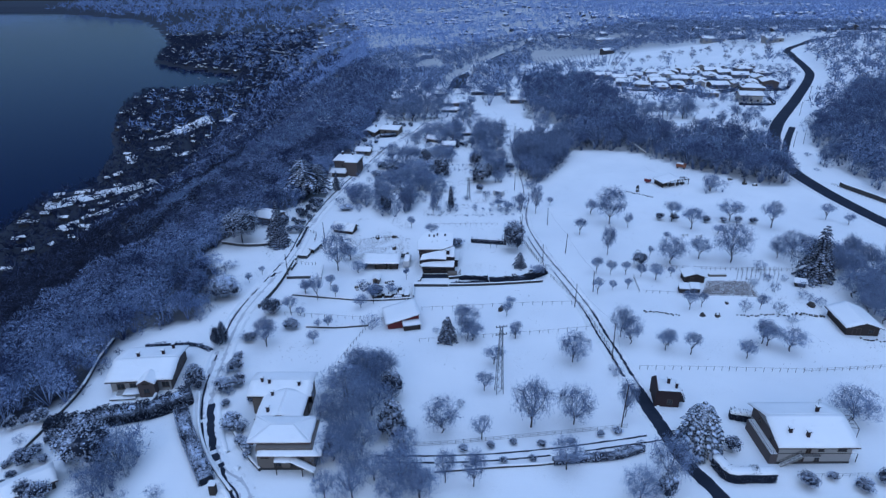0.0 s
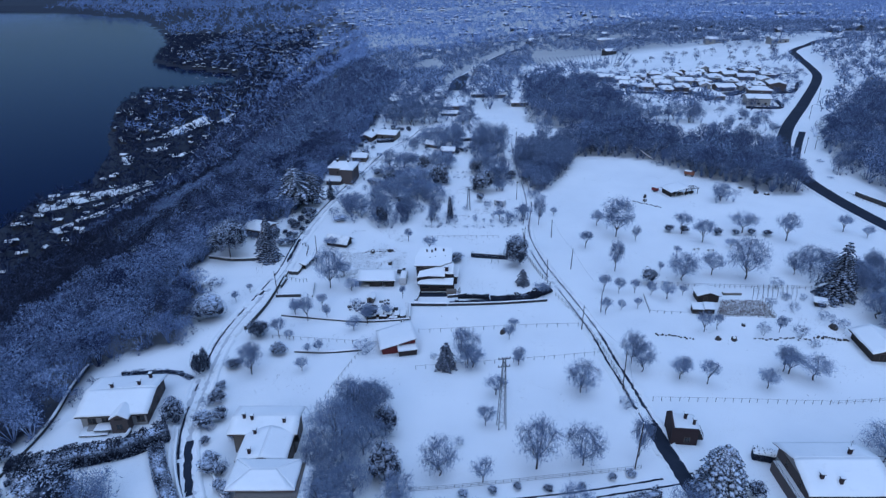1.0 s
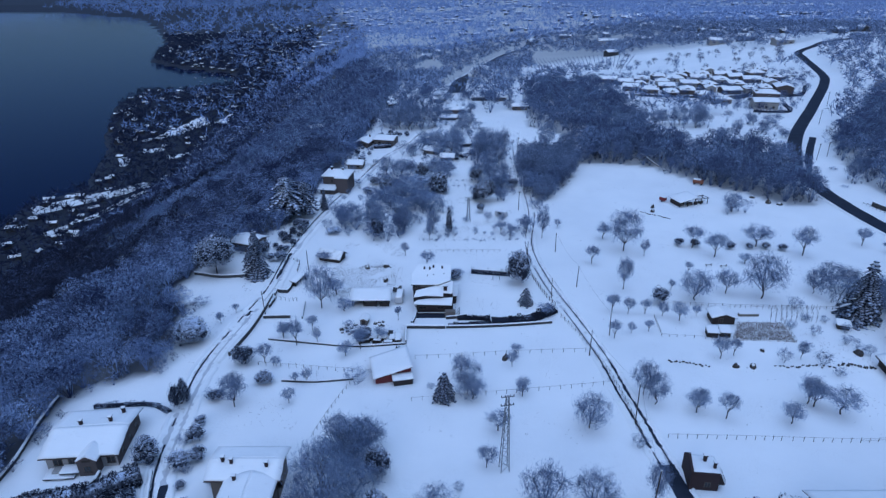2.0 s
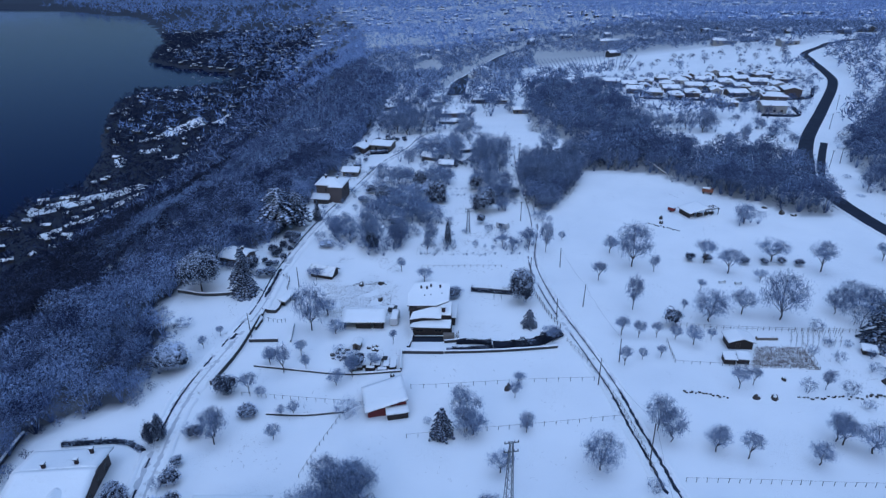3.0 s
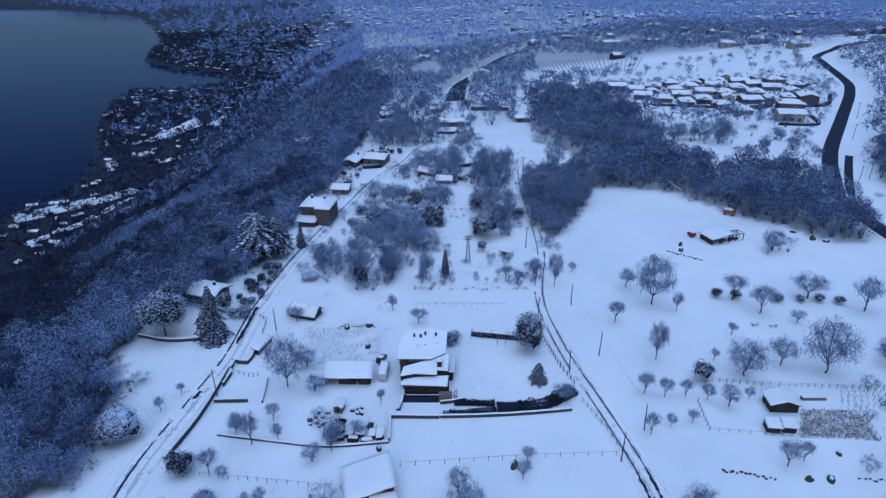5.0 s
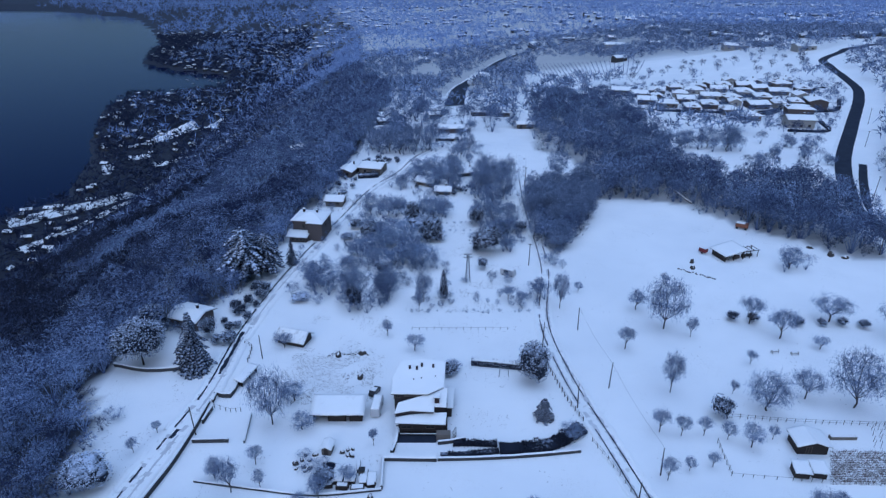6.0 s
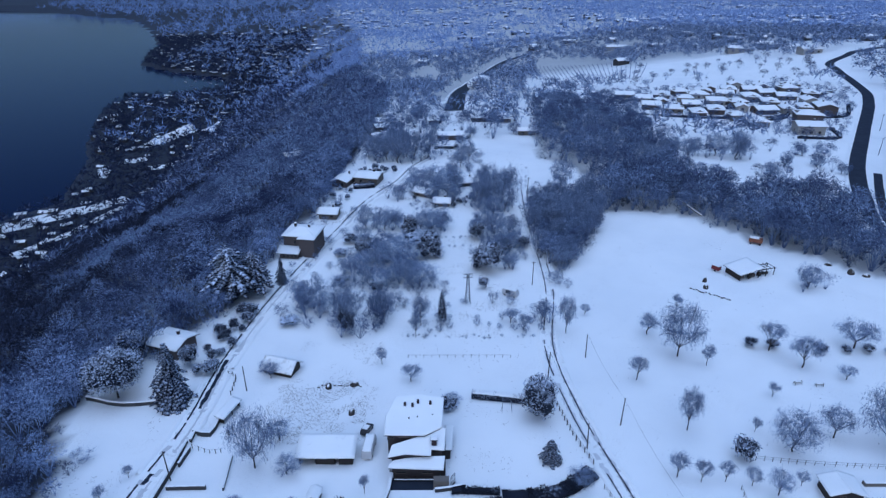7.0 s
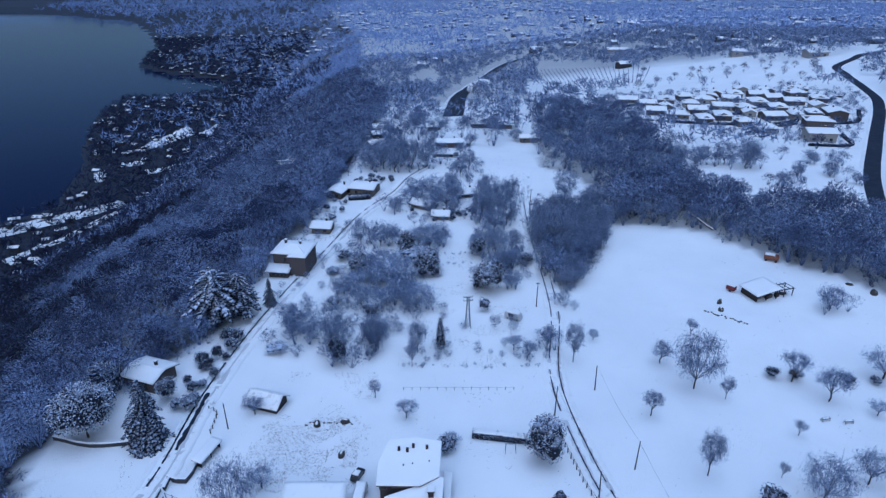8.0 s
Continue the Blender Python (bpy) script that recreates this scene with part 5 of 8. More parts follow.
for x, y, w, d, e, t, m, s in ((-41.0, 318.6, 6.8, 6.4, 2.4, -6, M_OCHRE, 64), (-40.4, 359.5, 6.6, 14.0, 2.8, -16, M_BROWN, 65), (-30.0, 361.0, 10.4, 9.4, 3.2, -14, M_OCHRE, 66), (-66.5, 226.0, 8.4, 7.4, 3.2, -20, M_BROWN, 67)):
    h = thing_at("house", x, y, t, "ridge-top cottage half hidden by trees, snowy roof", "house", group="cottages on the ridge")
    gable_walls(h, w, d, e, 1.1, m, "x" if w > d else "y")
    gable_roof(h, w, d, e, 1.1, "x" if w > d else "y", 0.7, seed=s)
    window(h, -w * 0.22, -d / 2, 1.0, "S", 1.1, 1.2)
    window(h, w * 0.22, -d / 2, 1.0, "S", 1.1, 1.2)
    window(h, w / 2, 0, 1.0, "E", 1.0, 1.2)
    chimney(h, w * 0.2, d * 0.1, e + 1.2, 0.6, 1.1)

# sheds in the fields
h = thing_at("field_shelter", 96.6, 264.4, 17, "open timber field shelter with thick snow on it", "shed")
for x in (0.1, 3.6, 7.2):
    for y in (0.1, 6.4):
        part("post", box(x - 0.13, x + 0.13, y - 0.13, y + 0.13, -0.4, 2.2 + x * 0.17), M_DARKWOOD, h)
for k in range(16):
    part("board", box(-0.06, 0.0, k * 0.4, k * 0.4 + 0.37, -0.3, 2.15 + 0.05 * math.sin(k * 3)), M_DARKWOOD, h)
part("back_wall", box(0, 7.2, 6.4, 6.5, -0.4, 2.2), M_DARKWOOD, h)
part("partition", box(3.5, 3.6, 2.0, 6.4, -0.3, 2.5), M_DARKWOOD, h)
r = part("roof", slab([(-0.7, -0.8, 2.25), (7.9, -0.8, 3.7), (7.9, 7.2, 3.7), (-0.7, 7.2, 2.25)], 0.16), M_DARKWOOD, h)
part("snow_cover", snow_sheet([(-0.7, -0.8, 2.24), (7.9, -0.8, 3.69), (7.9, 7.2, 3.69), (-0.7, 7.2, 2.24)], 0.34, 71), M_SNOW, r, "thick layer of fresh snow")
for y in (0.2, 3.4):
    part("lean_to_beam", box(7.2, 13.4, y - 0.1, y + 0.1, 2.45, 2.65), M_DARKWOOD, h)
    part("post", box(13.1, 13.3, y - 0.1, y + 0.1, -0.4, 2.45), M_DARKWOOD, h)
    part("post", box(10.0, 10.2, y - 0.1, y + 0.1, -0.4, 2.45), M_DARKWOOD, h)
for x in (8.6, 10.1, 11.6, 13.2):
    part("rafter", box(x - 0.07, x + 0.07, -0.4, 4.0, 2.65, 2.78), M_DARKWOOD, h)
flat_roof(h, [(9.6, 0.8, 1.5), (12.8, 0.8, 1.3), (12.8, 3.6, 1.5), (9.6, 3.6, 1.7)], 0.1, 0.24, seed=72)
for k, (x, y, w) in enumerate(((2.0, 1.6, 1.4), (4.6, 1.0, 1.0), (6.0, 1.4, 1.5), (8.4, 1.2, 1.2), (11.2, 1.8, 2.0))):
    part("stacked_goods", box(x - w / 2, x + w / 2, y - 0.5, y + 0.5, -0.3, 0.8 + 0.12 * k, 0.08), (M_GREYWOOD, M_STONE, M_BROWN, M_DARKWOOD, M_STONE)[k], h)
h = thing_at("trailer", 91.9, 271.4, 130, "small red trailer with snow on its load", "trailer")
part("bed", box(-1.3, 1.3, -0.8, 0.8, 0.6, 1.9, 0.06), M_REDPAINT, h)
part("snow_cover", box(-1.25, 1.25, -0.75, 0.75, 1.9, 2.1, 0.08), M_SNOW, h)
for s in (-0.75, 0.75):
    part("wheel", box(-0.35, 0.35, s - 0.1, s + 0.1, 0.0, 0.7, 0.12), M_BLACK, h)
h = thing_at("farm_wagon", 114.2, 292.6, -28, "orange-brown farm wagon parked at the wood's edge", "wagon")
part("bed", box(-2.2, 2.2, -1.1, 1.1, 0.8, 2.2, 0.08), M_RUST, h)
part("load", box(-2.1, 1.0, -1.0, 1.0, 2.2, 2.5, 0.1), M_SNOW, h)
for x in (-1.5, 1.5):
    for s in (-1.0, 1.0):
        part("wheel", box(x - 0.4, x + 0.4, s - 0.12, s + 0.12, 0.0, 0.8, 0.14), M_BLACK, h)

h = thing_at("shed", 78.4, 177.3, -3, "dark timber garden shed with a snowy gable roof", "shed")
gable_walls(h, 6.0, 4.4, 2.3, 1.0, M_DARKWOOD, "y")
gable_roof(h, 6.0, 4.4, 2.3, 1.0, "y", 0.5, 0.12, 0.25, M_DARKWOOD, seed=73, gutter=False)
window(h, -0.8, -2.2, 0.0, "S", 1.0, 1.9, False, "door")
for x, s in ((73.0, 74), (76.4, 75)):
    h = thing_at("lean_to", x, 169.6, -8, "lean-to tool store with a flat snow-laden roof", "shed", group="tool stores")
    part("wall", box(-1.4, 1.3, -1.2, 1.4, -0.4, 1.7), M_DARKWOOD, h)
    flat_roof(h, [(-1.6, -1.7, 1.75), (1.5, -1.7, 1.75), (1.5, 1.6, 2.2), (-1.6, 1.6, 2.2)], 0.1, 0.22, seed=s)
h = thing_at("planter", 87.3, 179.8, 0, "long raised timber planter filled with plants", "planter")
part("box", box(-2.8, 2.8, -0.5, 0.5, -0.2, 0.7, 0.03), M_GREYWOOD, h)
part("snow_cover", box(-2.7, 2.7, -0.42, 0.42, 0.7, 0.85, 0.05), M_SNOWROUGH, h)

h = thing_at("barn", 113.0, 150.3, -4, "dark brown barn with a split snowy gable roof", "barn")
gable_walls(h, 8.4, 10.6, 2.6, 1.4, M_DARKWOOD, "y")
gable_roof(h, 8.4, 10.6, 2.6, 1.4, "y", 0.7, seed=76, mat=M_DARKWOOD)
window(h, -1.6, -5.3, 0.0, "S", 2.0, 2.2, False, "door")
window(h, 2.2, -5.3, 0.9, "S", 1.2, 1.0)

h = thing_at("brick_hut", 51.0, 118.2, -6, "narrow brick-red hut with a high end wall", "hut")
part("wall", box(-2.5, 2.5, -2.8, 2.8, -0.6, 3.4), M_BRICK, h)
bm = bmesh.new()
prof = [(-2.9, -0.6), (2.9, -0.6), (2.9, 4.0), (0.6, 6.0), (-2.9, 4.4)]
a = [bm.verts.new((-2.9, y, z)) for y, z in prof]
b = [bm.verts.new((-2.5, y, z)) for y, z in prof]
bm.faces.new(a), bm.faces.new(b[::-1])
for i in range(5):
    j = (i + 1) % 5
    bm.faces.new((a[i], b[i], b[j], a[j]))
bmesh.ops.recalc_face_normals(bm, faces=bm.faces[:])
part("end_wall", bm, M_BRICK, h)
part("front_parapet", box(-2.5, 2.5, -2.8, -2.5, 3.4, 4.15), M_BRICK, h)
flat_roof(h, [(-2.4, -2.45, 3.95), (2.9, -2.45, 3.8), (2.9, 3.1, 3.1), (-2.4, 3.1, 3.2)], seed=77)
chimney(h, 0.6, 1.2, 4.0, 0.6, 1.0)
chimney(h, 1.9, -0.8, 3.9, 0.5, 1.2)
window(h, 0.4, -2.8, 0.9, "S", 1.0, 1.1)
part("balcony", box(2.5, 3.6, -2.8, 0.4, 1.6, 1.8), M_DARKWOOD, h)
railing(h, (3.55, -2.8, 1.8), (3.55, 0.4, 1.8), 1.0, 0.4)

h = thing_at("shed", -36.6, 217.6, -18, "old low shed, its roof thick with snow", "shed")
gable_walls(h, 7.4, 4.6, 1.7, 1.6, M_DARKWOOD)
gable_roof(h, 7.4, 4.6, 1.7, 1.6, over=0.6, thick=0.14, mat=M_DARKWOOD, seed=78, gutter=False)
for o in h.children_recursive:
    if o.name.startswith("snow_cover"):
        o.data.materials[0] = M_SNOWROUGH
h = thing_at("shed", -44.6, 200.6, 74, "narrow lane-side shed with a sloping snowy roof", "shed")
part("wall", box(-3.0, 3.4, 0.75, 0.95, -0.6, 1.9), M_DARKWOOD, h)
for x in (-3.0, 0.2, 3.2):
    part("post", box(x, x + 0.16, -0.75, -0.6, -0.5, 1.6), M_DARKWOOD, h)
for x in (-2.99, 3.2):
    part("end_wall", box(x + 0.17, x + 0.27, -0.6, 0.74, -0.6, 1.7), M_DARKWOOD, h)
flat_roof(h, [(-3.4, -1.1, 1.65), (3.8, -1.1, 1.65), (3.6, 1.2, 2.15), (-3.4, 1.2, 2.15)], thick=0.14, snow=0.24, seed=79)
low_wall("lane_wall", [(-46.0, 198.4), (-46.5, 193.6), (-50.3, 194.4)], 1.2, 0.4, "dark retaining wall round a snowy bank", M_STONE, 0.14)
post_row("fence", [(-49.3, 215.6), (-47.0, 214.0), (-46.3, 207.6)], 1.4, 1.2, "dark boarded fence above the lane", 2, 0.16, M_DARKWOOD)

# vehicles
def car(x, y, turn, paint, label, length=4.2, width=1.75, tall=1.45, van=False):
    c = thing_at("van" if van else "car", x, y, turn, label, "vehicle")
    bm = bmesh.new()
    L, W = length / 2, width / 2
    prof = [(-L, 0.35), (L, 0.35), (L, 0.75), (L * 0.92, 0.9), (L * 0.5, 0.98), (L * 0.2, tall), (-L * 0.62, tall), (-L * 0.95, 0.95), (-L, 0.8)]
    if van:
        prof = [(-L, 0.35), (L, 0.35), (L, 1.1), (L * 0.8, tall), (-L * 0.96, tall), (-L, tall - 0.2)]
    a = [bm.verts.new((p, -W, z)) for p, z in prof]
    b = [bm.verts.new((p, W, z)) for p, z in prof]
    bm.faces.new(a), bm.faces.new(b[::-1])
    n = len(prof)
    for i in range(n):
        j = (i + 1) % n
        bm.faces.new((a[i], b[i], b[j], a[j]))
    bmesh.ops.recalc_face_normals(bm, faces=bm.faces[:])
    bmesh.ops.bevel(bm, geom=bm.edges[:], offset=0.08, segments=2, affect="EDGES")
    part("body", bm, paint, c)
    for px in (-L * 0.62, L * 0.62):
        for py in (-W + 0.08, W - 0.08):
            w = part("wheel", box(-0.31, 0.31, -0.11, 0.11, -0.31, 0.31, 0.12), M_BLACK, c, "", Matrix.Translation((px, py, 0.31)))
    part("snow_cover", snow_sheet([(-L * 0.6 if not van else -L * 0.95, -W + 0.15, tall), (L * 0.2 if not van else L * 0.8, -W + 0.15, tall), (L * 0.2 if not van else L * 0.8, W - 0.15, tall), (-L * 0.6 if not van else -L * 0.95, W - 0.15, tall)], 0.16, 9, 0.0), M_SNOW, c)
    for s in (-1, 1):
        part("side_window", box(-L * 0.5, L * 0.15, *sorted((s * (W + 0.005), s * (W - 0.03))), 0.98, tall - 0.14), M_GLASS, c)
    return c


M_CARDARK = plain("dark_car_paint", (0.02, 0.021, 0.025), 0.3, 0.1, 2.0)
M_CARPALE = plain("pale_car_paint", (0.45, 0.45, 0.46), 0.35, 0.1, 2.0)
car(-23.0, 103.6, 92, M_CARDARK, "dark car parked beside the stepped villa")
car(-12.1, 189.3, 86, M_CARPALE, "pale camper van buried under fresh snow", 6.0, 2.1, 2.3, True)
car(-13.2, 195.0, 70, M_CARDARK, "small dark car parked behind the shed", 3.6, 1.6, 1.5)

# garden walls and hedges
low_wall("garden_wall", [(-45.7, 167.7), (-34, 165.8), (-21.8, 164.2), (-9.1, 165.6)], 0.5, 0.35, "low stone terrace wall with a line of snow", M_STONE)
low_wall("garden_wall", [(-9.1, 165.8), (-9.4, 173.4)], 1.0, 0.4, "low stone garden wall beside the frames", M_STONE)
low_wall("garden_wall", [(-38.1, 149.6), (-30, 149.2), (-20.9, 150.4)], 0.5, 0.35, "low garden wall almost buried in snow", M_STONE)
low_wall("garden_wall", [(-49.9, 178.6), (-42.3, 178.7)], 1.0, 0.4, "dark wall of a small terraced plot", M_STONE, 0.1)
low_wall("garden_wall", [(-49.2, 189.4), (-49.7, 184.5)], 1.1, 0.35, "dark wall of a small terraced plot", M_STONE)
low_wall("garden_wall", [(-39.9, 187.3), (-38.9, 178.3)], 0.6, 0.3, "low snow-capped edge of a terraced plot", M_STONE)
post_row("fence", [(-48.9, 189.9), (-44.8, 188.4), (-42.6, 188.6)], 1.4, 1.2, "low fence round a terraced plot", 1, 0.12)
low_wall("garden_wall", [(-49.8, 191.4), (-49.8, 194.2)], 1.1, 0.4, "short snow-topped wall beside the lane", M_STONE)
post_row("fence", [(-10.9, 102.4), (0.8, 103.4), (12, 104.8), (23.7, 106.4), (39.8, 108.6)], 1.5, 1.0, "thin wire fence along the field terrace", 3, 0.06)
low_wall("garden_wall", [(-11.0, 98.6), (-10.9, 102.6)], 1.2, 0.9, "short stone wall end capped with snow", M_STONE)
low_wall("garden_wall", [(-2, 95.4), (9.5, 96.6), (18.6, 97.2), (25.0, 98.0)], 0.5, 0.5, "low dark bank wall below the farm track", M_STONE, 0.12)
hedge("hedge", [(22.0, 97.8), (29.0, 98.5), (36.1, 99.6), (41.2, 101.6)], 1.4, 1.5, "untidy dark hedge under patches of snow", 8, 0.28, 40, 0.25, M_EVER)
low_wall("lane_wall", [(-40.6, 90.0), (-47.6, 98.5), (-53.4, 109.0), (-57.0, 120.0)], 0.7, 0.5, "stone wall beside the rutted lane", M_STONE)
low_wall("lane_wall", [(-36.6, 95.6), (-41.5, 101.2), (-45.6, 107.6)], 0.8, 0.4, "snow-capped wall between lane and villa", M_STONE)
low_wall("lane_wall", [(-53.8, 160), (-51.7, 171), (-50.9, 179.2), (-50.4, 191.1)], 1.3, 0.5, "stone wall beside the rutted lane", M_STONE)
hedge("hedge", [(-85.5, 107.6), (-80.0, 108.4), (-73.0, 110.6), (-64.5, 113.6), (-58.0, 118.0)], 3.2, 3.2, "thick dark laurel hedge dusted with snow", 9, 0.34, 46, 0.10)
hedge("hedge", [(-59.3, 114.2), (-55.4, 107.0), (-51.0, 100.0), (-46.0, 92.4)], 1.9, 2.8, "clipped evergreen hedge beside the lane", 10, 0.24, 50, 0.08, M_EVER)
hedge("hedge", [(-78.0, 139.6), (-66.0, 140.4), (-60.0, 137.5)], 0.8, 0.9, "untidy garden hedge with snow on it", 11, 0.26, 34, 0.4, M_EVER)
hedge("hedge", [(54.4, 97.4), (55.0, 95.4), (55.7, 93.4), (58.0, 93.2), (61.0, 93.2), (64.4, 93.2)], 2.4, 2.0, "clipped dark hedge capped with snow", 12, 0.2, 44, cap=0.35)
hedge("hedge", [(-36.0, 351.6), (-31.0, 352.6), (-26.8, 353.6)], 2.0, 2.2, "clipped dark hedge before the ridge cottages", 14, 0.3, 30)
post_row("fence", [(-37.2, 322.6), (-33.5, 318.6), (-29.6, 314.6)], 1.3, 1.5, "wire garden fence beside the ridge lane", 3, 0.07)
hedge("hedge", [(63.2, 111.8), (68.2, 110.4)], 1.8, 1.8, "clipped dark hedge capped with snow", 13, 0.2, 44, cap=0.35)
h = thing_at("gate_pillar", -44.0, 90.0, 0, "square gate pillar with a snow cap", "pillar")
part("shaft", box(-0.6, 0.6, -0.6, 0.6, -0.3, 2.4, 0.04), M_DARKWOOD, h)
part("snow_cap", box(-0.75, 0.75, -0.75, 0.75, 2.4, 2.75, 0.12), M_SNOW, h)

# fences
F = "row of weathered fence posts across the snow"
post_row("fence", [(48.5, 129.8), (71.9, 128.7), (88.4, 128.3)], 1.9, 1.3, F)
post_row("fence", [(88.4, 128.3), (110.1, 130.1)], 1.9, 1.2, F, 2)
post_row("fence", [(-6.3, 159.1), (17, 160.8), (37.5, 161.6)], 2.6, 1.2, F)
post_row("fence", [(-6.5, 142.2), (18, 145.4), (41.5, 148.1)], 2.4, 1.2, F)
post_row("fence", [(34.0, 178.5), (37.3, 168.8), (41.0, 154.0), (42.6, 140.0), (43.2, 128)], 2.0, 1.3, F, 2)
post_row("fence", [(-5.7, 222.8), (20.4, 222.7)], 2.0, 0.9, F)
post_row("fence", [(66.6, 186.4), (84.1, 184.5), (114.7, 183.0)], 1.7, 1.3, "timber rail fence along the orchard", 2)
post_row("fence", [(60.3, 178.5), (59.4, 169.2)], 1.4, 1.2, F, 2)
post_row("fence", [(59.4, 169.2), (70.8, 167.9), (93.5, 166.0)], 2.0, 0.9, F)
post_row("fence", [(69, 93.6), (78, 93.8), (94, 94.0)], 1.7, 1.1, "thin metal garden fence", 2, 0.06, M_METAL)
post_row("fence", [(-20.9, 150.2), (-24.5, 140.0), (-27.0, 131.0)], 1.6, 1.0, F)
post_row("fence", [(-45.4, 156.3), (-30, 154.4), (-15.3, 152.8)], 1.9, 1.1, F)
post_row("fence", [(33.4, 185.0), (31.2, 192.0), (29.6, 199.9), (28.6, 206.5)], 1.5, 1.5, "dark fence beside the rutted lane", 2, 0.16, M_DARKWOOD)
post_row("fence", [(94.0, 166.0), (95.5, 177)], 1.6, 1.2, F, 2)
for k, (a, b) in enumerate((((95.0, 182.4), (108.4, 183.2)), ((94.2, 180.6), (107.6, 181.2)), ((93.2, 178.8), (106.4, 178.8)), ((92.4, 177.2), (105.0, 176.6)))):
    post_row("garden_stakes", [a, b], 1.35, 1.9, "row of bare garden stakes standing in snow", 0, 0.07, M_TRUNK)
low_wall("retaining_wall", [(175.6, 266.0), (177.4, 260.0), (180.0, 252.0), (183.4, 243.0)], 1.9, 1.2, "dark retaining wall beyond the main road", M_STONE)
post_row("fence", [(173.0, 268.0), (175.0, 260.0), (178.0, 251.0), (181.4, 242.0)], 1.6, 1.1, "dark railing along the main road", 2, 0.1, M_DARKWOOD)
post_row("fence", [(-46, 307), (-36, 312), (-33, 322)], 1.6, 1.0, F)
post_row("fence", [(-21, 345), (-14, 340), (-6, 334)], 1.8, 1.0, F)

# poles
def utility_pole(x, y, tall, lean=0.0, arm=False):
    p = thing_at("utility_pole", x, y, 0, "slim dark wooden utility pole in the snow", "pole", group="utility poles")
    p.matrix_basis = p.matrix_basis @ Euler((0, radians(lean), 0)).to_matrix().to_4x4()
    new("shaft", mesh_of("shaft", tubes([[0, 0, -0.5]], [[0, 0, tall]], 0.15, 0.1, 8), M_TRUNK)).parent = p
    part("pole_cap", box(-0.14, 0.14, -0.14, 0.14, tall, tall + 0.08, 0.03), M_SNOW, p)
    if arm:
        part("crossarm", box(-0.6, 0.6, -0.06, 0.06, tall - 0.5, tall - 0.38), M_TRUNK, p)
    for s in (-0.5, 0.5) if arm else ():
        part("insulator", box(s - 0.06, s + 0.06, -0.06, 0.06, tall - 0.38, tall - 0.2, 0.02), M_CONCRETE, p)
    return p


POLES = [(38.6, 108.7, 11.5), (42.8, 134.5, 10.5), (38.1, 160.0, 7.6), (45.4, 169.2, 7.0), (41.9, 197.0, 7.4), (39.5, 222.6, 7.0), (28.5, 213.3, 8.2), (33.0, 189.4, 7.0), (38.8, 339.8, 9.0), (-43.1, 209.3, 7.0), (31.0, 262.0, 8.0), (-50.0, 181.0, 7.5), (186.5, 329.0, 8.5), (195.0, 335.0, 7.5), (229.4, 406.0, 9.0), (263.3, 458.6, 10.0), (283.6, 465.3, 10.0), (152.0, 270.5, 9.0)]
for k, (x, y, t) in enumerate(POLES):
    utility_pole(x, y, t, (1.5, -1.0, 0.5, -2.0)[k % 4], y > 250)


def pylon(x, y, tall, base=1.5):
    p = thing_at("lattice_mast", x, y, 10, "grey steel lattice mast standing in the meadow", "pylon")
    n = 9
    lev = [(tall * k / n, base / 2 * (1 - 0.72 * k / n)) for k in range(n + 1)]
    for sx, sy in ((-1, -1), (1, -1), (1, 1), (-1, 1)):
        new("leg", mesh_of("leg", tubes([(sx * r, sy * r, z - (0.3 if z == 0 else 0)) for z, r in lev[:-1]], [(sx * r, sy * r, z) for z, r in lev[1:]], 0.075, 0.075, 4), M_METAL)).parent = p
    A, Bq = [], []
    cs = ((-1, -1), (1, -1), (1, 1), (-1, 1))
    for (z0, r0), (z1, r1) in zip(lev, lev[1:]):
        for (a, b), (c, d) in zip(cs, cs[1:] + cs[:1]):
            A.append((a * r0, b * r0, z0)), Bq.append((c * r1, d * r1, z1))
            A.append((a * r1, b * r1, z1)), Bq.append((c * r1, d * r1, z1))
    new("bracing", mesh_of("bracing", tubes(A, Bq, 0.04, 0.04, 3), M_METAL)).parent = p
    for z in (tall * 0.88, tall * 0.99):
        part("crossarm", box(-1.3, 1.3, -0.08, 0.08, z, z + 0.14), M_METAL, p)
        for s in (-1.2, -0.5, 0.5, 1.2):
            part("insulator", box(s - 0.07, s + 0.07, -0.07, 0.07, z + 0.14, z + 0.5, 0.02), M_STONE, p)


pylon(12.9, 120.8, 18.0, 1.7)
pylon(10.5, 250.8, 9.5, 1.4)

# the overhead wires along the lane
def wire(a, b, name="overhead_wire"):
    (xa, ya, ta), (xb, yb, tb) = a, b
    pa, pb = Vector((xa, ya, float(height(xa, ya)) + ta - 0.2)), Vector((xb, yb, float(height(xb, yb)) + tb - 0.2))
    p = [pa.lerp(pb, k / 12) - Vector((0, 0, 0.9 * math.sin(math.pi * k / 12))) for k in range(13)]
    return tagged(new(name, mesh_of(name, polytube(p, 0.02, 3), M_BLACK)), "thin sagging overhead wire between two poles", "wire")


for a, b in ((0, 1), (1, 2), (2, 7), (7, 6), (3, 4), (4, 5)):
    wire(POLES[a], POLES[b])

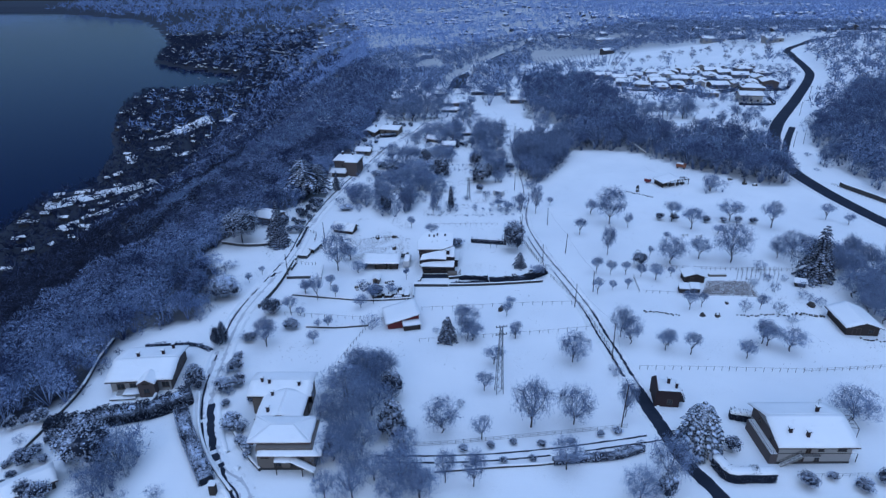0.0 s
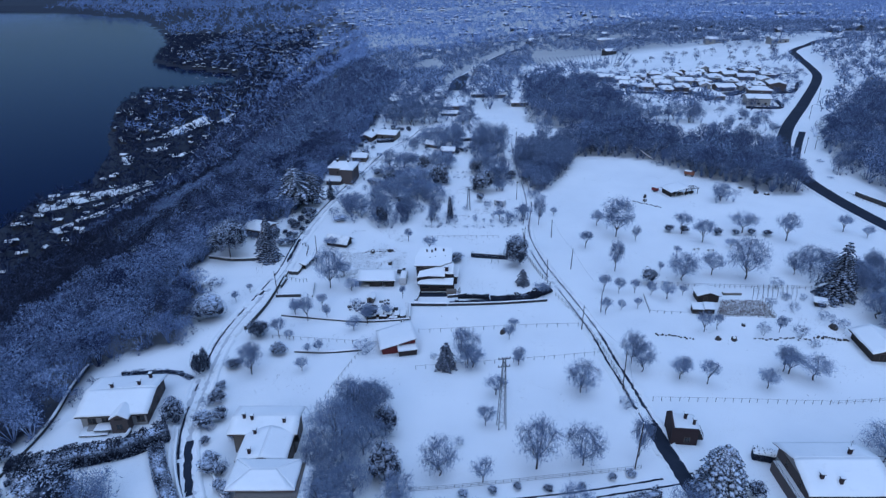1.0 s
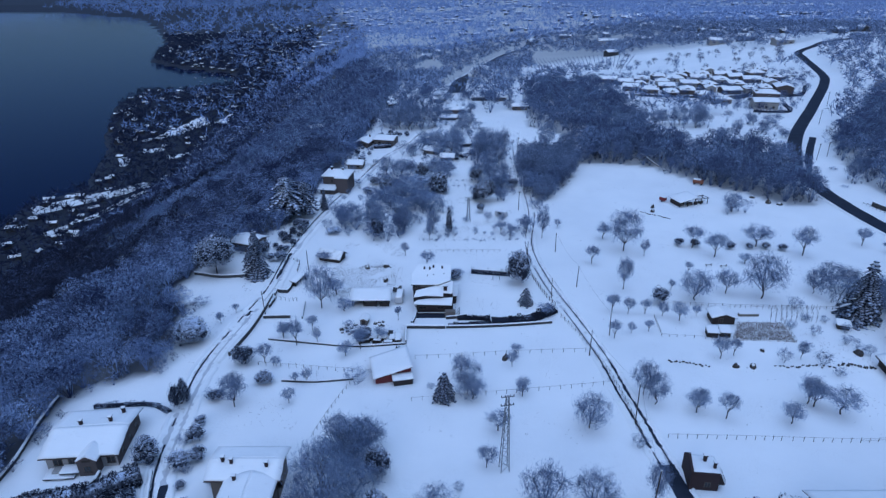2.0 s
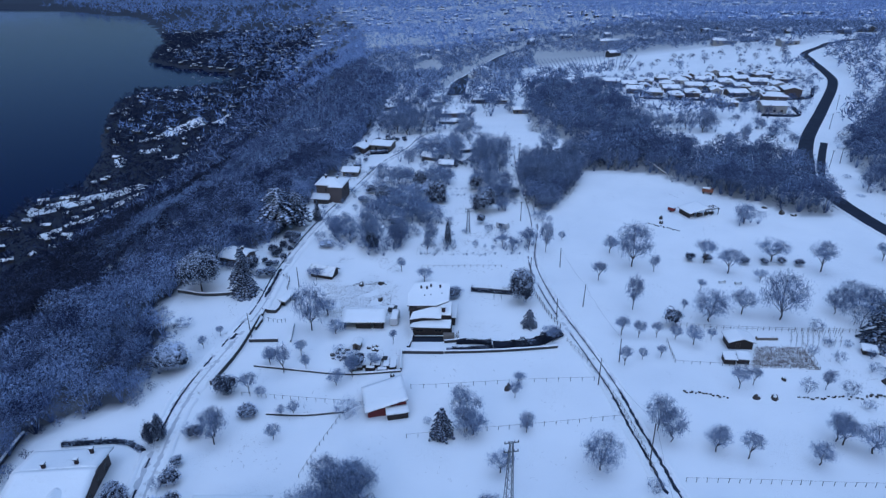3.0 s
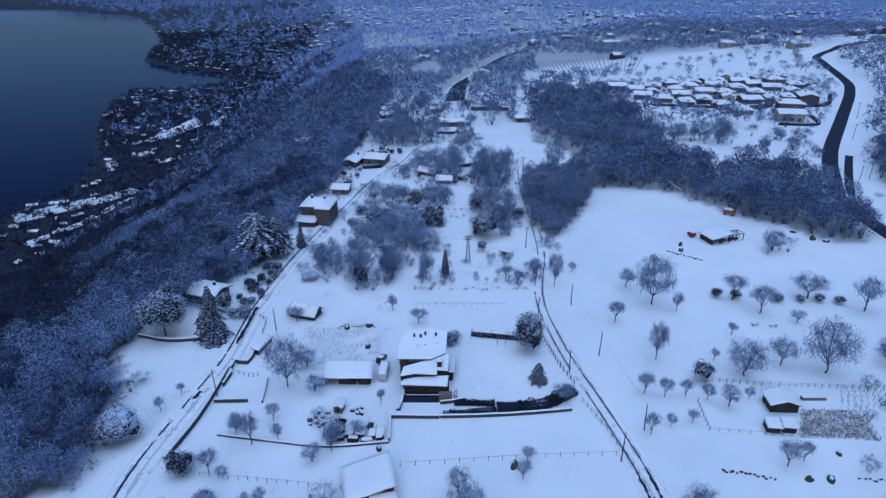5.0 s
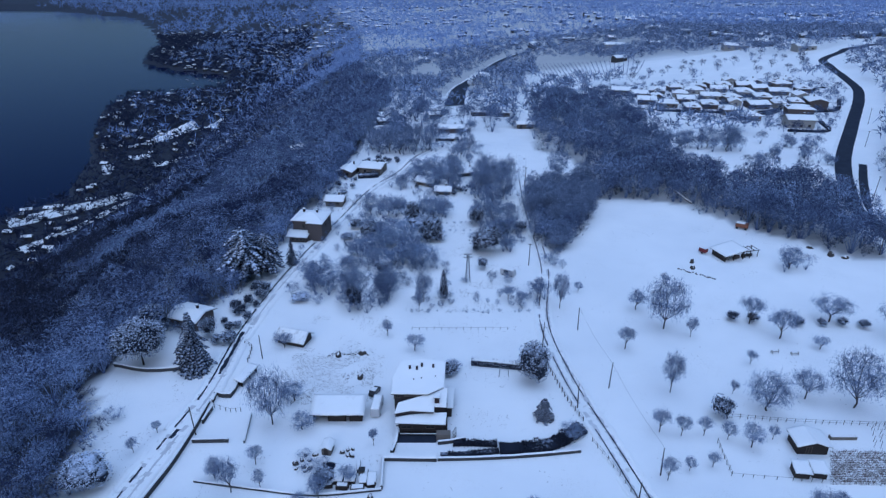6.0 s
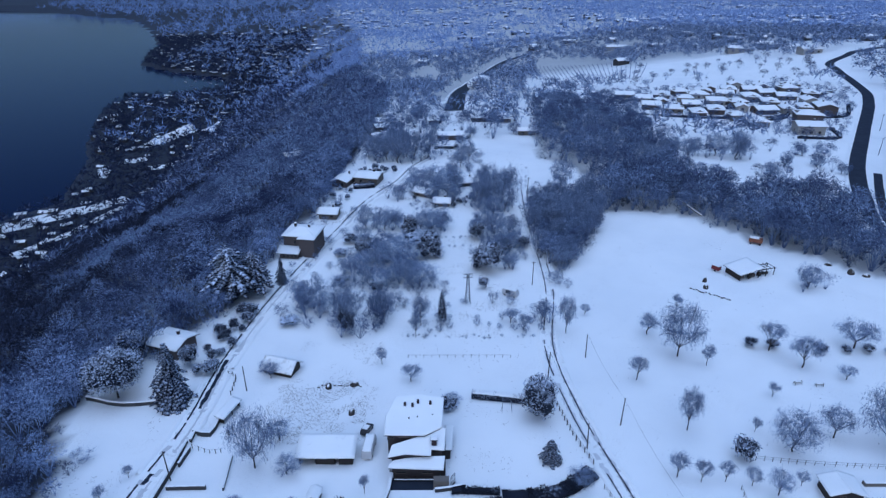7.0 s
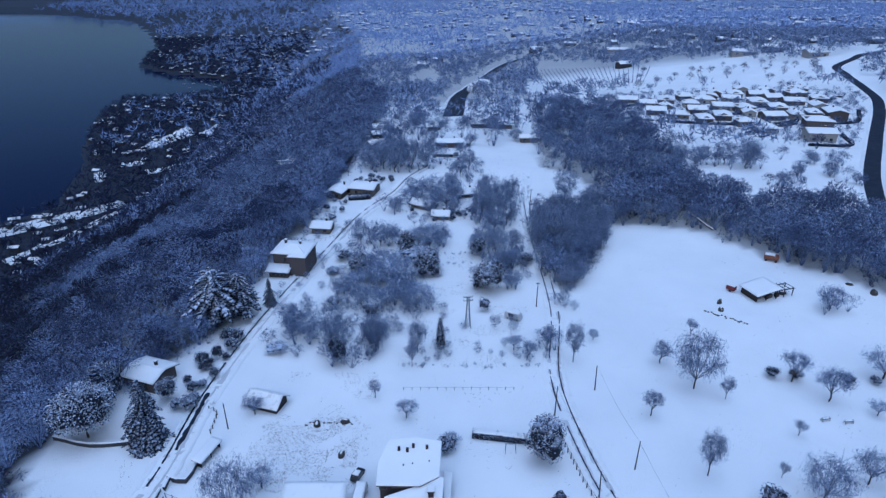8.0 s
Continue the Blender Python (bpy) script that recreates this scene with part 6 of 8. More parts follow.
# ---- small things in the fields and gardens ----
low_wall("garden_wall", [(-88.4, 96.5), (-87.0, 106.0), (-85.9, 121.0), (-87.6, 134.0), (-88.0, 143.0)], 0.8, 0.5, "long low wall along the slope's edge", M_STONE)
low_wall("garden_wall", [(-79.0, 206.0), (-70.0, 203.6), (-61.7, 204.4)], 1.0, 0.5, "dark retaining wall under the pine", M_STONE)
h = thing_at("shed", -79.4, 90.8, 38, "low roof by the slope, deep in snow", "shed")
gable_walls(h, 8.0, 4.6, 2.2, 0.9, M_STONE)
gable_roof(h, 8.0, 4.6, 2.2, 0.9, over=0.6, seed=81)


def log_line(name, a, b, n, label, rad=0.16, seed=1):
    """Loose dark stones or logs lying in a line, snow between them."""
    rng = random.Random(seed)
    a, b = Vector((*a, 0)), Vector((*b, 0))
    t = tagged(new(name), label, "logs")
    z0 = float(height(a.x, a.y))
    t.matrix_basis = Matrix.Translation((a.x, a.y, z0))
    d = (b - a).normalized()
    for k in range(n):
        q = a.lerp(b, (k + rng.uniform(0, 0.6)) / n) - a
        ln = (b - a).length / n * rng.uniform(0.4, 0.9)
        g = float(height(a.x + q.x, a.y + q.y)) - z0
        w = Vector((d.x + rng.uniform(-0.4, 0.4), d.y + rng.uniform(-0.4, 0.4), 0)).normalized()
        off = Vector((-d.y, d.x, 0)) * rng.uniform(-0.5, 0.5)
        p0, p1 = q + off, q + off + w * ln
        new("log", mesh_of("log", tubes([(p0.x, p0.y, g + rad * 0.8)], [(p1.x, p1.y, g + rad * 0.8)], rad * rng.uniform(0.7, 1.3), rad * rng.uniform(0.6, 1.1), 6), M_TRUNK)).parent = t
    return t


log_line("log_row", (79.0, 259.0), (88.5, 251.4), 16, "line of dark logs lying in the snow", 0.2, 1)
log_line("timber_pile", (57.0, 157.4), (67.0, 155.2), 14, "loose boards half buried in snow", 0.2, 2)
log_line("timber_pile", (83.0, 155.3), (98.0, 154.9), 16, "loose boards half buried in snow", 0.18, 3)
log_line("timber_pile", (99.0, 156.0), (108.0, 154.6), 14, "stacked timber and scrap by the barn", 0.3, 4)
log_line("timber_pile", (111.0, 143.4), (120.0, 141.0), 12, "scattered boards beside the barn", 0.2, 5)
log_line("brush_line", (-27.0, 211.0), (-16.0, 211.2), 14, "scrubby brush line with snow on it", 0.14, 6)


def heap(x, y, w, tall, label, mat=None):
    """A low dark heap capped with snow."""
    rng = random.Random(int(x * 11 + y))
    t = thing_at("brush_heap", x, y, rng.uniform(0, 180), label, "heap")
    for nm, s, z, m in (("brush", 1.0, 0.0, mat or M_TRUNK), ("snow_cap", 0.72, 0.24, M_SNOW)):
        bm = bmesh.new()
        bmesh.ops.create_icosphere(bm, subdivisions=2, radius=1)
        for v in bm.verts:
            j = 1 + rng.uniform(-0.16, 0.16)
            v.co = (v.co.x * w / 2 * s * j, v.co.y * w / 2 * 0.7 * s * j, max(-0.2, v.co.z * tall * (1.0 if nm == "brush" else 0.85) * j + z))
        part(nm, bm, m, t)
    return t


# some of these heaps stand in for stones and animal-like shapes
for x, y, w, tall in ((-24.0, 210.6, 2.2, 1.2), (-17.9, 211.3, 2.0, 1.1), (-17.2, 201.0, 2.0, 1.2), (73.5, 155.2, 1.8, 1.2), (77.8, 155.2, 2.2, 1.0), (83.2, 162.0, 1.3, 0.9), (16.5, 158.8, 2.2, 1.4), (130.8, 275.6, 2.4, 0.8), (134.8, 269.8, 3.0, 1.4), (138.7, 267.7, 2.8, 1.0),
                      (84.0, 259.4, 2.2, 1.1), (-11.0, 163.6, 1.6, 1.0), (107.2, 160.6, 2.6, 1.4), (-39.0, 220.6, 1.2, 1.0), (-38.6, 218.9, 1.2, 0.9), (85.3, 263.6, 1.6, 1.6)):
    heap(x, y, w, tall, "dark heap under a cap of snow")
for k, (x, y) in enumerate(((-26.6, 171.0), (-25.2, 171.6), (-23.8, 171.2), (-25.8, 173.2), (-24.3, 173.4), (-23.4, 175.0), (-25.4, 174.8), (-18.0, 175.6), (-16.8, 175.0), (-16.0, 176.6), (-15.9, 174.6), (-26.9, 172.4), (-24.6, 170.4), (-17.0, 176.4))):
    heap(x, y, 0.9 + 0.25 * (k % 3), 0.5 + 0.12 * (k % 4), "small clump of dark garden debris capped with snow")


def trestle(x, y, turn):
    t = thing_at("garden_bench", x, y, turn, "bare wooden garden bench standing in the snow", "bench", group="garden benches")
    part("seat", box(-1.1, 1.1, -0.25, 0.25, 0.55, 0.65), M_GREYWOOD, t)
    for s in (-0.9, 0.9):
        for q in (-0.4, 0.4):
            new("leg", mesh_of("leg", tubes([(s, q, -0.1)], [(s, q * 0.2, 0.9)], 0.06, 0.06, 5), M_GREYWOOD)).parent = t
    part("snow_cover", box(-1.05, 1.05, -0.22, 0.22, 0.65, 0.75, 0.03), M_SNOW, t)


trestle(88.3, 212.0, 12)
trestle(93.0, 211.2, 5)
t = thing_at("swing_frame", 17.5, 201.8, 0, "thin metal swing frame on the lawn", "swing")
for s in (-1.1, 1.1):
    new("leg", mesh_of("leg", tubes([(s, -0.6, -0.1), (s, 0.6, -0.1)], [(s * 0.9, 0, 2.2), (s * 0.9, 0, 2.2)], 0.05, 0.05, 5), M_METAL)).parent = t
part("bar", box(-1.1, 1.1, -0.05, 0.05, 2.15, 2.25), M_METAL, t)
t = tagged(new("fallen_tree"), "bare fallen trunk lying under a line of snow", "log")
t.matrix_basis = Matrix.Translation((105.3, 319.4, float(height(105.3, 319.4))))
new("trunk", mesh_of("trunk", polytube([(0, 0, 0.2), (-2.5, 1.4, 1.6), (-5.5, 3.0, 3.6), (-8.5, 5.0, 5.2)], 0.28, 7), M_TRUNK)).parent = t
new("snow_line", mesh_of("snow_line", polytube([(0, 0, 0.45), (-2.5, 1.4, 1.86), (-5.5, 3.0, 3.88), (-8.5, 5.0, 5.45)], 0.26, 7), M_SNOW)).parent = t
for a, b in (((-2.5, 1.4, 1.6), (-1.6, 3.4, 3.4)), ((-5.5, 3.0, 3.6), (-7.6, 2.4, 5.4)), ((-5.5, 3.0, 3.6), (-4.6, 4.6, 5.6))):
    new("limb", mesh_of("limb", tubes([a], [b], 0.14, 0.05, 5), M_TRUNK)).parent = t
car(23.6, 255.2, -30, M_CARPALE, "small pale camper parked under the trees", 4.8, 2.0, 2.2, True)
h = thing_at("shed", 110.4, 173.4, -20, "tiny shed beside the conifer, snow on top", "shed")
part("wall", box(-1.4, 1.4, -1.1, 1.1, -0.4, 1.5), M_DARKWOOD, h)
flat_roof(h, [(-1.8, -1.5, 1.5), (1.8, -1.5, 1.5), (1.8, 1.5, 1.9), (-1.8, 1.5, 1.9)], 0.1, 0.22, seed=82)

# the cluttered yard below the villa
yr = random.Random(12)
for x, y, w, d, tall, t in ((-19.9, 166.4, 2.6, 1.1, 0.9, 8), (-16.6, 166.0, 2.2, 1.0, 1.1, -4), (-13.7, 165.8, 2.4, 1.2, 0.8, 3), (-11.2, 166.4, 1.6, 1.0, 1.0, 12), (-16.0, 169.6, 1.8, 0.9, 0.7, 60), (-12.6, 169.2, 2.4, 0.9, 0.7, 84), (-21.6, 169.2, 1.4, 1.0, 1.2, 25), (-14.2, 171.6, 2.8, 0.8, 0.6, 96)):
    h = thing_at("timber_stack", x, y, t, "dark stack of boards under a cover of snow", "timber", group="timber in the yard")
    for k in range(4):
        a = -d / 2 + d * k / 4
        part("board", box(-w / 2 + yr.uniform(-0.15, 0.15), w / 2 + yr.uniform(-0.15, 0.15), a + 0.02, a + d / 4 - 0.02, -0.2, tall * yr.uniform(0.8, 1.0)), M_DARKWOOD, h)
    part("snow_cover", box(-w / 2 + 0.1, w / 2 - 0.1, -d / 2 + 0.06, d / 2 - 0.06, tall * 0.98, tall + 0.14, 0.05), M_SNOW, h)
# the dug vegetable patch with its dry stalks
patch = bmesh.new()
slab([(77.5, 167.0, 0.12), (94.0, 166.2, 0.12), (94.8, 175.6, 0.12), (82.6, 176.0, 0.12)], 0.3, patch)
bed = tagged(new("vegetable_patch"), "dug dark vegetable patch with dry stalks", "garden bed")
z = float(height(86, 171))
bed.matrix_basis = Matrix.Translation((0, 0, z))
part("soil", patch, snow_material("thin_snow_on_soil", 0.62, 0.3), bed)
rng = np.random.default_rng(77)
n = 3400
px, py = rng.uniform(77.8, 94.6, n), rng.uniform(166.4, 175.8, n)
ok = inside(px, py, [(77.6, 167.1), (93.9, 166.3), (94.7, 175.5), (82.7, 175.9)])
py = np.round(py[ok] * 1.6) / 1.6 + rng.normal(size=ok.sum()) * 0.06
st = np.stack([px[ok], py, np.full(ok.sum(), 0.1)], 1)
v, f = spikes(st, rng.normal(size=(len(st), 3)) * 0.45 + [0, 0, 1], rng.uniform(0.4, 1.0, len(st)), 0.035)
tagged(new("dry_growth", mesh_of("dry_growth", (v, f), M_STALK)), kind="stuff").parent = bed
# tufts of dead grass that stand out of the snow
def tufts(x0, x1, y0, y1, n, seed, keep):
    rng = np.random.default_rng(seed)
    x, y = rng.uniform(x0, x1, n), rng.uniform(y0, y1, n)
    ok = wavy(x, y, 4.0, seed) > keep
    x, y = np.repeat(x[ok], 4), np.repeat(y[ok], 4)
    p = np.stack([x + rng.normal(size=len(x)) * 0.12, y + rng.normal(size=len(x)) * 0.12, height(x, y)], 1)
    return spikes(p, rng.normal(size=(len(x), 3)) * 0.5 + [0, 0, 1], rng.uniform(0.15, 0.45, len(x)), 0.018)


tagged(new("dead_grass", mesh_of("dead_grass", merged([tufts(-34, -12, 192, 230, 1500, 3, 0.1), tufts(-37, -14, 191, 213, 2600, 12, -0.15), tufts(-12, 28, 246, 262, 1200, 13, 0.0), tufts(-20, 20, 268, 300, 1200, 14, 0.0), tufts(-8, 26, 232, 246, 900, 4, 0.0), tufts(95, 125, 130, 185, 1200, 5, 0.15), tufts(-80, -58, 150, 200, 700, 6, 0.25), tufts(8, 30, 176, 232, 500, 7, 0.2),
                                                       tufts(-5, 45, 128, 235, 900, 8, 0.3), tufts(45, 130, 130, 300, 1600, 9, 0.35), tufts(-45, -10, 130, 175, 700, 10, 0.2), tufts(5, 40, 300, 420, 900, 11, 0.1)]), M_DRYGRASS)), "tufts of dead grass poking through snow", "grass", kind="stuff")


# ---- plants: the place ----
rnd = random.Random(7)
B = "leafless fruit tree with frosted twigs standing in snow"
ORCHARD = [bare_tree("tree", 40 + k, 7, 3.2, B, 0.26, (0.62, 0.66, 0.58, 0.64)[k], (0.36, 0.32, 0.40, 0.34)[k], 0.4, 7, 8, (330, 280, 360, 300)[k], (2300, 2000, 2500, 2100)[k], thick=0.020, twig=0.0040, lumpy=(0.1, 0.25, 0.05, 0.2)[k]) for k in range(4)]
TALL = [bare_tree("tree", 60 + k, 12, 4.2, "tall leafless tree with frosted branches in deep snow", 0.24, 0.58, 0.42, 0.1, 10, 8, 420, 2900, thick=0.015, twig=0.0030, lumpy=0.12) for k in range(3)]
ROUND = [bare_tree("tree", 80 + k, 10, 5, "wide leafless tree with a dense frosted crown", 0.2, 0.56, 0.44, 0.15, 11, 9, 560, 3400, thick=0.016, twig=0.0035, lumpy=0.08) for k in range(3)]
SHRUB = [bare_tree("shrub", 100 + k, 4, 2.4, "leafless shrub, twigs whitened by frost", 0.2, 0.5, 0.48, 0.1, 9, 4, 170, 760, 5, 0.016, 0.0064) for k in range(3)]
LIGHT = [bare_tree("tree", 120 + k, 12, 4.5, "leafless woodland tree covered in hoar frost", 0.18, 0.53, 0.47, 0.0, 10, 7, 330, 2700, thick=0.013, twig=0.0034, mat=M_FROST, lumpy=0.08) for k in range(4)]
FIR = [fir_tree("conifer", 140 + k, 14, 4.2, "dark conifer with snow lying on drooping boughs", 20, 14, 0.4) for k in range(2)]
FIRLOW = [fir_tree("conifer", 146, 5.6, 2.9, "low broad conifer, snow lying on its boughs", 9, 13, 0.4, 0.5, 0.04)]
CYPRESS = [leafy("cypress", 150, 9, 1.3, "narrow dark conifer dusted with snow", 14, 3000, 0.16, category="conifer", cone=True)]
CEDAR = [fir_tree("cedar", 160, 10.5, 6.4, "broad conifer weighed down by heavy snow", 15, 19, 0.55, 0.40, 0.03, M_CEDAR)]
PINE = [leafy("pine_tree", 170, 12, 6.5, "umbrella pine with a wide snow-capped crown", 30, 17000, 0.23, 0.16, 0.5, M_PINE, "pine", 0.1)]
TALL_CEDAR = [fir_tree("cedar", 165, 17, 7.4, "tall spreading cedar, snow lying on its level boughs", 13, 15, 0.12, 0.38, 0.24, M_LEDGE)]
EVER = [leafy("evergreen_shrub", 180 + k, 4, 2.3, "dark evergreen shrub with a cap of snow", 9, 1400, 0.17) for k in range(3)]
EVERBIG = [leafy("evergreen_tree", 190 + k, 10, 4, "large dark evergreen with snow on its crown", 16, 4800, 0.2, category="tree", cone=k == 0) for k in range(2)]

DOME = [leafy("evergreen_tree", 195, 10.6, 3.9, "dense rounded evergreen, dark below and snowy above", 26, 9000, 0.19, category="tree", tight=0.82)]
ORCHARD_EAST = [(58.4, 233.5, 7.1, 6.6), (49.9, 213.2, 7.5, 5.8), (69.1, 219.3, 7.3, 3.4), (49.1, 181.8, 6.7, 5.1), (53.4, 180.6, 6.2, 3.9), (58.2, 180.7, 5.5, 3.7), (62.9, 179.6, 5.3, 3.6), (66.9, 177.3, 6.3, 6.1),
                (72.4, 179.6, 4.2, 2.8), (46.4, 167.9, 6.3, 3.9), (51.6, 170.5, 4.0, 2.6), (56.6, 171.6, 4.1, 3.2), (70.3, 194.9, 4.4, 2.4), (79.8, 207.0, 4.6, 3.2), (86.4, 193.3, 9.1, 7.5), (100.9, 213.6, 4.2, 5.0),
                (92.8, 218.7, 10.1, 8.6), (87.9, 226.0, 9.8, 7.8), (110.6, 227.0, 9.3, 10.7), (123.3, 219.7, 11.8, 9.6)]
ORCHARD_NEAR = [(71.0, 158.7, 7.6, 4.9), (75.0, 160.2, 5.7, 3.7), (91.3, 158.4, 6.1, 3.2), (58.7, 139.6, 5.7, 4.3), (57.4, 137.8, 6.9, 5.9), (63.2, 135.8, 7.6, 5.8), (76.7, 134.1, 6.3, 5.7), (84.7, 139.9, 7.8, 7.4),
                (89.4, 137.4, 7.7, 8.8), (148.1, 227.3, 7.5, 6.6), (153.5, 221.6, 5.5, 4.3), (8.0, 105.0, 6.3, 5.3), (9.5, 121.4, 6.0, 4.8), (12.6, 132.4, 5.6, 6.5), (24.4, 96.0, 8.9, 6.8), (19.2, 144.1, 6.2, 3.9)]
GARDENS = [(-44.0, 157.2, 6.6, 4.6), (-47.2, 142.3, 8.5, 6.3), (-34.6, 141.7, 4.7, 3.7), (-32.4, 166.1, 5.1, 3.3), (-27.6, 182.7, 4.5, 6.5), (-34.9, 172.3, 5.2, 4.1), (-24.1, 160.1, 5.0, 4.7), (-15.8, 167.7, 4.3, 4.6), (-31.8, 149.1, 4.8, 3.1),
           (5.1, 152.2, 6.5, 5.4), (7.6, 143.2, 7.0, 6.6), (19.3, 160.3, 4.2, 3.7), (19.2, 144.6, 3.2, 3.4), (29.9, 179.1, 4.5, 6.4), (5.5, 204.4, 2.5, 4.5), (-11.8, 177.7, 5.3, 2.6), (-42.0, 169.1, 5.2, 4.8), (-31.3, 192.3, 5.6, 6.8), (-40.8, 155.8, 3.3, 2.9),
           (-34.6, 149.1, 3.2, 2.6), (-37.7, 165.0, 9.4, 5.1), (-20.7, 163.3, 6.6, 5.0), (-46.5, 140.0, 8.9, 6.5), (-41.8, 168.3, 4.8, 3.4), (-61.0, 175.7, 4.4, 2.8), (-58.5, 181.7, 3.5, 2.6), (17.9, 155.5, 5.5, 3.2), (-12.1, 219.8, 5.6, 3.9),
           (-4.5, 212.6, 5.4, 5.5), (-38.6, 214.2, 4.6, 5.6), (-40.5, 217.4, 3.6, 3.8), (22.1, 239.5, 5.2, 5.9), (25.3, 235.5, 5.9, 4.3), (-26.8, 115.4, 4.7, 2.6), (43.7, 243.8, 3.9, 3.0), (70.4, 246.0, 6.2, 3.6)]
ROUND_TREES = [(63.1, 223.1, 17.0, 12.2), (75.6, 189.1, 10.6, 11.2), (95.8, 190.2, 16.5, 13.4), (47.3, 144.1, 10.4, 6.6), (48.9, 140.7, 9.6, 6.6), (32.6, 133.1, 9.5, 9.0), (28.4, 109.6, 10.9, 9.2), (-0.6, 106.7, 10.0, 8.4),
               (6.3, 144.5, 11.0, 7.6), (43.7, 92.7, 11.9, 9.4), (37.0, 88.4, 7.7, 8.5), (90.1, 111.0, 8.4, 11.5), (-34.4, 184.3, 15.6, 10.5), (-18.5, 121.8, 12.4, 11.0), (-21.6, 110.7, 15.7, 13.0), (-16.1, 112.7, 10.2, 10.5), (-22.5, 117.5, 11.5, 9.5), (-14.5, 126.5, 8.5, 8.0), (-20.0, 105.5, 10.5, 9.5),
               (-16.7, 100.9, 10.2, 8.5), (-21.4, 100.9, 8.8, 8.0), (123.1, 156.3, 11.0, 10.7), (139.1, 184.0, 8.1, 7.4), (124.5, 162.0, 11.5, 9.9), (133.6, 169.3, 9.6, 9.0), (128.0, 156.0, 11.0, 8.0), (119.5, 196.5, 9.5, 9.5), (124.5, 195.5, 8.0, 8.0), (112.5, 193.0, 9.0, 7.0)]
TALL_TREES = [(55.9, 195.5, 12.7, 5.8), (83.8, 141.0, 8.5, 6.5), (136.2, 191.7, 10.4, 6.8), (18.9, 108.6, 13.7, 9.8), (40.2, 112.0, 11.5, 5.3), (5.7, 91.7, 10.1, 5.4), (0.2, 92.7, 9.2, 5.0), (-25.2, 106.0, 10.4, 5.8),
              (-17.4, 88.8, 8.4, 7.4), (-9.8, 87.6, 7.0, 7.4), (-4.6, 88.8, 8.7, 5.8), (-13.6, 93.1, 7.1, 6.5), (-21.4, 128.5, 8.2, 6.6), (-2.9, 238.4, 11.0, 5.9), (-4.1, 232.2, 10.0, 3.4), (36.5, 234.0, 13.2, 5.7)]
MIDDLE_WOOD = [(-13.3, 239.7, 13.6, 7.4), (-15.8, 242.4, 8.7, 5.6), (-25.5, 242.2, 15.3, 9.0), (-22.8, 236.6, 13.3, 7.7), (-31.9, 244.8, 10.4, 9.1), (-37.0, 247.4, 7.1, 6.6), (-11.3, 277.0, 10.8, 18.0), (-3.7, 261.6, 8.8, 14.0),
               (-8.0, 264.5, 8.6, 10.0), (-13.0, 263.1, 5.8, 10.0), (-20.3, 262.9, 7.7, 7.7), (-26.3, 269.8, 6.8, 7.4), (-20.3, 286.9, 6.1, 8.4), (-16.6, 277.1, 7.4, 10.7), (-22.0, 277.2, 5.0, 10.7), (-25.5, 307.7, 10.3, 9.1),
               (-18.2, 305.0, 9.6, 9.0), (-14.3, 307.6, 8.6, 8.1), (-1.1, 302.8, 10.7, 11.9), (2.9, 307.8, 8.6, 10.1), (-5.0, 305.0, 9.0, 9.0), (18.5, 305.8, 9.6, 10.8), (21.9, 298.1, 11.5, 10.7), (27.7, 302.7, 7.5, 7.9),
               (22.3, 285.1, 9.1, 9.2), (27.3, 289.3, 7.2, 7.5), (15.5, 300.0, 8.0, 8.0), (24.8, 273.4, 6.9, 7.0), (43.7, 308.3, 16.2, 14.2), (47.6, 302.6, 14.4, 11.9), (46.0, 289.0, 9.2, 11.2), (43.0, 294.5, 7.3, 7.6),
               (44.9, 277.9, 7.9, 10.7), (49.7, 293.3, 12.4, 11.5), (52.0, 315.0, 13.0, 11.0), (58.0, 305.0, 11.0, 11.0), (-64.7, 96.1, 11.0, 11.5), (-66.5, 88.8, 8.0, 8.4), (31.2, 241.3, 7.3, 4.5)]
RIDGE_WOOD = [(-18.7, 389.7, 17.5, 16.8), (-24.5, 394.6, 17.0, 15.4), (-30.0, 394.7, 15.3, 14.4), (-10.9, 394.7, 17.0, 16.1), (-4.0, 399.7, 15.5, 12.9), (-15.3, 401.7, 16.9, 15.6), (-26.5, 404.0, 15.5, 14.0), (-35.0, 402.0, 14.0, 12.0),
              (5.1, 341.4, 13.6, 14.2), (-0.8, 354.4, 11.3, 15.8), (-8.1, 358.1, 7.4, 10.2), (8.0, 349.0, 12.5, 11.0), (12.0, 382.2, 13.0, 7.9), (16.4, 393.6, 12.5, 8.2), (22.9, 331.8, 16.5, 12.3), (18.1, 326.1, 15.3, 10.9),
              (27.6, 334.7, 16.7, 12.4), (32.3, 350.1, 12.5, 9.6), (22.8, 347.6, 14.7, 11.8), (28.0, 324.1, 13.9, 10.9), (23.0, 318.0, 11.0, 9.5), (19.0, 338.0, 14.0, 10.5), (55.6, 353.4, 14.9, 13.4), (-15.4, 338.7, 7.2, 8.0)]
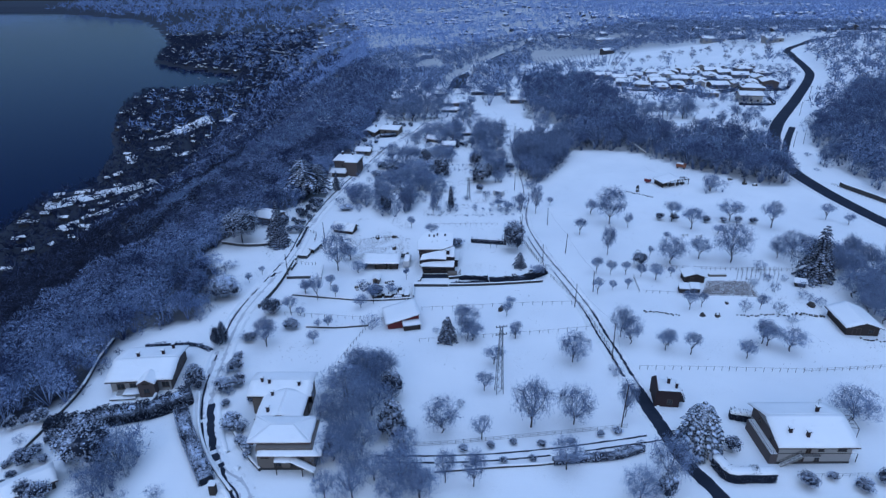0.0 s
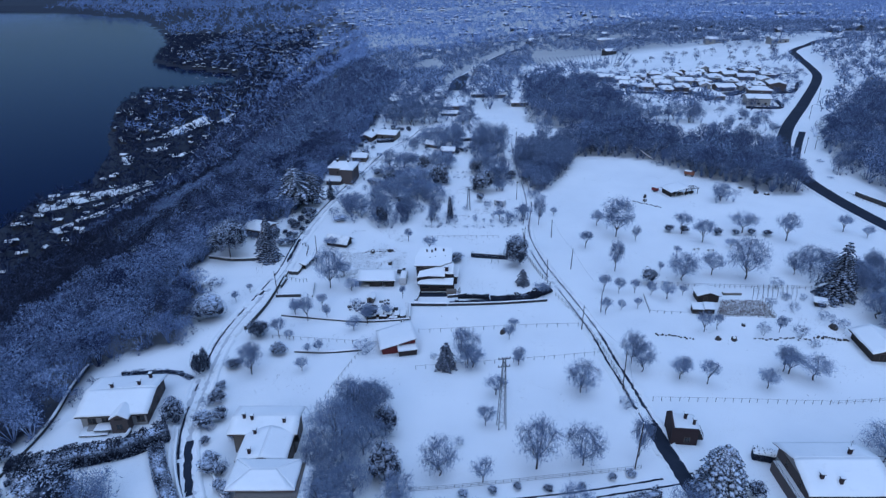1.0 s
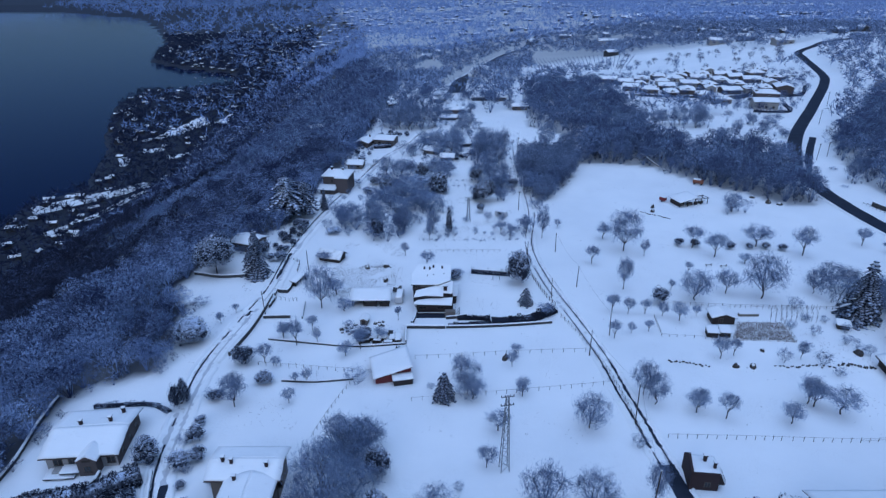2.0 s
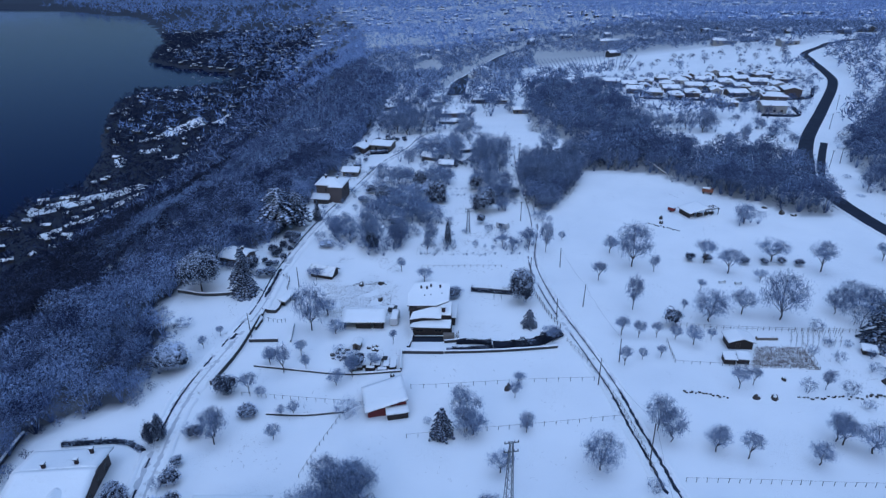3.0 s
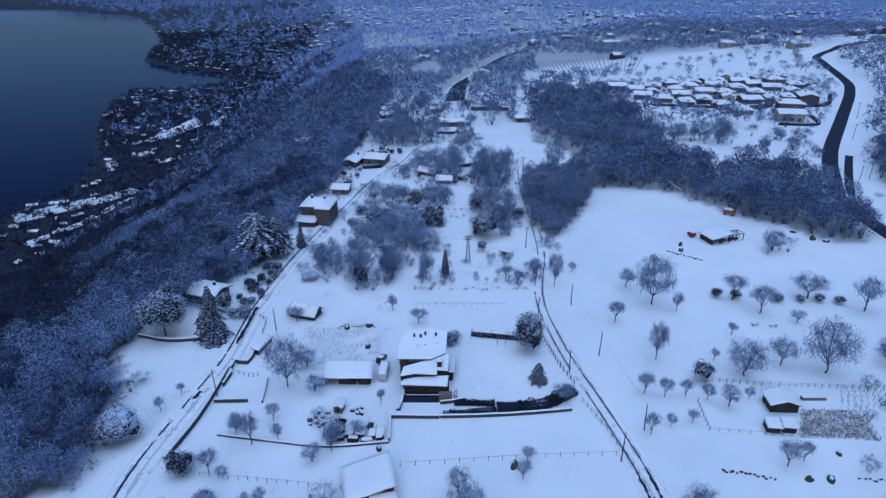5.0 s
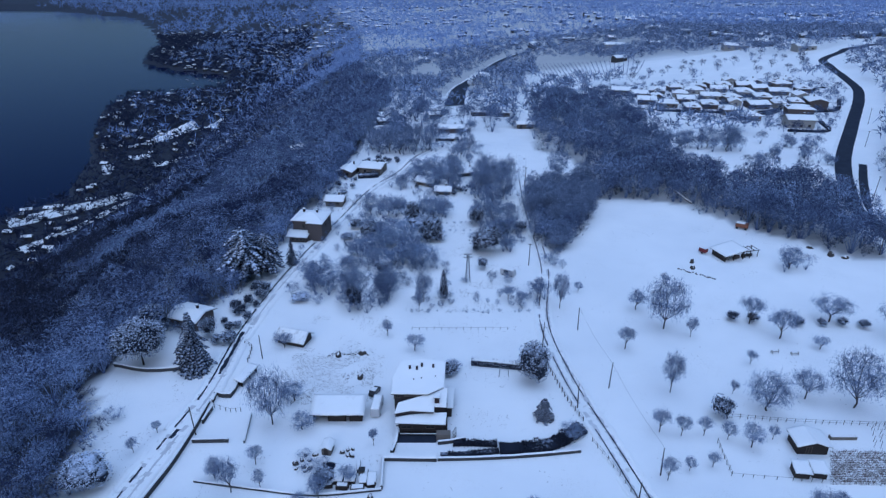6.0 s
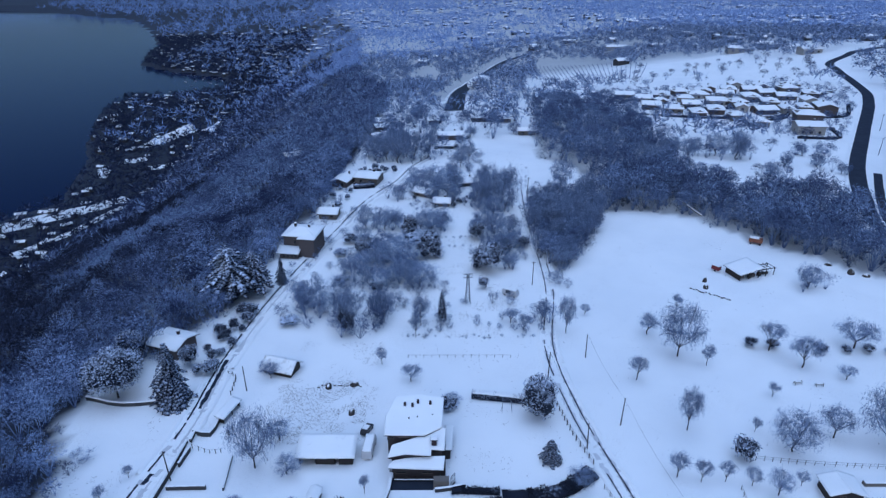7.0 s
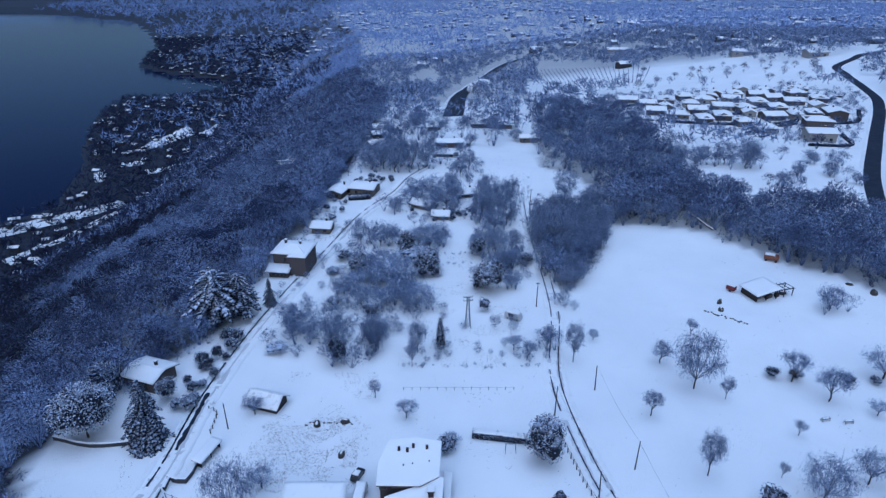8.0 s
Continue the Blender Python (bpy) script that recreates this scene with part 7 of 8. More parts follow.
FIELD_TREES = [(115.4, 259.5, 9.8, 9.2), (185.6, 297.3, 13.0, 9.0), (197.3, 311.0, 13.0, 8.5), (212.2, 341.7, 8.9, 7.4), (214.1, 361.0, 6.6, 6.5), (114.7, 394.2, 15.0, 12.0), (127.3, 398.8, 12.7, 11.1), (150.3, 394.5, 17.0, 16.0), (143.0, 403.3, 14.3, 14.0), (155.0, 402.0, 13.0, 11.0), (120.5, 402.0, 13.0, 10.0), (108.0, 399.0, 14.0, 10.0), (134.0, 406.0, 11.0, 9.0),
               (169.4, 383.7, 6.8, 7.9), (188.1, 403.6, 7.2, 7.0), (184.7, 382.6, 6.0, 7.9), (154.9, 367.6, 7.8, 7.5), (190.3, 372.1, 6.6, 6.4), (200.1, 404.6, 4.0, 6.4), (97.5, 368.8, 19.0, 15.0), (105.0, 372.0, 17.0, 13.0)]
SHRUBS = [(-68.5, 152.5, 4.5, 5.5), (-66.5, 168.0, 4.0, 5.0), (-69.5, 186.0, 4.5, 6.0), (186.1, 313.5, 2.5, 4.8), (179.5, 315.9, 1.7, 3.2), (177.1, 288.4, 1.6, 4.4), (86.4, 157.3, 6.0, 4.4), (41.6, 127.3, 4.6, 4.4),
          (7.0, 143.4, 6.0, 7.6), (-2.1, 146.7, 2.7, 2.5), (-20.1, 149.4, 5.6, 7.8), (-49.2, 156.7, 6.4, 5.8), (-52.6, 143.2, 3.5, 4.5), (-53.2, 128.0, 3.3, 4.2), (-54.8, 88.8, 4.3, 4.6), (-19.3, 87.4, 4.6, 4.2),
          (-38.0, 238.2, 3.6, 5.9), (125.9, 183.5, 8.5, 7.8), (115.8, 186.9, 12.0, 11.9), (3.7, 115.2, 3.5, 2.8), (-68.1, 252.5, 7.0, 7.2), (-68.3, 221.1, 4.7, 6.4)]
EVERGREENS = [(83.8, 227.9, 3.6, 3.6), (89.3, 227.1, 3.4, 3.6), (118.5, 224.1, 3.2, 3.7), (107.4, 225.0, 2.6, 2.9), (113.0, 225.1, 3.0, 3.2), (100.8, 225.1, 3.6, 3.6), (-20.3, 167.1, 4.8, 5.1), (-49.1, 157.1, 5.9, 5.8), (-42.2, 149.0, 4.0, 4.2), (-51.5, 142.4, 3.1, 4.0), (-59.2, 123.5, 7.0, 5.9), (-58.8, 139.0, 7.2, 3.4), (-51.8, 121.5, 4.0, 5.3), (-45.6, 107.7, 4.6, 4.9), (-41.8, 149.1, 3.6, 4.4), (-12.2, 118.7, 8.7, 5.6),
              (59.4, 101.4, 4.5, 3.7), (69.9, 91.3, 4.7, 3.9), (75.8, 93.2, 2.2, 2.4), (80.2, 90.3, 3.2, 3.7), (85.2, 92.3, 4.0, 3.2), (41.2, 87.7, 7.7, 4.4), (64.5, 186.9, 6.4, 5.2),
              (-39.6, 239.0, 2.9, 5.9), (-8.9, 300.2, 9.1, 7.9), (-5.7, 293.4, 6.2, 10.5), (-1.6, 282.8, 9.8, 10.4), (17.7, 271.6, 10.8, 10.8), (15.7, 259.6, 5.0, 3.5), (-23.8, 284.9, 6.6, 7.4), (-29.6, 293.4, 4.1, 6.2),
              (15.4, 295.9, 8.0, 6.2), (45.0, 317.6, 6.7, 7.3), (-22.8, 233.6, 8.9, 5.2), (-31.5, 283.0, 3.0, 5.0), (-17.0, 258.0, 4.0, 6.0), (31.5, 291.0, 4.5, 6.5), (-28.0, 262.0, 4.2, 5.2)]
FIRS = [(-58.3, 205.0, 17.0, 9.6), (117.4, 177.8, 19.5, 12.5), (-46.8, 262.6, 9.3, 4.3)]

for protos, rows, label, grp in ((ORCHARD, ORCHARD_EAST, "", "orchard trees"), (ORCHARD, ORCHARD_NEAR, "", "orchard trees"), (ORCHARD, GARDENS, "small leafless garden tree dusted with snow", "garden trees"),
                                 (ROUND, ROUND_TREES, "", "meadow trees"), (TALL, TALL_TREES, "", "tall bare trees"), (LIGHT, MIDDLE_WOOD, "", "trees between the lanes"), (LIGHT, RIDGE_WOOD, "", "trees on the ridge"), (LIGHT, FIELD_TREES, "", "trees before the village"), (SHRUB, SHRUBS, "", "bare shrubs"),
                                 (EVER, EVERGREENS, "", "evergreen shrubs"), (FIR, FIRS, "", "conifers")):
    for k, (x, y, tall, wide) in enumerate(rows):
        if protos is EVER and tall > 6.5:
            tagged(set_at(EVERBIG[k % 2], x, y, tall * 0.9, wide * 1.05, rnd.uniform(0, 6.28)), group=grp)
            continue
        tagged(set_at(protos[k % len(protos)], x, y, tall * (0.78 if protos in (EVER, SHRUB) else 0.95), wide * (1.02 if protos is LIGHT else 1.1), rnd.uniform(0, 6.28), label), group=grp)
set_at(CEDAR[0], 52.6, 102.4, 12.0, 12.6, 0.4)
set_at(EVERBIG[0], -11.2, 105.8, 10.0, 7.4, 0.4)
set_at(EVERBIG[1], -71.0, 97.5, 10.5, 11.5, 1.4)
for k, (x, y, tall, wide) in enumerate(((-8.1, 294.2, 8.0, 4.5), (-0.7, 285.6, 8.5, 7.0), (15.6, 274.2, 8.0, 6.5), (-24.3, 285.6, 3.0, 5.0), (24.8, 286.1, 6.0, 5.0))):
    tagged(set_at(EVERBIG[k % 2], x, y, tall, wide, k * 1.9), group="evergreens between the lanes")
set_at(PINE[0], -72.0, 206.5, 12.0, 13.8, 0.2)
set_at(TALL_CEDAR[0], -59.0, 252.0, 18.0, 17.0, 0.2)
set_at(TALL_CEDAR[0], -53.5, 256.5, 14.5, 11.5, 2.2)
for x, y, tall, wide in ((-24.0, 171.0, 2.2, 6.0), (-25.5, 174.5, 2.0, 4.5), (-21.5, 172.5, 1.8, 4.0)):
    set_at(SHRUB[1], x, y, tall, wide, 0.5, "tangled heap of pruned twigs in the snowy yard")
for x, y, tall, wide in ((-62.5, 214.0, 5.0, 5.0), (-60.0, 219.0, 6.0, 5.5), (-73.0, 215.5, 7.0, 7.0), (-75.0, 222.0, 8.0, 8.0)):
    set_at(EVERBIG[1] if tall > 5 else EVER[0], x, y, tall, wide, x)
set_at(DOME[0], 24.2, 199.2, 10.6, 8.2, 0.3)
set_at(DOME[0], -65.4, 166.6, 6.6, 9.4, 1.3, "dense rounded evergreen bush under a cap of snow")
set_at(FIRLOW[0], 24.9, 186.0, 5.4, 5.6, 0.9)
set_at(FIRLOW[0], 1.0, 142.8, 7.6, 6.6, 2.1)
set_at(EVER[2], 4.3, 202.4, 3.0, 5.3, 0.2)
set_at(CYPRESS[0], 3.0, 239.8, 10.3, 2.6, 0.0)
set_at(CYPRESS[0], -58.2, 141.5, 7.0, 3.0, 1.0)

# undergrowth between the lanes, along the ridge lane and in the gardens
def thicket(poly, step, seed, protos, lo, hi, grp, keep=1.0):
    X, Y = scattered(min(p[0] for p in poly), max(p[0] for p in poly), min(p[1] for p in poly), max(p[1] for p in poly), step, seed)
    ok = inside(X, Y, poly) & (np.random.default_rng(seed).random(len(X)) < keep)
    for k, (x, y) in enumerate(zip(X[ok], Y[ok])):
        t = rnd.uniform(lo, hi)
        tagged(set_at(protos[k % len(protos)], x, y, t, t * rnd.uniform(0.9, 1.5), rnd.uniform(0, 6.28)), group=grp)


# ---- plants: woods ----
thicket([(-44, 242), (-30, 233), (-10, 233), (-6, 250), (-4, 282), (-12, 300), (-26, 304), (-34, 285)], 5.2, 501, SHRUB, 2.4, 5.0, "undergrowth between the lanes", 0.9)
thicket([(-8, 234), (30, 234), (30, 244), (-8, 244)], 3.4, 503, SHRUB, 1.6, 3.2, "scrub along the field edge", 0.75)
thicket([(-46, 247), (26, 247), (22, 262), (-40, 262)], 6.4, 521, SHRUB, 2.2, 5.0, "scrub along the field edge", 0.6)
thicket([(-8, 231.4), (29.5, 231.0), (29.5, 233.4), (-8, 233.6)], 1.5, 532, SHRUB, 0.6, 1.3, "weedy scrub along the field edge", 0.75)
thicket([(3.6, 288.6), (14, 289.4), (14, 291), (3.6, 290.2)], 1.5, 533, SHRUB, 0.7, 1.2, "scrub on the terraces", 0.9)
thicket([(3.6, 296.8), (13.4, 297.6), (13.4, 299), (3.6, 298.4)], 1.5, 534, SHRUB, 0.7, 1.2, "scrub on the terraces", 0.9)
thicket([(-38, 300), (-22, 296), (-14, 318), (-30, 330)], 6.0, 535, SHRUB, 2.0, 4.5, "garden shrubs beside the ridge lane", 0.6)
thicket([(5, 330), (18, 334), (18, 340), (5, 338)], 3.0, 536, EVER, 1.2, 2.4, "garden shrubs beside the ridge huts", 0.7)
thicket([(-42, 322), (-38, 322), (-36, 350), (-41, 350)], 3.2, 537, EVER + SHRUB, 1.2, 2.8, "shrubs along the ridge wall", 0.75)
thicket([(12, 278), (33, 272), (34, 306), (14, 308)], 5.5, 504, SHRUB, 2.5, 5.0, "undergrowth between the lanes")
thicket([(-58, 215), (-52, 215), (-50, 246), (-57, 248)], 3.4, 505, EVER, 2.0, 3.8, "shrubs beside the ridge lane", 0.95)
thicket([(-50, 255), (-44, 255), (-40, 275), (-46, 275)], 4.5, 506, SHRUB, 2.0, 4.0, "shrubs beside the ridge lane", 0.7)
thicket([(-26, 86), (-2, 86), (-8, 103), (-24, 104)], 4.6, 530, TALL + ROUND, 6.5, 9.5, "frosted trees below the villa", 0.5)
thicket([(-24, 106), (-13, 104), (-10, 128), (-20, 132)], 4.4, 531, ROUND, 6.0, 10.0, "frosted trees beside the villa", 0.35)
thicket([(-88, 86), (-72, 86), (-74, 104), (-88, 108)], 4.2, 507, EVER, 1.6, 4.0, "garden shrubs on the slope's edge", 0.7)
thicket([(-116, 84), (-90, 84), (-89, 108), (-104, 112)], 4.6, 538, SHRUB + EVER, 1.5, 4.0, "bushes on the snowy terraces", 0.7)
for k, (x, y, tall, wide) in enumerate(((-86.9, 99.3, 2.0, 3.6), (-84.0, 100.9, 2.2, 3.0), (-83.3, 106.0, 2.4, 3.4), (-89.0, 103.5, 3.0, 4.0), (-88.9, 110.7, 3.2, 4.4), (-91.5, 110.0, 2.4, 3.0), (-87.9, 97.2, 1.6, 2.6))):
    tagged(set_at((EVER + SHRUB)[k % 4], x, y, tall, wide, k * 1.7), group="bushes on the snowy terraces")
thicket([(-84, 86), (-58, 86), (-62, 100), (-78, 104)], 6.0, 508, SHRUB, 3.0, 6.0, "garden shrubs on the slope's edge", 0.7)
for k, (x, y, tall, wide) in enumerate(((-51.3, 129.0, 3.6, 4.6), (-48.9, 123.3, 3.0, 4.2), (-50.0, 119.7, 2.6, 3.4), (-49.6, 115.8, 1.8, 2.6), (-47.6, 111.7, 1.6, 2.4), (-45.8, 107.6, 2.8, 3.4), (-43.3, 108.1, 2.8, 3.6), (-42.4, 102.9, 2.6, 3.0), (-40.2, 99.5, 1.8, 2.4), (-52.0, 134.0, 2.2, 3.0))):
    tagged(set_at((EVER[k % 3], SHRUB[k % 3])[k % 4 == 2], x, y, tall, wide, k * 1.3), group="bushes beside the rutted lane")
thicket([(-43.5, 99), (-39.5, 99), (-44, 126), (-50, 122)], 3.4, 509, EVER, 1.4, 2.8, "shrubs beside the villa", 0.7)
thicket([(96, 150), (110, 158), (116, 182), (98, 186), (92, 165)], 5.0, 510, SHRUB, 2.0, 4.5, "scrub round the barn", 0.75)
thicket([(119, 150), (152, 146), (154, 192), (122, 192)], 6.4, 511, ROUND, 6.0, 9.5, "trees round the barn", 0.9)
thicket([(-44, 268), (-38, 268), (-30, 300), (-38, 302)], 4.6, 512, SHRUB, 1.6, 3.6, "scrub along the ridge lane", 0.6)
thicket([(-12, 326), (24, 318), (30, 330), (20, 345), (-6, 336)], 5.0, 513, SHRUB, 2.0, 4.5, "scrub along the ridge", 0.6)
thicket([(-46, 330), (-38, 330), (-34, 350), (-42, 352)], 4.5, 514, EVER, 1.8, 3.2, "shrubs beside the ridge lane", 0.7)
thicket([(-50, 300), (-43, 300), (-38, 335), (-44, 338)], 4.5, 515, SHRUB, 2.0, 4.0, "scrub along the ridge lane", 0.7)
thicket([(-36, 371), (-20, 371), (-16, 378), (-34, 380)], 3.4, 520, EVER, 1.8, 3.2, "shrubs behind the ridge cottages", 0.7)
thicket([(4, 360), (26, 356), (30, 400), (6, 404)], 6.5, 517, SHRUB, 2.5, 5.5, "garden shrubs on the ridge", 0.5)
thicket([(36, 258), (42, 258), (48, 282), (40, 280)], 4.0, 518, SHRUB, 2.5, 5.0, "scrub beside the lane wood")
lane_trees = 0
more_x, more_y = np.zeros(0), np.zeros(0)
for x, y in ((-9.1, 101), (9.7, 102.4), (14.5, 103.4), (20.4, 103), (33.4, 105.8), (37.3, 106.8), (4, 101.6), (27, 103.4), (6, 97.6), (12, 98), (18, 98.6)):
    tagged(set_at(EVER[int(x) % 3], x, y, rnd.uniform(1.0, 1.5), rnd.uniform(1.8, 2.6), rnd.uniform(0, 6), "small clipped shrub under a cap of snow"), group="shrubs along the farm track")
for poly, step, tall, name in ((WOOD_LANE, 6.0, 11.5, "wood by the lane"), (BELT_EAST, 5.4, 14, "belt of trees behind the field"),
                               (WOOD_MIDDLE, 8.0, 15, "wood behind the field")):
    X, Y = scattered(-60, 200, 260, 570, step, lane_trees)
    ok = inside(X, Y, poly)
    if poly is not WOOD_LANE:
        more_x, more_y = np.append(more_x, X[ok]), np.append(more_y, Y[ok])
        continue
    for x, y in zip(X[ok], Y[ok]):
        tagged(set_at(LIGHT[lane_trees % 4], x, y, tall * rnd.uniform(0.75, 1.2), rnd.uniform(6.5, 9.5), rnd.uniform(0, 6.28)), group=name)
        lane_trees += 1


def wood_stuff(name, X, Y, tall, seed, mat, label, n=64, width=0.42, bit=1.0):
    """A wood as one sheet of many bare trees: stems and a crown of rounded boughs bristling with fine frosted sprays."""
    rng = np.random.default_rng(seed)
    Z = height(X, Y)
    hs = tall * rng.uniform(0.6, 1.3, len(X))
    base = np.stack([X, Y, Z], 1)
    kinds = []
    for k in range(8):
        w = width * rng.uniform(0.8, 1.2)
        boughs = 6 + k % 4 if n > 100 else 3 + k % 3
        q = np.arange(boughs) * 2.4 + rng.normal(size=boughs) * 0.4
        far = w * 0.7 * np.sqrt((np.arange(boughs) + 0.2) / boughs)
        mid = np.stack([np.cos(q) * far, np.sin(q) * far, 0.68 - 0.36 * (far / w) ** 1.6 + rng.normal(size=boughs) * 0.06], 1)
        rad = w * rng.uniform(0.30, 0.48, boughs)
        pick = rng.integers(0, boughs, n)
        d = rng.normal(size=(n, 3)) + [0, 0, 0.25]
        d /= np.linalg.norm(d, axis=1)[:, None]
        p = mid[pick] + d * rad[pick][:, None] * rng.uniform(0.4, 1.1, (n, 1)) ** 0.5 * [1, 1, 0.9]
        p[:, 2] = np.maximum(p[:, 2], 0.05)
        out = d + rng.normal(size=(n, 3)) * 0.22 + (mid[pick] - [0, 0, 0.5]) * 0.8
        along = np.cross(out, rng.normal(size=(n, 3)))
        along += (0.75 * d + [0, 0, 0.3]) * np.linalg.norm(along, axis=1)[:, None]
        along /= np.linalg.norm(along, axis=1)[:, None]
        side = np.cross(out, along)
        side /= np.linalg.norm(side, axis=1)[:, None]
        ln = bit * 2.0 / math.sqrt(n) * rng.uniform(0.5, 1.5, (n, 1))
        wd = bit * 0.19 / math.sqrt(n) * rng.uniform(0.6, 1.4, (n, 1))
        v = np.stack([p - side * wd, p + side * wd, p + along * ln], 1).reshape(-1, 3)
        parts = [(v, np.arange(3 * n).reshape(-1, 3))]
        if n >= 100:
            feet = np.array([[0, 0, -0.05]] * boughs)
            parts.append(spikes(feet, mid - feet, np.linalg.norm(mid - feet, axis=1), 0.011))
        kinds.append(merged(parts))
    vs, fs, tones, o = [], [], [], 0
    pick = rng.integers(0, 8, len(X))
    turn = rng.uniform(0, 6.28, len(X))
    for k in range(8):
        m = pick == k
        v, f = kinds[k]
        c, s = np.cos(turn[m])[:, None], np.sin(turn[m])[:, None]
        w = np.stack([v[None, :, 0] * c - v[None, :, 1] * s, v[None, :, 0] * s + v[None, :, 1] * c, v[None, :, 2] + 0 * c], 2) * hs[m][:, None, None] + base[m][:, None, :]
        vs.append(w.reshape(-1, 3))
        fs.append(((np.arange(m.sum()) * len(v))[:, None, None] + f[None] + o).reshape(-1, 3))
        tones.append(np.repeat(rng.random(m.sum()), len(v)))
        o += len(vs[-1])
    me = mesh_of(name, (np.concatenate(vs), np.concatenate(fs)), mat)
    me.attributes.new("tone", "FLOAT", "POINT").data.foreach_set("value", np.concatenate(tones).astype(np.float32))
    return tagged(new(name, me), label, "woodland", kind="stuff")


def outside(x, y, polys):
    ok = np.ones(len(x), bool)
    for p in polys:
        ok &= ~inside(x, y, p)
    return ok


def off_line(x, y, pts, gap):
    ok = np.ones(len(x), bool)
    for q in curve_points(pts, 8.0):
        ok &= (x - q.x) ** 2 + (y - q.y) ** 2 > gap * gap
    return ok


def in_view(x, y, slack=25):
    return np.abs(x) < 0.72 * np.maximum(y, 0) + slack + 30


RIDGE_GARDENS = [(-34, 396), (30, 396), (36, 470), (26, 520), (-30, 520), (-38, 450)]
X, Y = scattered(-40, 40, 405, 520, 10.5, 298)
ok = inside(X, Y, RIDGE_GARDENS) & (np.random.default_rng(34).random(len(X)) < 0.6)
for hx, hy, hr in ((7.4, 436, 13), (4.2, 417.5, 9), (27.4, 495, 13), (-33.3, 480, 11), (-32.3, 436, 8), (-2.5, 486, 9), (14, 470, 8), (14, 500, 10), (14, 450, 8)):
    ok &= (X - hx) ** 2 + (Y - hy) ** 2 > hr * hr
more_x, more_y = np.append(more_x, X[ok]), np.append(more_y, Y[ok])
X, Y = scattered(150, 360, 240, 500, 7.0, 299)
ok = inside(X, Y, WOOD_HILL)
more_x, more_y = np.append(more_x, X[ok]), np.append(more_y, Y[ok])
wood_stuff("woodland", more_x, more_y, 14.5, 300, M_BELT, "belts of tall leafless trees grey with frost", 850, 0.38)
feet = np.array([(x, y, w) for rows in (MIDDLE_WOOD, RIDGE_WOOD, FIELD_TREES) for x, y, t, w in rows for _ in range(4)])
fr = np.random.default_rng(36)
wood_stuff("undergrowth", feet[:, 0] + fr.normal(size=len(feet)) * feet[:, 2] * 0.3, feet[:, 1] + fr.normal(size=len(feet)) * feet[:, 2] * 0.3, 7.0, 315, M_BELT, "frosted saplings and brambles under the ridge trees", 320, 0.45, 0.75)
lx, ly = scattered(30, 70, 268, 348, 4.0, 316)
lane_wood = inside(lx, ly, WOOD_LANE)
wood_stuff("woodland", lx[lane_wood][::2], ly[lane_wood][::2], 9.5, 317, M_BELT, "frosted round-crowned trees of the wood by the lane", 800, 0.44)
ux, uy = more_x + np.random.default_rng(31).uniform(-4, 4, len(more_x)), more_y + np.random.default_rng(32).uniform(-4, 4, len(more_x))
ux, uy = np.append(ux, lx[lane_wood]), np.append(uy, ly[lane_wood])
wood_stuff("undergrowth", ux, uy, 4.6, 311, M_SCRUB, "dark undergrowth at the feet of the belts", 110, 0.7, 0.9)
X, Y = scattered(-110, -14, 60, 460, 3.2, 309)
e = knots(Y, TREELINE) - X
ok = (e > -3.5) & (e < 7) & (np.random.default_rng(33).random(len(X)) < 0.7) & in_view(X, Y) & off_line(X, Y, LANE_W, 4.5)
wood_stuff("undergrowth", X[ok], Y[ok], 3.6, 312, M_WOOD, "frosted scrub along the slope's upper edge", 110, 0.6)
X, Y = scattered(-120, -30, 60, 420, 5.2, 313)
e = knots(Y, TREELINE) - X
ok = (e > -1.5) & (e < 18 + 26 * np.clip((230 - Y) / 60, 0, 1)) & (np.random.default_rng(35).random(len(X)) < 0.85) & in_view(X, Y)
wood_stuff("woodland", X[ok], Y[ok], 8.5, 314, M_EDGE, "pale frosted trees crowding the slope's upper edge", 1000, 0.5)
for k, (x0, x1, y0, y1, step, tall, line, n, width) in enumerate(((-280, -20, 60, 360, 7.8, 13.0, -26, 1350, 0.46), (-440, -20, 360, 640, 7.6, 12.5, -78, 420, 0.46), (-640, 0, 640, 1100, 9.0, 14.0, -85, 80, 0.48), (-700, 0, 1100, 1600, 12.0, 16.0, -60, 40, 0.5))):
    X, Y = scattered(x0, x1, y0, y1, step, 301 + k)
    ok = (np.random.default_rng(1 + k).random(len(X)) < wooded(X, Y)) & in_view(X, Y)
    for cx, cy, ra, rb in CLEARINGS:
        ok &= ((X - cx) / ra) ** 2 + ((Y - cy) / rb) ** 2 > 1
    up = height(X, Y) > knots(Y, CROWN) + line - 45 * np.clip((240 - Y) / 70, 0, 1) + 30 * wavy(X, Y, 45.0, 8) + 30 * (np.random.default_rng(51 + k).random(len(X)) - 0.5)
    # farther bands use paler materials, the haze before them put into the colour
    wood_stuff("woodland", X[ok & up], Y[ok & up], tall, 320 + k, (M_WOOD, M_BELT, M_BELT, M_FARWOOD)[k], "steep slope of frosted leafless trees, haze painted into the farther ones", n, width)
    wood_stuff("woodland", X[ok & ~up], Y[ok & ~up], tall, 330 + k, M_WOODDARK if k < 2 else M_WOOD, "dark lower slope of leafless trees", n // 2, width)


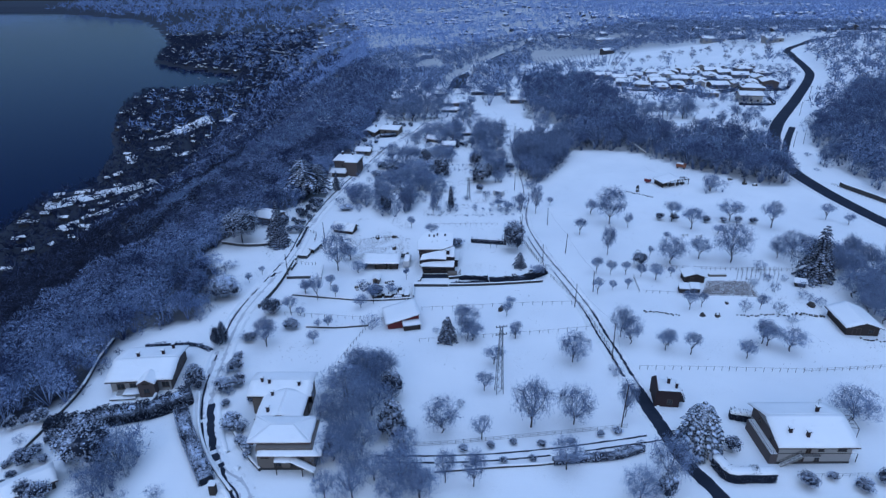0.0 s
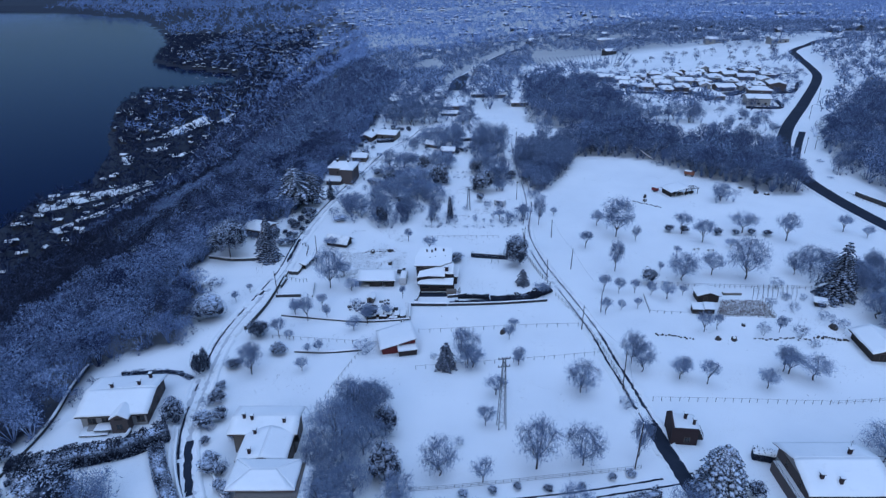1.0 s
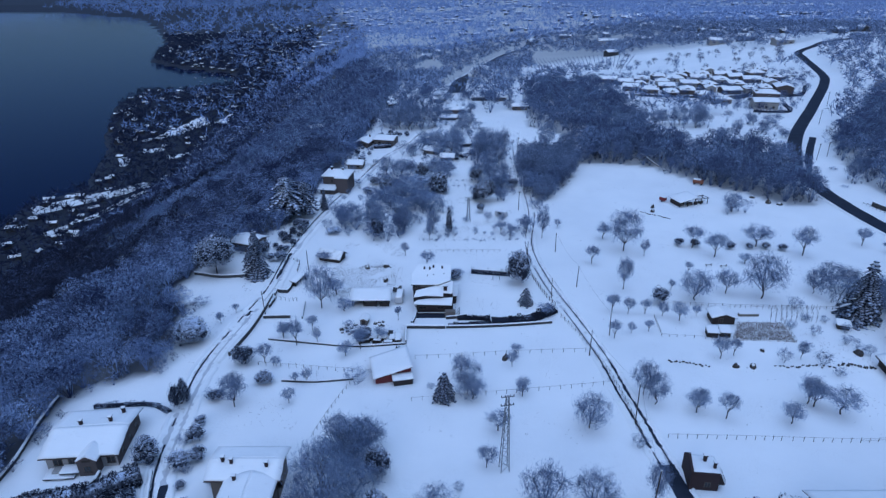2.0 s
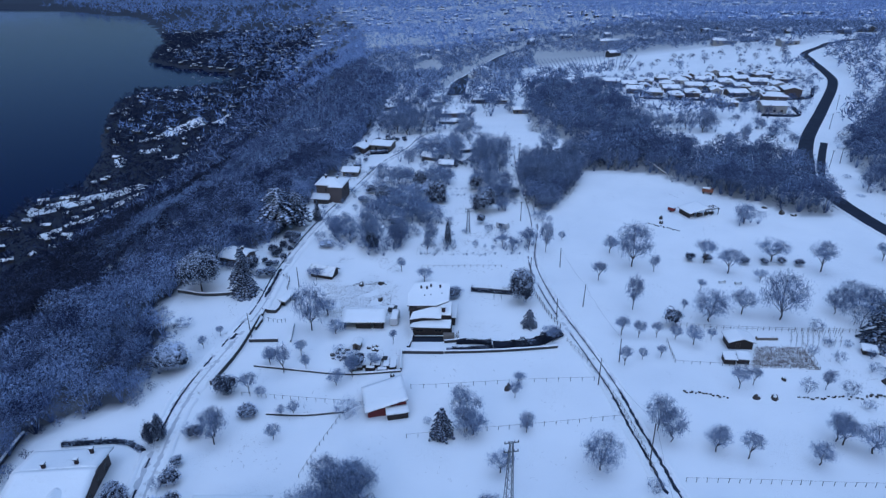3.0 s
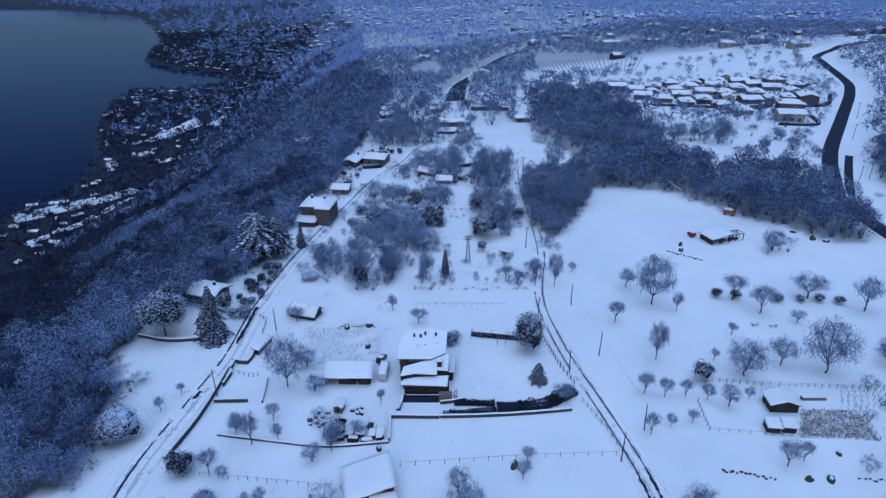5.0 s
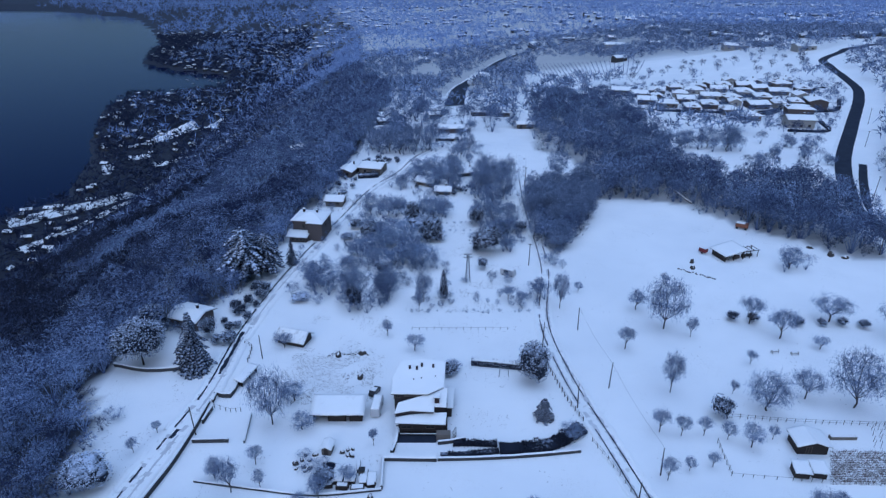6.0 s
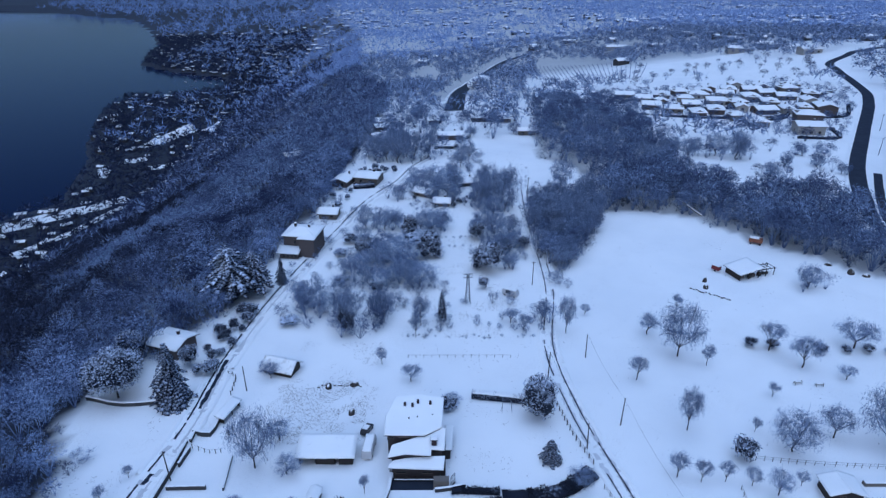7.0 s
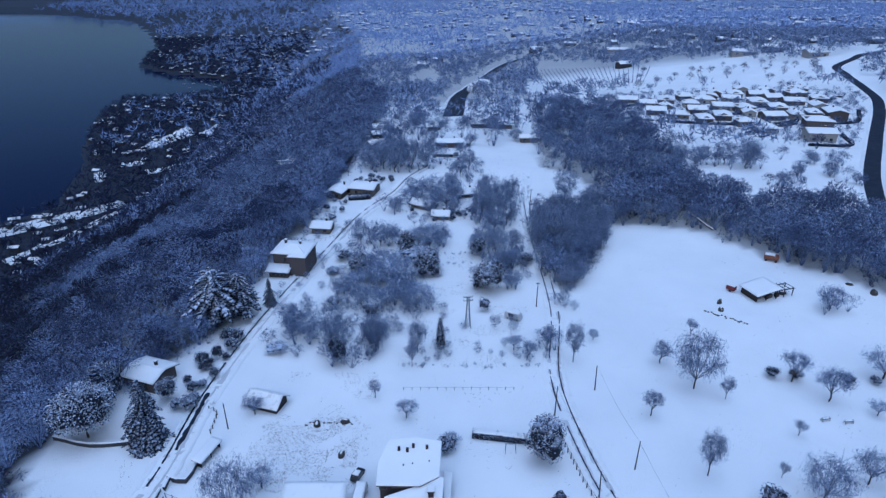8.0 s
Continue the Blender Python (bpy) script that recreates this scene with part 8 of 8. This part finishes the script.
# ---- the distance: plain, villages, highway, lakeshore ----
VILLAGE = [(143.0, 581, 13), (169.0, 572, 13), (159.6, 542, 10), (157.7, 513, 13), (174.7, 527, 11), (193.7, 565, 14), (195.2, 536, 12), (184.7, 508, 13), (239.4, 579, 13), (226.3, 550, 14), (215.8, 506, 13), (229.8, 528, 12),
           (250.7, 549, 13), (265.4, 575, 13), (254.3, 503, 14), (231.9, 482, 15), (217.2, 453, 15), (196.2, 473, 12), (203.5, 580, 12), (208, 530, 11), (242, 562, 11), (180, 552, 10)]
vr = random.Random(5)
for x, y in ((152, 560), (186, 580), (214, 566), (225, 585), (252, 590), (170, 500), (205, 515), (244, 510), (258, 530), (272, 555), (148, 528), (230, 505), (212, 590), (190, 488), (236, 600), (275, 590)):
    VILLAGE.append((x, y, vr.uniform(9, 12)))
for k, (x, y, w) in enumerate(VILLAGE):
    d = w * vr.uniform(0.72, 0.9)
    h = thing_at("house", x, y, vr.choice((-14, -8, 4, 76, 82)), "village house with low eaves and a snow-covered roof", "house", group="village houses")
    e = vr.uniform(3.0, 3.8) if k not in (14, 15, 16) else 5.2
    gable_walls(h, w, d, e, 1.4, vr.choice((M_OCHRE, M_BROWN, M_PLASTER)))
    if k % 2 == 1:
        hip_roof(h, w, d, e, 1.9, 0.8, seed=100 + k)
    else:
        gable_roof(h, w, d, e, 1.6, "x", 0.9, seed=100 + k)
    for x2 in (-0.3, 0.0, 0.3):
        window(h, w * x2, -d / 2, 1.0, "S", 1.4, 1.3, False, "window", False)
    window(h, -w / 2, 0, 1.0, "W", 1.4, 1.3, False, "window", False)
    chimney(h, w * 0.18, d * 0.12, e + 1.3, 0.7, 1.3)
for k, pts in enumerate((([(147, 500), (194, 487), (218, 487), (234, 507)]), ([(135, 560), (150, 566), (168, 560)]), ([(205, 545), (218, 540), (236, 544)]), ([(170, 518), (190, 520), (207, 519)]), ([(240, 490), (262, 492), (280, 520)]), ([(236, 462), (228, 440), (205, 440)]))):
    hedge("hedge", pts, 1.3, 1.6, "dark village garden hedge with snow on it", 200 + k, 0.45, 12, 0.2, M_SCRUB)
ribbon("lane_village", [(300, 570), (279.6, 557), (250.3, 522), (233.9, 510), (224, 497), (193.9, 492), (147.3, 504), (120, 520)], 5.0, M_ASPHALT, 0.2, 0, 0.3, 0.05, 44)
tagged(bpy.data.objects["lane_village"], "dark wet lane winding through the village", "lane", kind="structure")
for x, y, w, d, t in ((-32.3, 483, 16, 9, -10), (-33.3, 462, 8, 8, 20), (-32.3, 436, 8, 6, 30), (7.4, 441, 14, 8, 5), (4.2, 420, 10, 5, -6), (13.7, 357, 9, 6, 15), (-4.5, 343.5, 8, 5, -28), (3.0, 332, 6, 4, -8), (43.1, 492, 8, 6, -4), (28, 497, 12, 8, 4), (52, 449, 9.5, 4, 2), (-2.5, 487, 6, 5, 0), (-84.0, 446, 9, 7, 30)):
    h = thing_at("house", x, y, t, "snow-roofed house among frosted trees on the ridge", "house", group="houses along the ridge")
    e = 1.9 if y < 425 else 3.0
    gable_walls(h, w, d, e, 1.1, vr.choice((M_BROWN, M_STONE, M_OCHRE)))
    gable_roof(h, w, d, e, 1.1, "x", 0.8, seed=int(y))
    for x2 in (-0.25, 0.25):
        window(h, w * x2, -d / 2, e - 1.5, "S", 1.2, 1.0, False, "window", False)
    chimney(h, w * 0.2, 0.4, e + 1.1, 0.6, 1.0)
    for sx, sy, pr, tall in ((-0.75, -0.2, SHRUB[0], 4.0), (0.72, -0.6, EVER[1], 2.6), (0.3, -1.0, SHRUB[2], 3.0), (-0.4, -1.0, EVER[2], 2.0), (0.85, 0.5, LIGHT[1], 7.5), (-0.7, 0.8, LIGHT[3], 8.5)):
        set_at(pr, x + sx * w + vr.uniform(-1, 1), y + sy * d + vr.uniform(-1, 1), tall * vr.uniform(0.8, 1.2), tall * vr.uniform(0.9, 1.3), vr.uniform(0, 6))

HIGHWAY = [(11.5, 552), (13.6, 596), (21.6, 724), (43.1, 880), (73.1, 1007), (107, 1111), (167, 1170), (300, 1260)]
hw = tagged(ribbon("road_highway", HIGHWAY, 15.0, M_ASPHALT, 0.5, 0, 0.2, 0, 45, None, 6.0, 0.1), "dark highway curving towards a tunnel mouth", "road", kind="structure")
ribbon("verge", HIGHWAY, 2.5, M_SNOW, 0.7, -9.0, 0.5, 0, 46, hw, 6.0)
h = thing_at("tunnel_portal", 41.0, 735, -6, "pale concrete tunnel mouth in a snowy bank", "tunnel")
ring = bmesh.new()
vs = [[ring.verts.new((r * math.cos(math.pi * k / 12), y, max(-1, r * math.sin(math.pi * k / 12)))) for k in range(13)] for r, y in ((6.0, 0), (8.4, 0), (8.4, 16), (6.0, 16))]
for p, q in ((0, 1), (1, 2), (2, 3), (3, 0)):
    for k in range(12):
        ring.faces.new((vs[p][k], vs[q][k], vs[q][k + 1], vs[p][k + 1]))
bmesh.ops.recalc_face_normals(ring, faces=ring.faces[:])
part("arch", ring, M_CONCRETE, h)
# black block put in for the darkness inside the bore
bm = bmesh.new()
box(-6.2, 6.2, 8.0, 8.5, -1, 6.4, 0, bm)
part("dark_bore", bm, M_BLACK, h)
bank = bmesh.new()
bmesh.ops.create_icosphere(bank, subdivisions=3, radius=1)
for v in bank.verts:
    v.co = (v.co.x * 15 + 1, v.co.y * 14 + 17, max(-1.5, v.co.z * 10.5))
part("snowy_bank", bank, M_SNOW, h)


OPEN = [[(118, 620), (118, 500), (181, 452), (205, 436), (240, 440), (300, 530), (318, 575), (270, 600), (161, 614)],
        [(155, 622), (279, 590), (322, 610), (358, 686), (344, 717), (258, 837), (200, 780)],
        [(86, 660), (160, 672), (212, 778), (186, 975), (134, 1030)],
        [(107, 364), (150, 330), (185, 350), (236, 440), (205, 436), (130, 415), (110, 385)],
        [(26, 420), (60, 445), (77, 385), (68, 357), (42, 340), (36, 372)],
        [(-45, 1090), (0, 1160), (0, 930), (-35, 950)], [(225, 1060), (300, 1100), (290, 1010), (240, 1010)]]
X, Y = scattered(-260, 760, 405, 1400, 12.0, 401)
ok = (X > knots(Y, EDGE)) & (X < 0.72 * Y + 40) & outside(X, Y, OPEN) & off_line(X, Y, ROAD, 14) & off_line(X, Y, HIGHWAY, 15) & outside(X, Y, [WOOD_MIDDLE, RIDGE_GARDENS, WOOD_HILL])
ok &= np.random.default_rng(8).random(len(X)) < 0.78 + 0.4 * wavy(X, Y, 60.0, 9)
wood_stuff("woodland", X[ok], Y[ok], 13.5, 402, M_FROST, "bare frosted woods covering the plain", 70, 0.46)
# from here outward the trees' colour carries the haze of the plain
X, Y = scattered(-900, 2900, 1250, 3000, 24.0, 403)
ok = (height(X, Y) > WATER + 4) & (np.abs(X) < 0.72 * Y + 40) & (np.random.default_rng(9).random(len(X)) < 0.62 + 0.5 * wavy(X, Y, 140.0, 9))
wood_stuff("woodland", X[ok], Y[ok], 19, 404, M_FARWOOD, "woods scattered over the far plain, haze painted into their colour", 16, 0.62)
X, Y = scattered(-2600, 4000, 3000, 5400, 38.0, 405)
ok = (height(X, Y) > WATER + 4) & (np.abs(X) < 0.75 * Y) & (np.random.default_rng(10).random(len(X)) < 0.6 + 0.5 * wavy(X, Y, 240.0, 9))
wood_stuff("woodland", X[ok], Y[ok], 30, 406, M_FARWOOD, "woods at the far end of the plain, haze painted into their colour", 9, 0.7)
# dark evergreen gardens down by the shore, white plots between them
PLOTS = [[(-572, 1296), (-537, 1424), (-495, 1357), (-526, 1304), (-547, 1254)], [(-561, 1173), (-528, 1180), (-517, 1160), (-550, 1147)], [(-499, 1126), (-463, 1143), (-452, 1117), (-486, 1101)],
         [(-489, 1356), (-478, 1446), (-448, 1390), (-442, 1294)], [(-588, 1121), (-571, 1136), (-547, 1076), (-561, 1076)], [(-470, 1288), (-434, 1271), (-426, 1240), (-460, 1260)], [(-447, 996), (-410, 964), (-405, 945), (-432, 968)]]
X, Y = scattered(-1500, -150, 560, 3000, 10.0, 407)
Hh = height(X, Y)
ok = (Hh > WATER + 2.5) & (Hh < WATER + 40) & (np.abs(X) < 0.74 * Y + 60) & (np.random.default_rng(11).random(len(X)) < 0.66) & outside(X, Y, PLOTS)
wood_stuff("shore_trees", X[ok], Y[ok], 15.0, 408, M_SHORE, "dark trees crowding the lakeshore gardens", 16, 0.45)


X, Y = scattered(118, 310, 440, 612, 6.5, 421)
ok = inside(X, Y, OPEN[0]) & (np.random.default_rng(21).random(len(X)) < 0.95) & off_line(X, Y, ROAD, 9)
for x, y, w in VILLAGE:
    ok &= (X - x) ** 2 + (Y - y) ** 2 > (w * 0.66) ** 2
wood_stuff("garden_trees", X[ok], Y[ok], 4.8, 422, M_BELT, "frosted garden shrubs and small trees between village houses", 110, 0.5)
X, Y = scattered(100, 345, 340, 760, 15.0, 423)
ok = (inside(X, Y, OPEN[3]) | inside(X, Y, OPEN[1])) & (np.random.default_rng(22).random(len(X)) < 0.3) & off_line(X, Y, ROAD, 12)
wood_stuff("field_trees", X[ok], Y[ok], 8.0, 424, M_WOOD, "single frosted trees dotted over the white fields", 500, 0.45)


def far_houses(name, X, Y, seed, label, size=11.0):
    """Small far houses as one sheet: walls, two roof planes with snow."""
    rng = np.random.default_rng(seed)
    vs, fs, mats = [], [], []
    for x, y in zip(X, Y):
        w, d, e = size * rng.uniform(0.7, 1.5), size * rng.uniform(0.55, 0.9), rng.uniform(3, 7)
        q = rng.choice((0.1, 0.5, -0.3, 1.3)) + rng.normal() * 0.25
        c, s, z = math.cos(q), math.sin(q), float(height(x, y))
        pts = [(-w / 2, -d / 2, -2), (w / 2, -d / 2, -2), (w / 2, d / 2, -2), (-w / 2, d / 2, -2), (-w / 2, -d / 2, e), (w / 2, -d / 2, e), (w / 2, d / 2, e), (-w / 2, d / 2, e), (-w / 2, 0, e + 2), (w / 2, 0, e + 2),
               (-w / 2 - 0.8, -d / 2 - 0.8, e), (w / 2 + 0.8, -d / 2 - 0.8, e), (w / 2 + 0.8, d / 2 + 0.8, e), (-w / 2 - 0.8, d / 2 + 0.8, e), (-w / 2 - 0.8, 0, e + 2.5), (w / 2 + 0.8, 0, e + 2.5)]
        o = len(vs)
        vs += [(x + a * c - b * s, y + a * s + b * c, z + h) for a, b, h in pts]
        for f, m in (((0, 1, 5, 4), 0), ((1, 2, 6, 9, 5), 0), ((2, 3, 7, 6), 0), ((3, 0, 4, 8, 7), 0), ((10, 11, 15, 14), 1), ((12, 13, 14, 15), 1)):
            fs.append(tuple(o + i for i in f))
            mats.append(m)
    me = bpy.data.meshes.new(name)
    me.from_pydata(vs, [], fs)
    me.materials.append(M_STONE)
    me.materials.append(M_SNOW)
    me.polygons.foreach_set("material_index", mats)
    return tagged(new(name, me), label, "houses", kind="stuff")


X, Y = scattered(-1500, -150, 620, 3100, 22.0, 411)
Hh = height(X, Y)
ok = (Hh > WATER + 3) & (Hh < WATER + 34) & (np.abs(X) < 0.74 * Y + 60) & (np.random.default_rng(12).random(len(X)) < 0.28 + 0.3 * wavy(X, Y, 90.0, 3))
far_houses("shore_town", X[ok], Y[ok], 412, "snow-roofed houses of the town along the lakeshore", 9.5)
X, Y = scattered(-60, 1500, 820, 2000, 40.0, 413)
ok = (X > knots(Y, EDGE) + 20) & (np.abs(X) < 0.72 * Y + 40) & outside(X, Y, OPEN) & off_line(X, Y, HIGHWAY, 25) & (np.random.default_rng(13).random(len(X)) < np.clip((X - 100) / 500, 0.05, 0.55) + 0.25 * wavy(X, Y, 130.0, 5))
far_houses("plain_town", X[ok], Y[ok], 414, "scattered snow-roofed houses on the misty plain", 14)
X, Y = scattered(-900, 3600, 2000, 4400, 62.0, 415)
ok = (height(X, Y) > WATER + 6) & (np.abs(X) < 0.74 * Y) & (np.random.default_rng(14).random(len(X)) < 0.45 + 0.45 * wavy(X, Y, 260.0, 5))
far_houses("plain_town", X[ok], Y[ok], 416, "faint roofs of the far town on the plain", 18)
for x, y, w, d, t in ((337, 509, 17, 12, 24), (330, 812, 26, 14, -8), (372, 748, 20, 12, 5), (256, 1050, 30, 14, 0)):
    h = thing_at("large_house", x, y, t, "large snow-roofed house beyond the white fields", "house", group="large far houses")
    gable_walls(h, w, d, 5, 2, M_PLASTER)
    gable_roof(h, w, d, 5, 2, "x", 1.0, seed=int(y))
    for x2 in (-0.3, 0.0, 0.3):
        window(h, w * x2, -d / 2, 1.5, "S", 2.0, 1.6, False, "window", False)

# vineyard rows: clumps of bare vines along wires
A, Bq = [], []
for k in range(27):
    f = k / 26
    a, b = Vector((130 + 102 * f, 1000 - 184 * f, 0)), Vector((96 + 92 * f, 660 + 32 * f, 0))
    for j in range(44):
        if vr.random() < 0.25:
            continue
        p, q = a.lerp(b, j / 44), a.lerp(b, (j + vr.uniform(0.5, 0.85)) / 44)
        A.append((p.x, p.y, float(height(p.x, p.y)) + 0.6)), Bq.append((q.x, q.y, float(height(q.x, q.y)) + 0.6))
tagged(new("vineyard", mesh_of("vineyard", tubes(A, Bq, 0.4, 0.3, 5), M_BELT)), "long rows of bare vines on a snowy slope", "vineyard", kind="stuff")

# the shore road, the railway strip and white plots by the lake
for nm, pts, w, mat, lab in (("road_shore", [(-225, 1060), (-300, 1350), (-379, 1653), (-470, 1960), (-518, 2159), (-573, 2409), (-661, 2668), (-764, 2805)], 22, M_SNOW, "broad snowy road between the lakeside houses"),
                             ("road_railway", [(-520, 780), (-480, 840), (-450, 905), (-395, 950), (-330, 1010), (-300, 1080)], 16, M_SNOWROUGH, "snowy railway cutting along the shore"),
                             ("road_lower", [(-585, 865), (-534, 905), (-488, 935), (-460, 965)], 40, M_SNOW, "open snowy shore meadow"),
                             ("road_promenade", [(-535, 1060), (-580, 1197), (-590, 1300), (-560, 1390), (-543, 1477)], 9, M_ASPHALT, "dark road beside the lakeside gardens")):
    tagged(ribbon(nm, pts, w, mat, 1.2, 0, 1.0, 0.0, 60, None, 12.0), lab, "road", kind="structure")
for poly in PLOTS:
    xs, ys = [p[0] for p in poly], [p[1] for p in poly]
    gx2, gy2 = np.meshgrid(np.arange(min(xs), max(xs), 5.0), np.arange(min(ys), max(ys), 5.0))
    keep = inside(gx2.ravel() + 2.5 * wavy(gx2, gy2, 9.0, 4).ravel(), gy2.ravel(), poly)
    pv, pf = [], []
    for x, y in zip(gx2.ravel()[keep], gy2.ravel()[keep]):
        o = len(pv)
        pv += [(a, b, float(height(a, b)) + 1.3) for a, b in ((x, y), (x + 5, y), (x + 5, y + 5), (x, y + 5))]
        pf.append((o, o + 1, o + 2, o + 3))
    pm = bpy.data.meshes.new("snowy_plot")
    pm.from_pydata(pv, [], pf)
    pm.materials.append(M_SNOW)
    tagged(new("snowy_plot", pm), "open snow-covered plot among the lakeshore gardens", "field", kind="structure")
# moored boats in the bay
br = random.Random(3)
hull = None
for k in range(22):
    x, y = -690 + br.uniform(-60, 120), 1900 + br.uniform(-110, 110)
    if float(height(x, y)) > WATER - 1:
        continue
    bt = tagged(new("boat"), "small moored boat on the dark bay", "boat", "moored boats")
    bt.matrix_basis = Matrix.Translation((x, y, WATER)) @ Matrix.Rotation(br.uniform(0, 3), 4, "Z")
    bm = box(-4.0, 4.0, -1.3, 1.3, -0.3, 1.0, 0.3)
    part("hull", bm, M_CARPALE, bt)
    part("cabin", box(-1.4, 1.0, -0.8, 0.8, 1.0, 1.9, 0.1), M_CARDARK, bt)
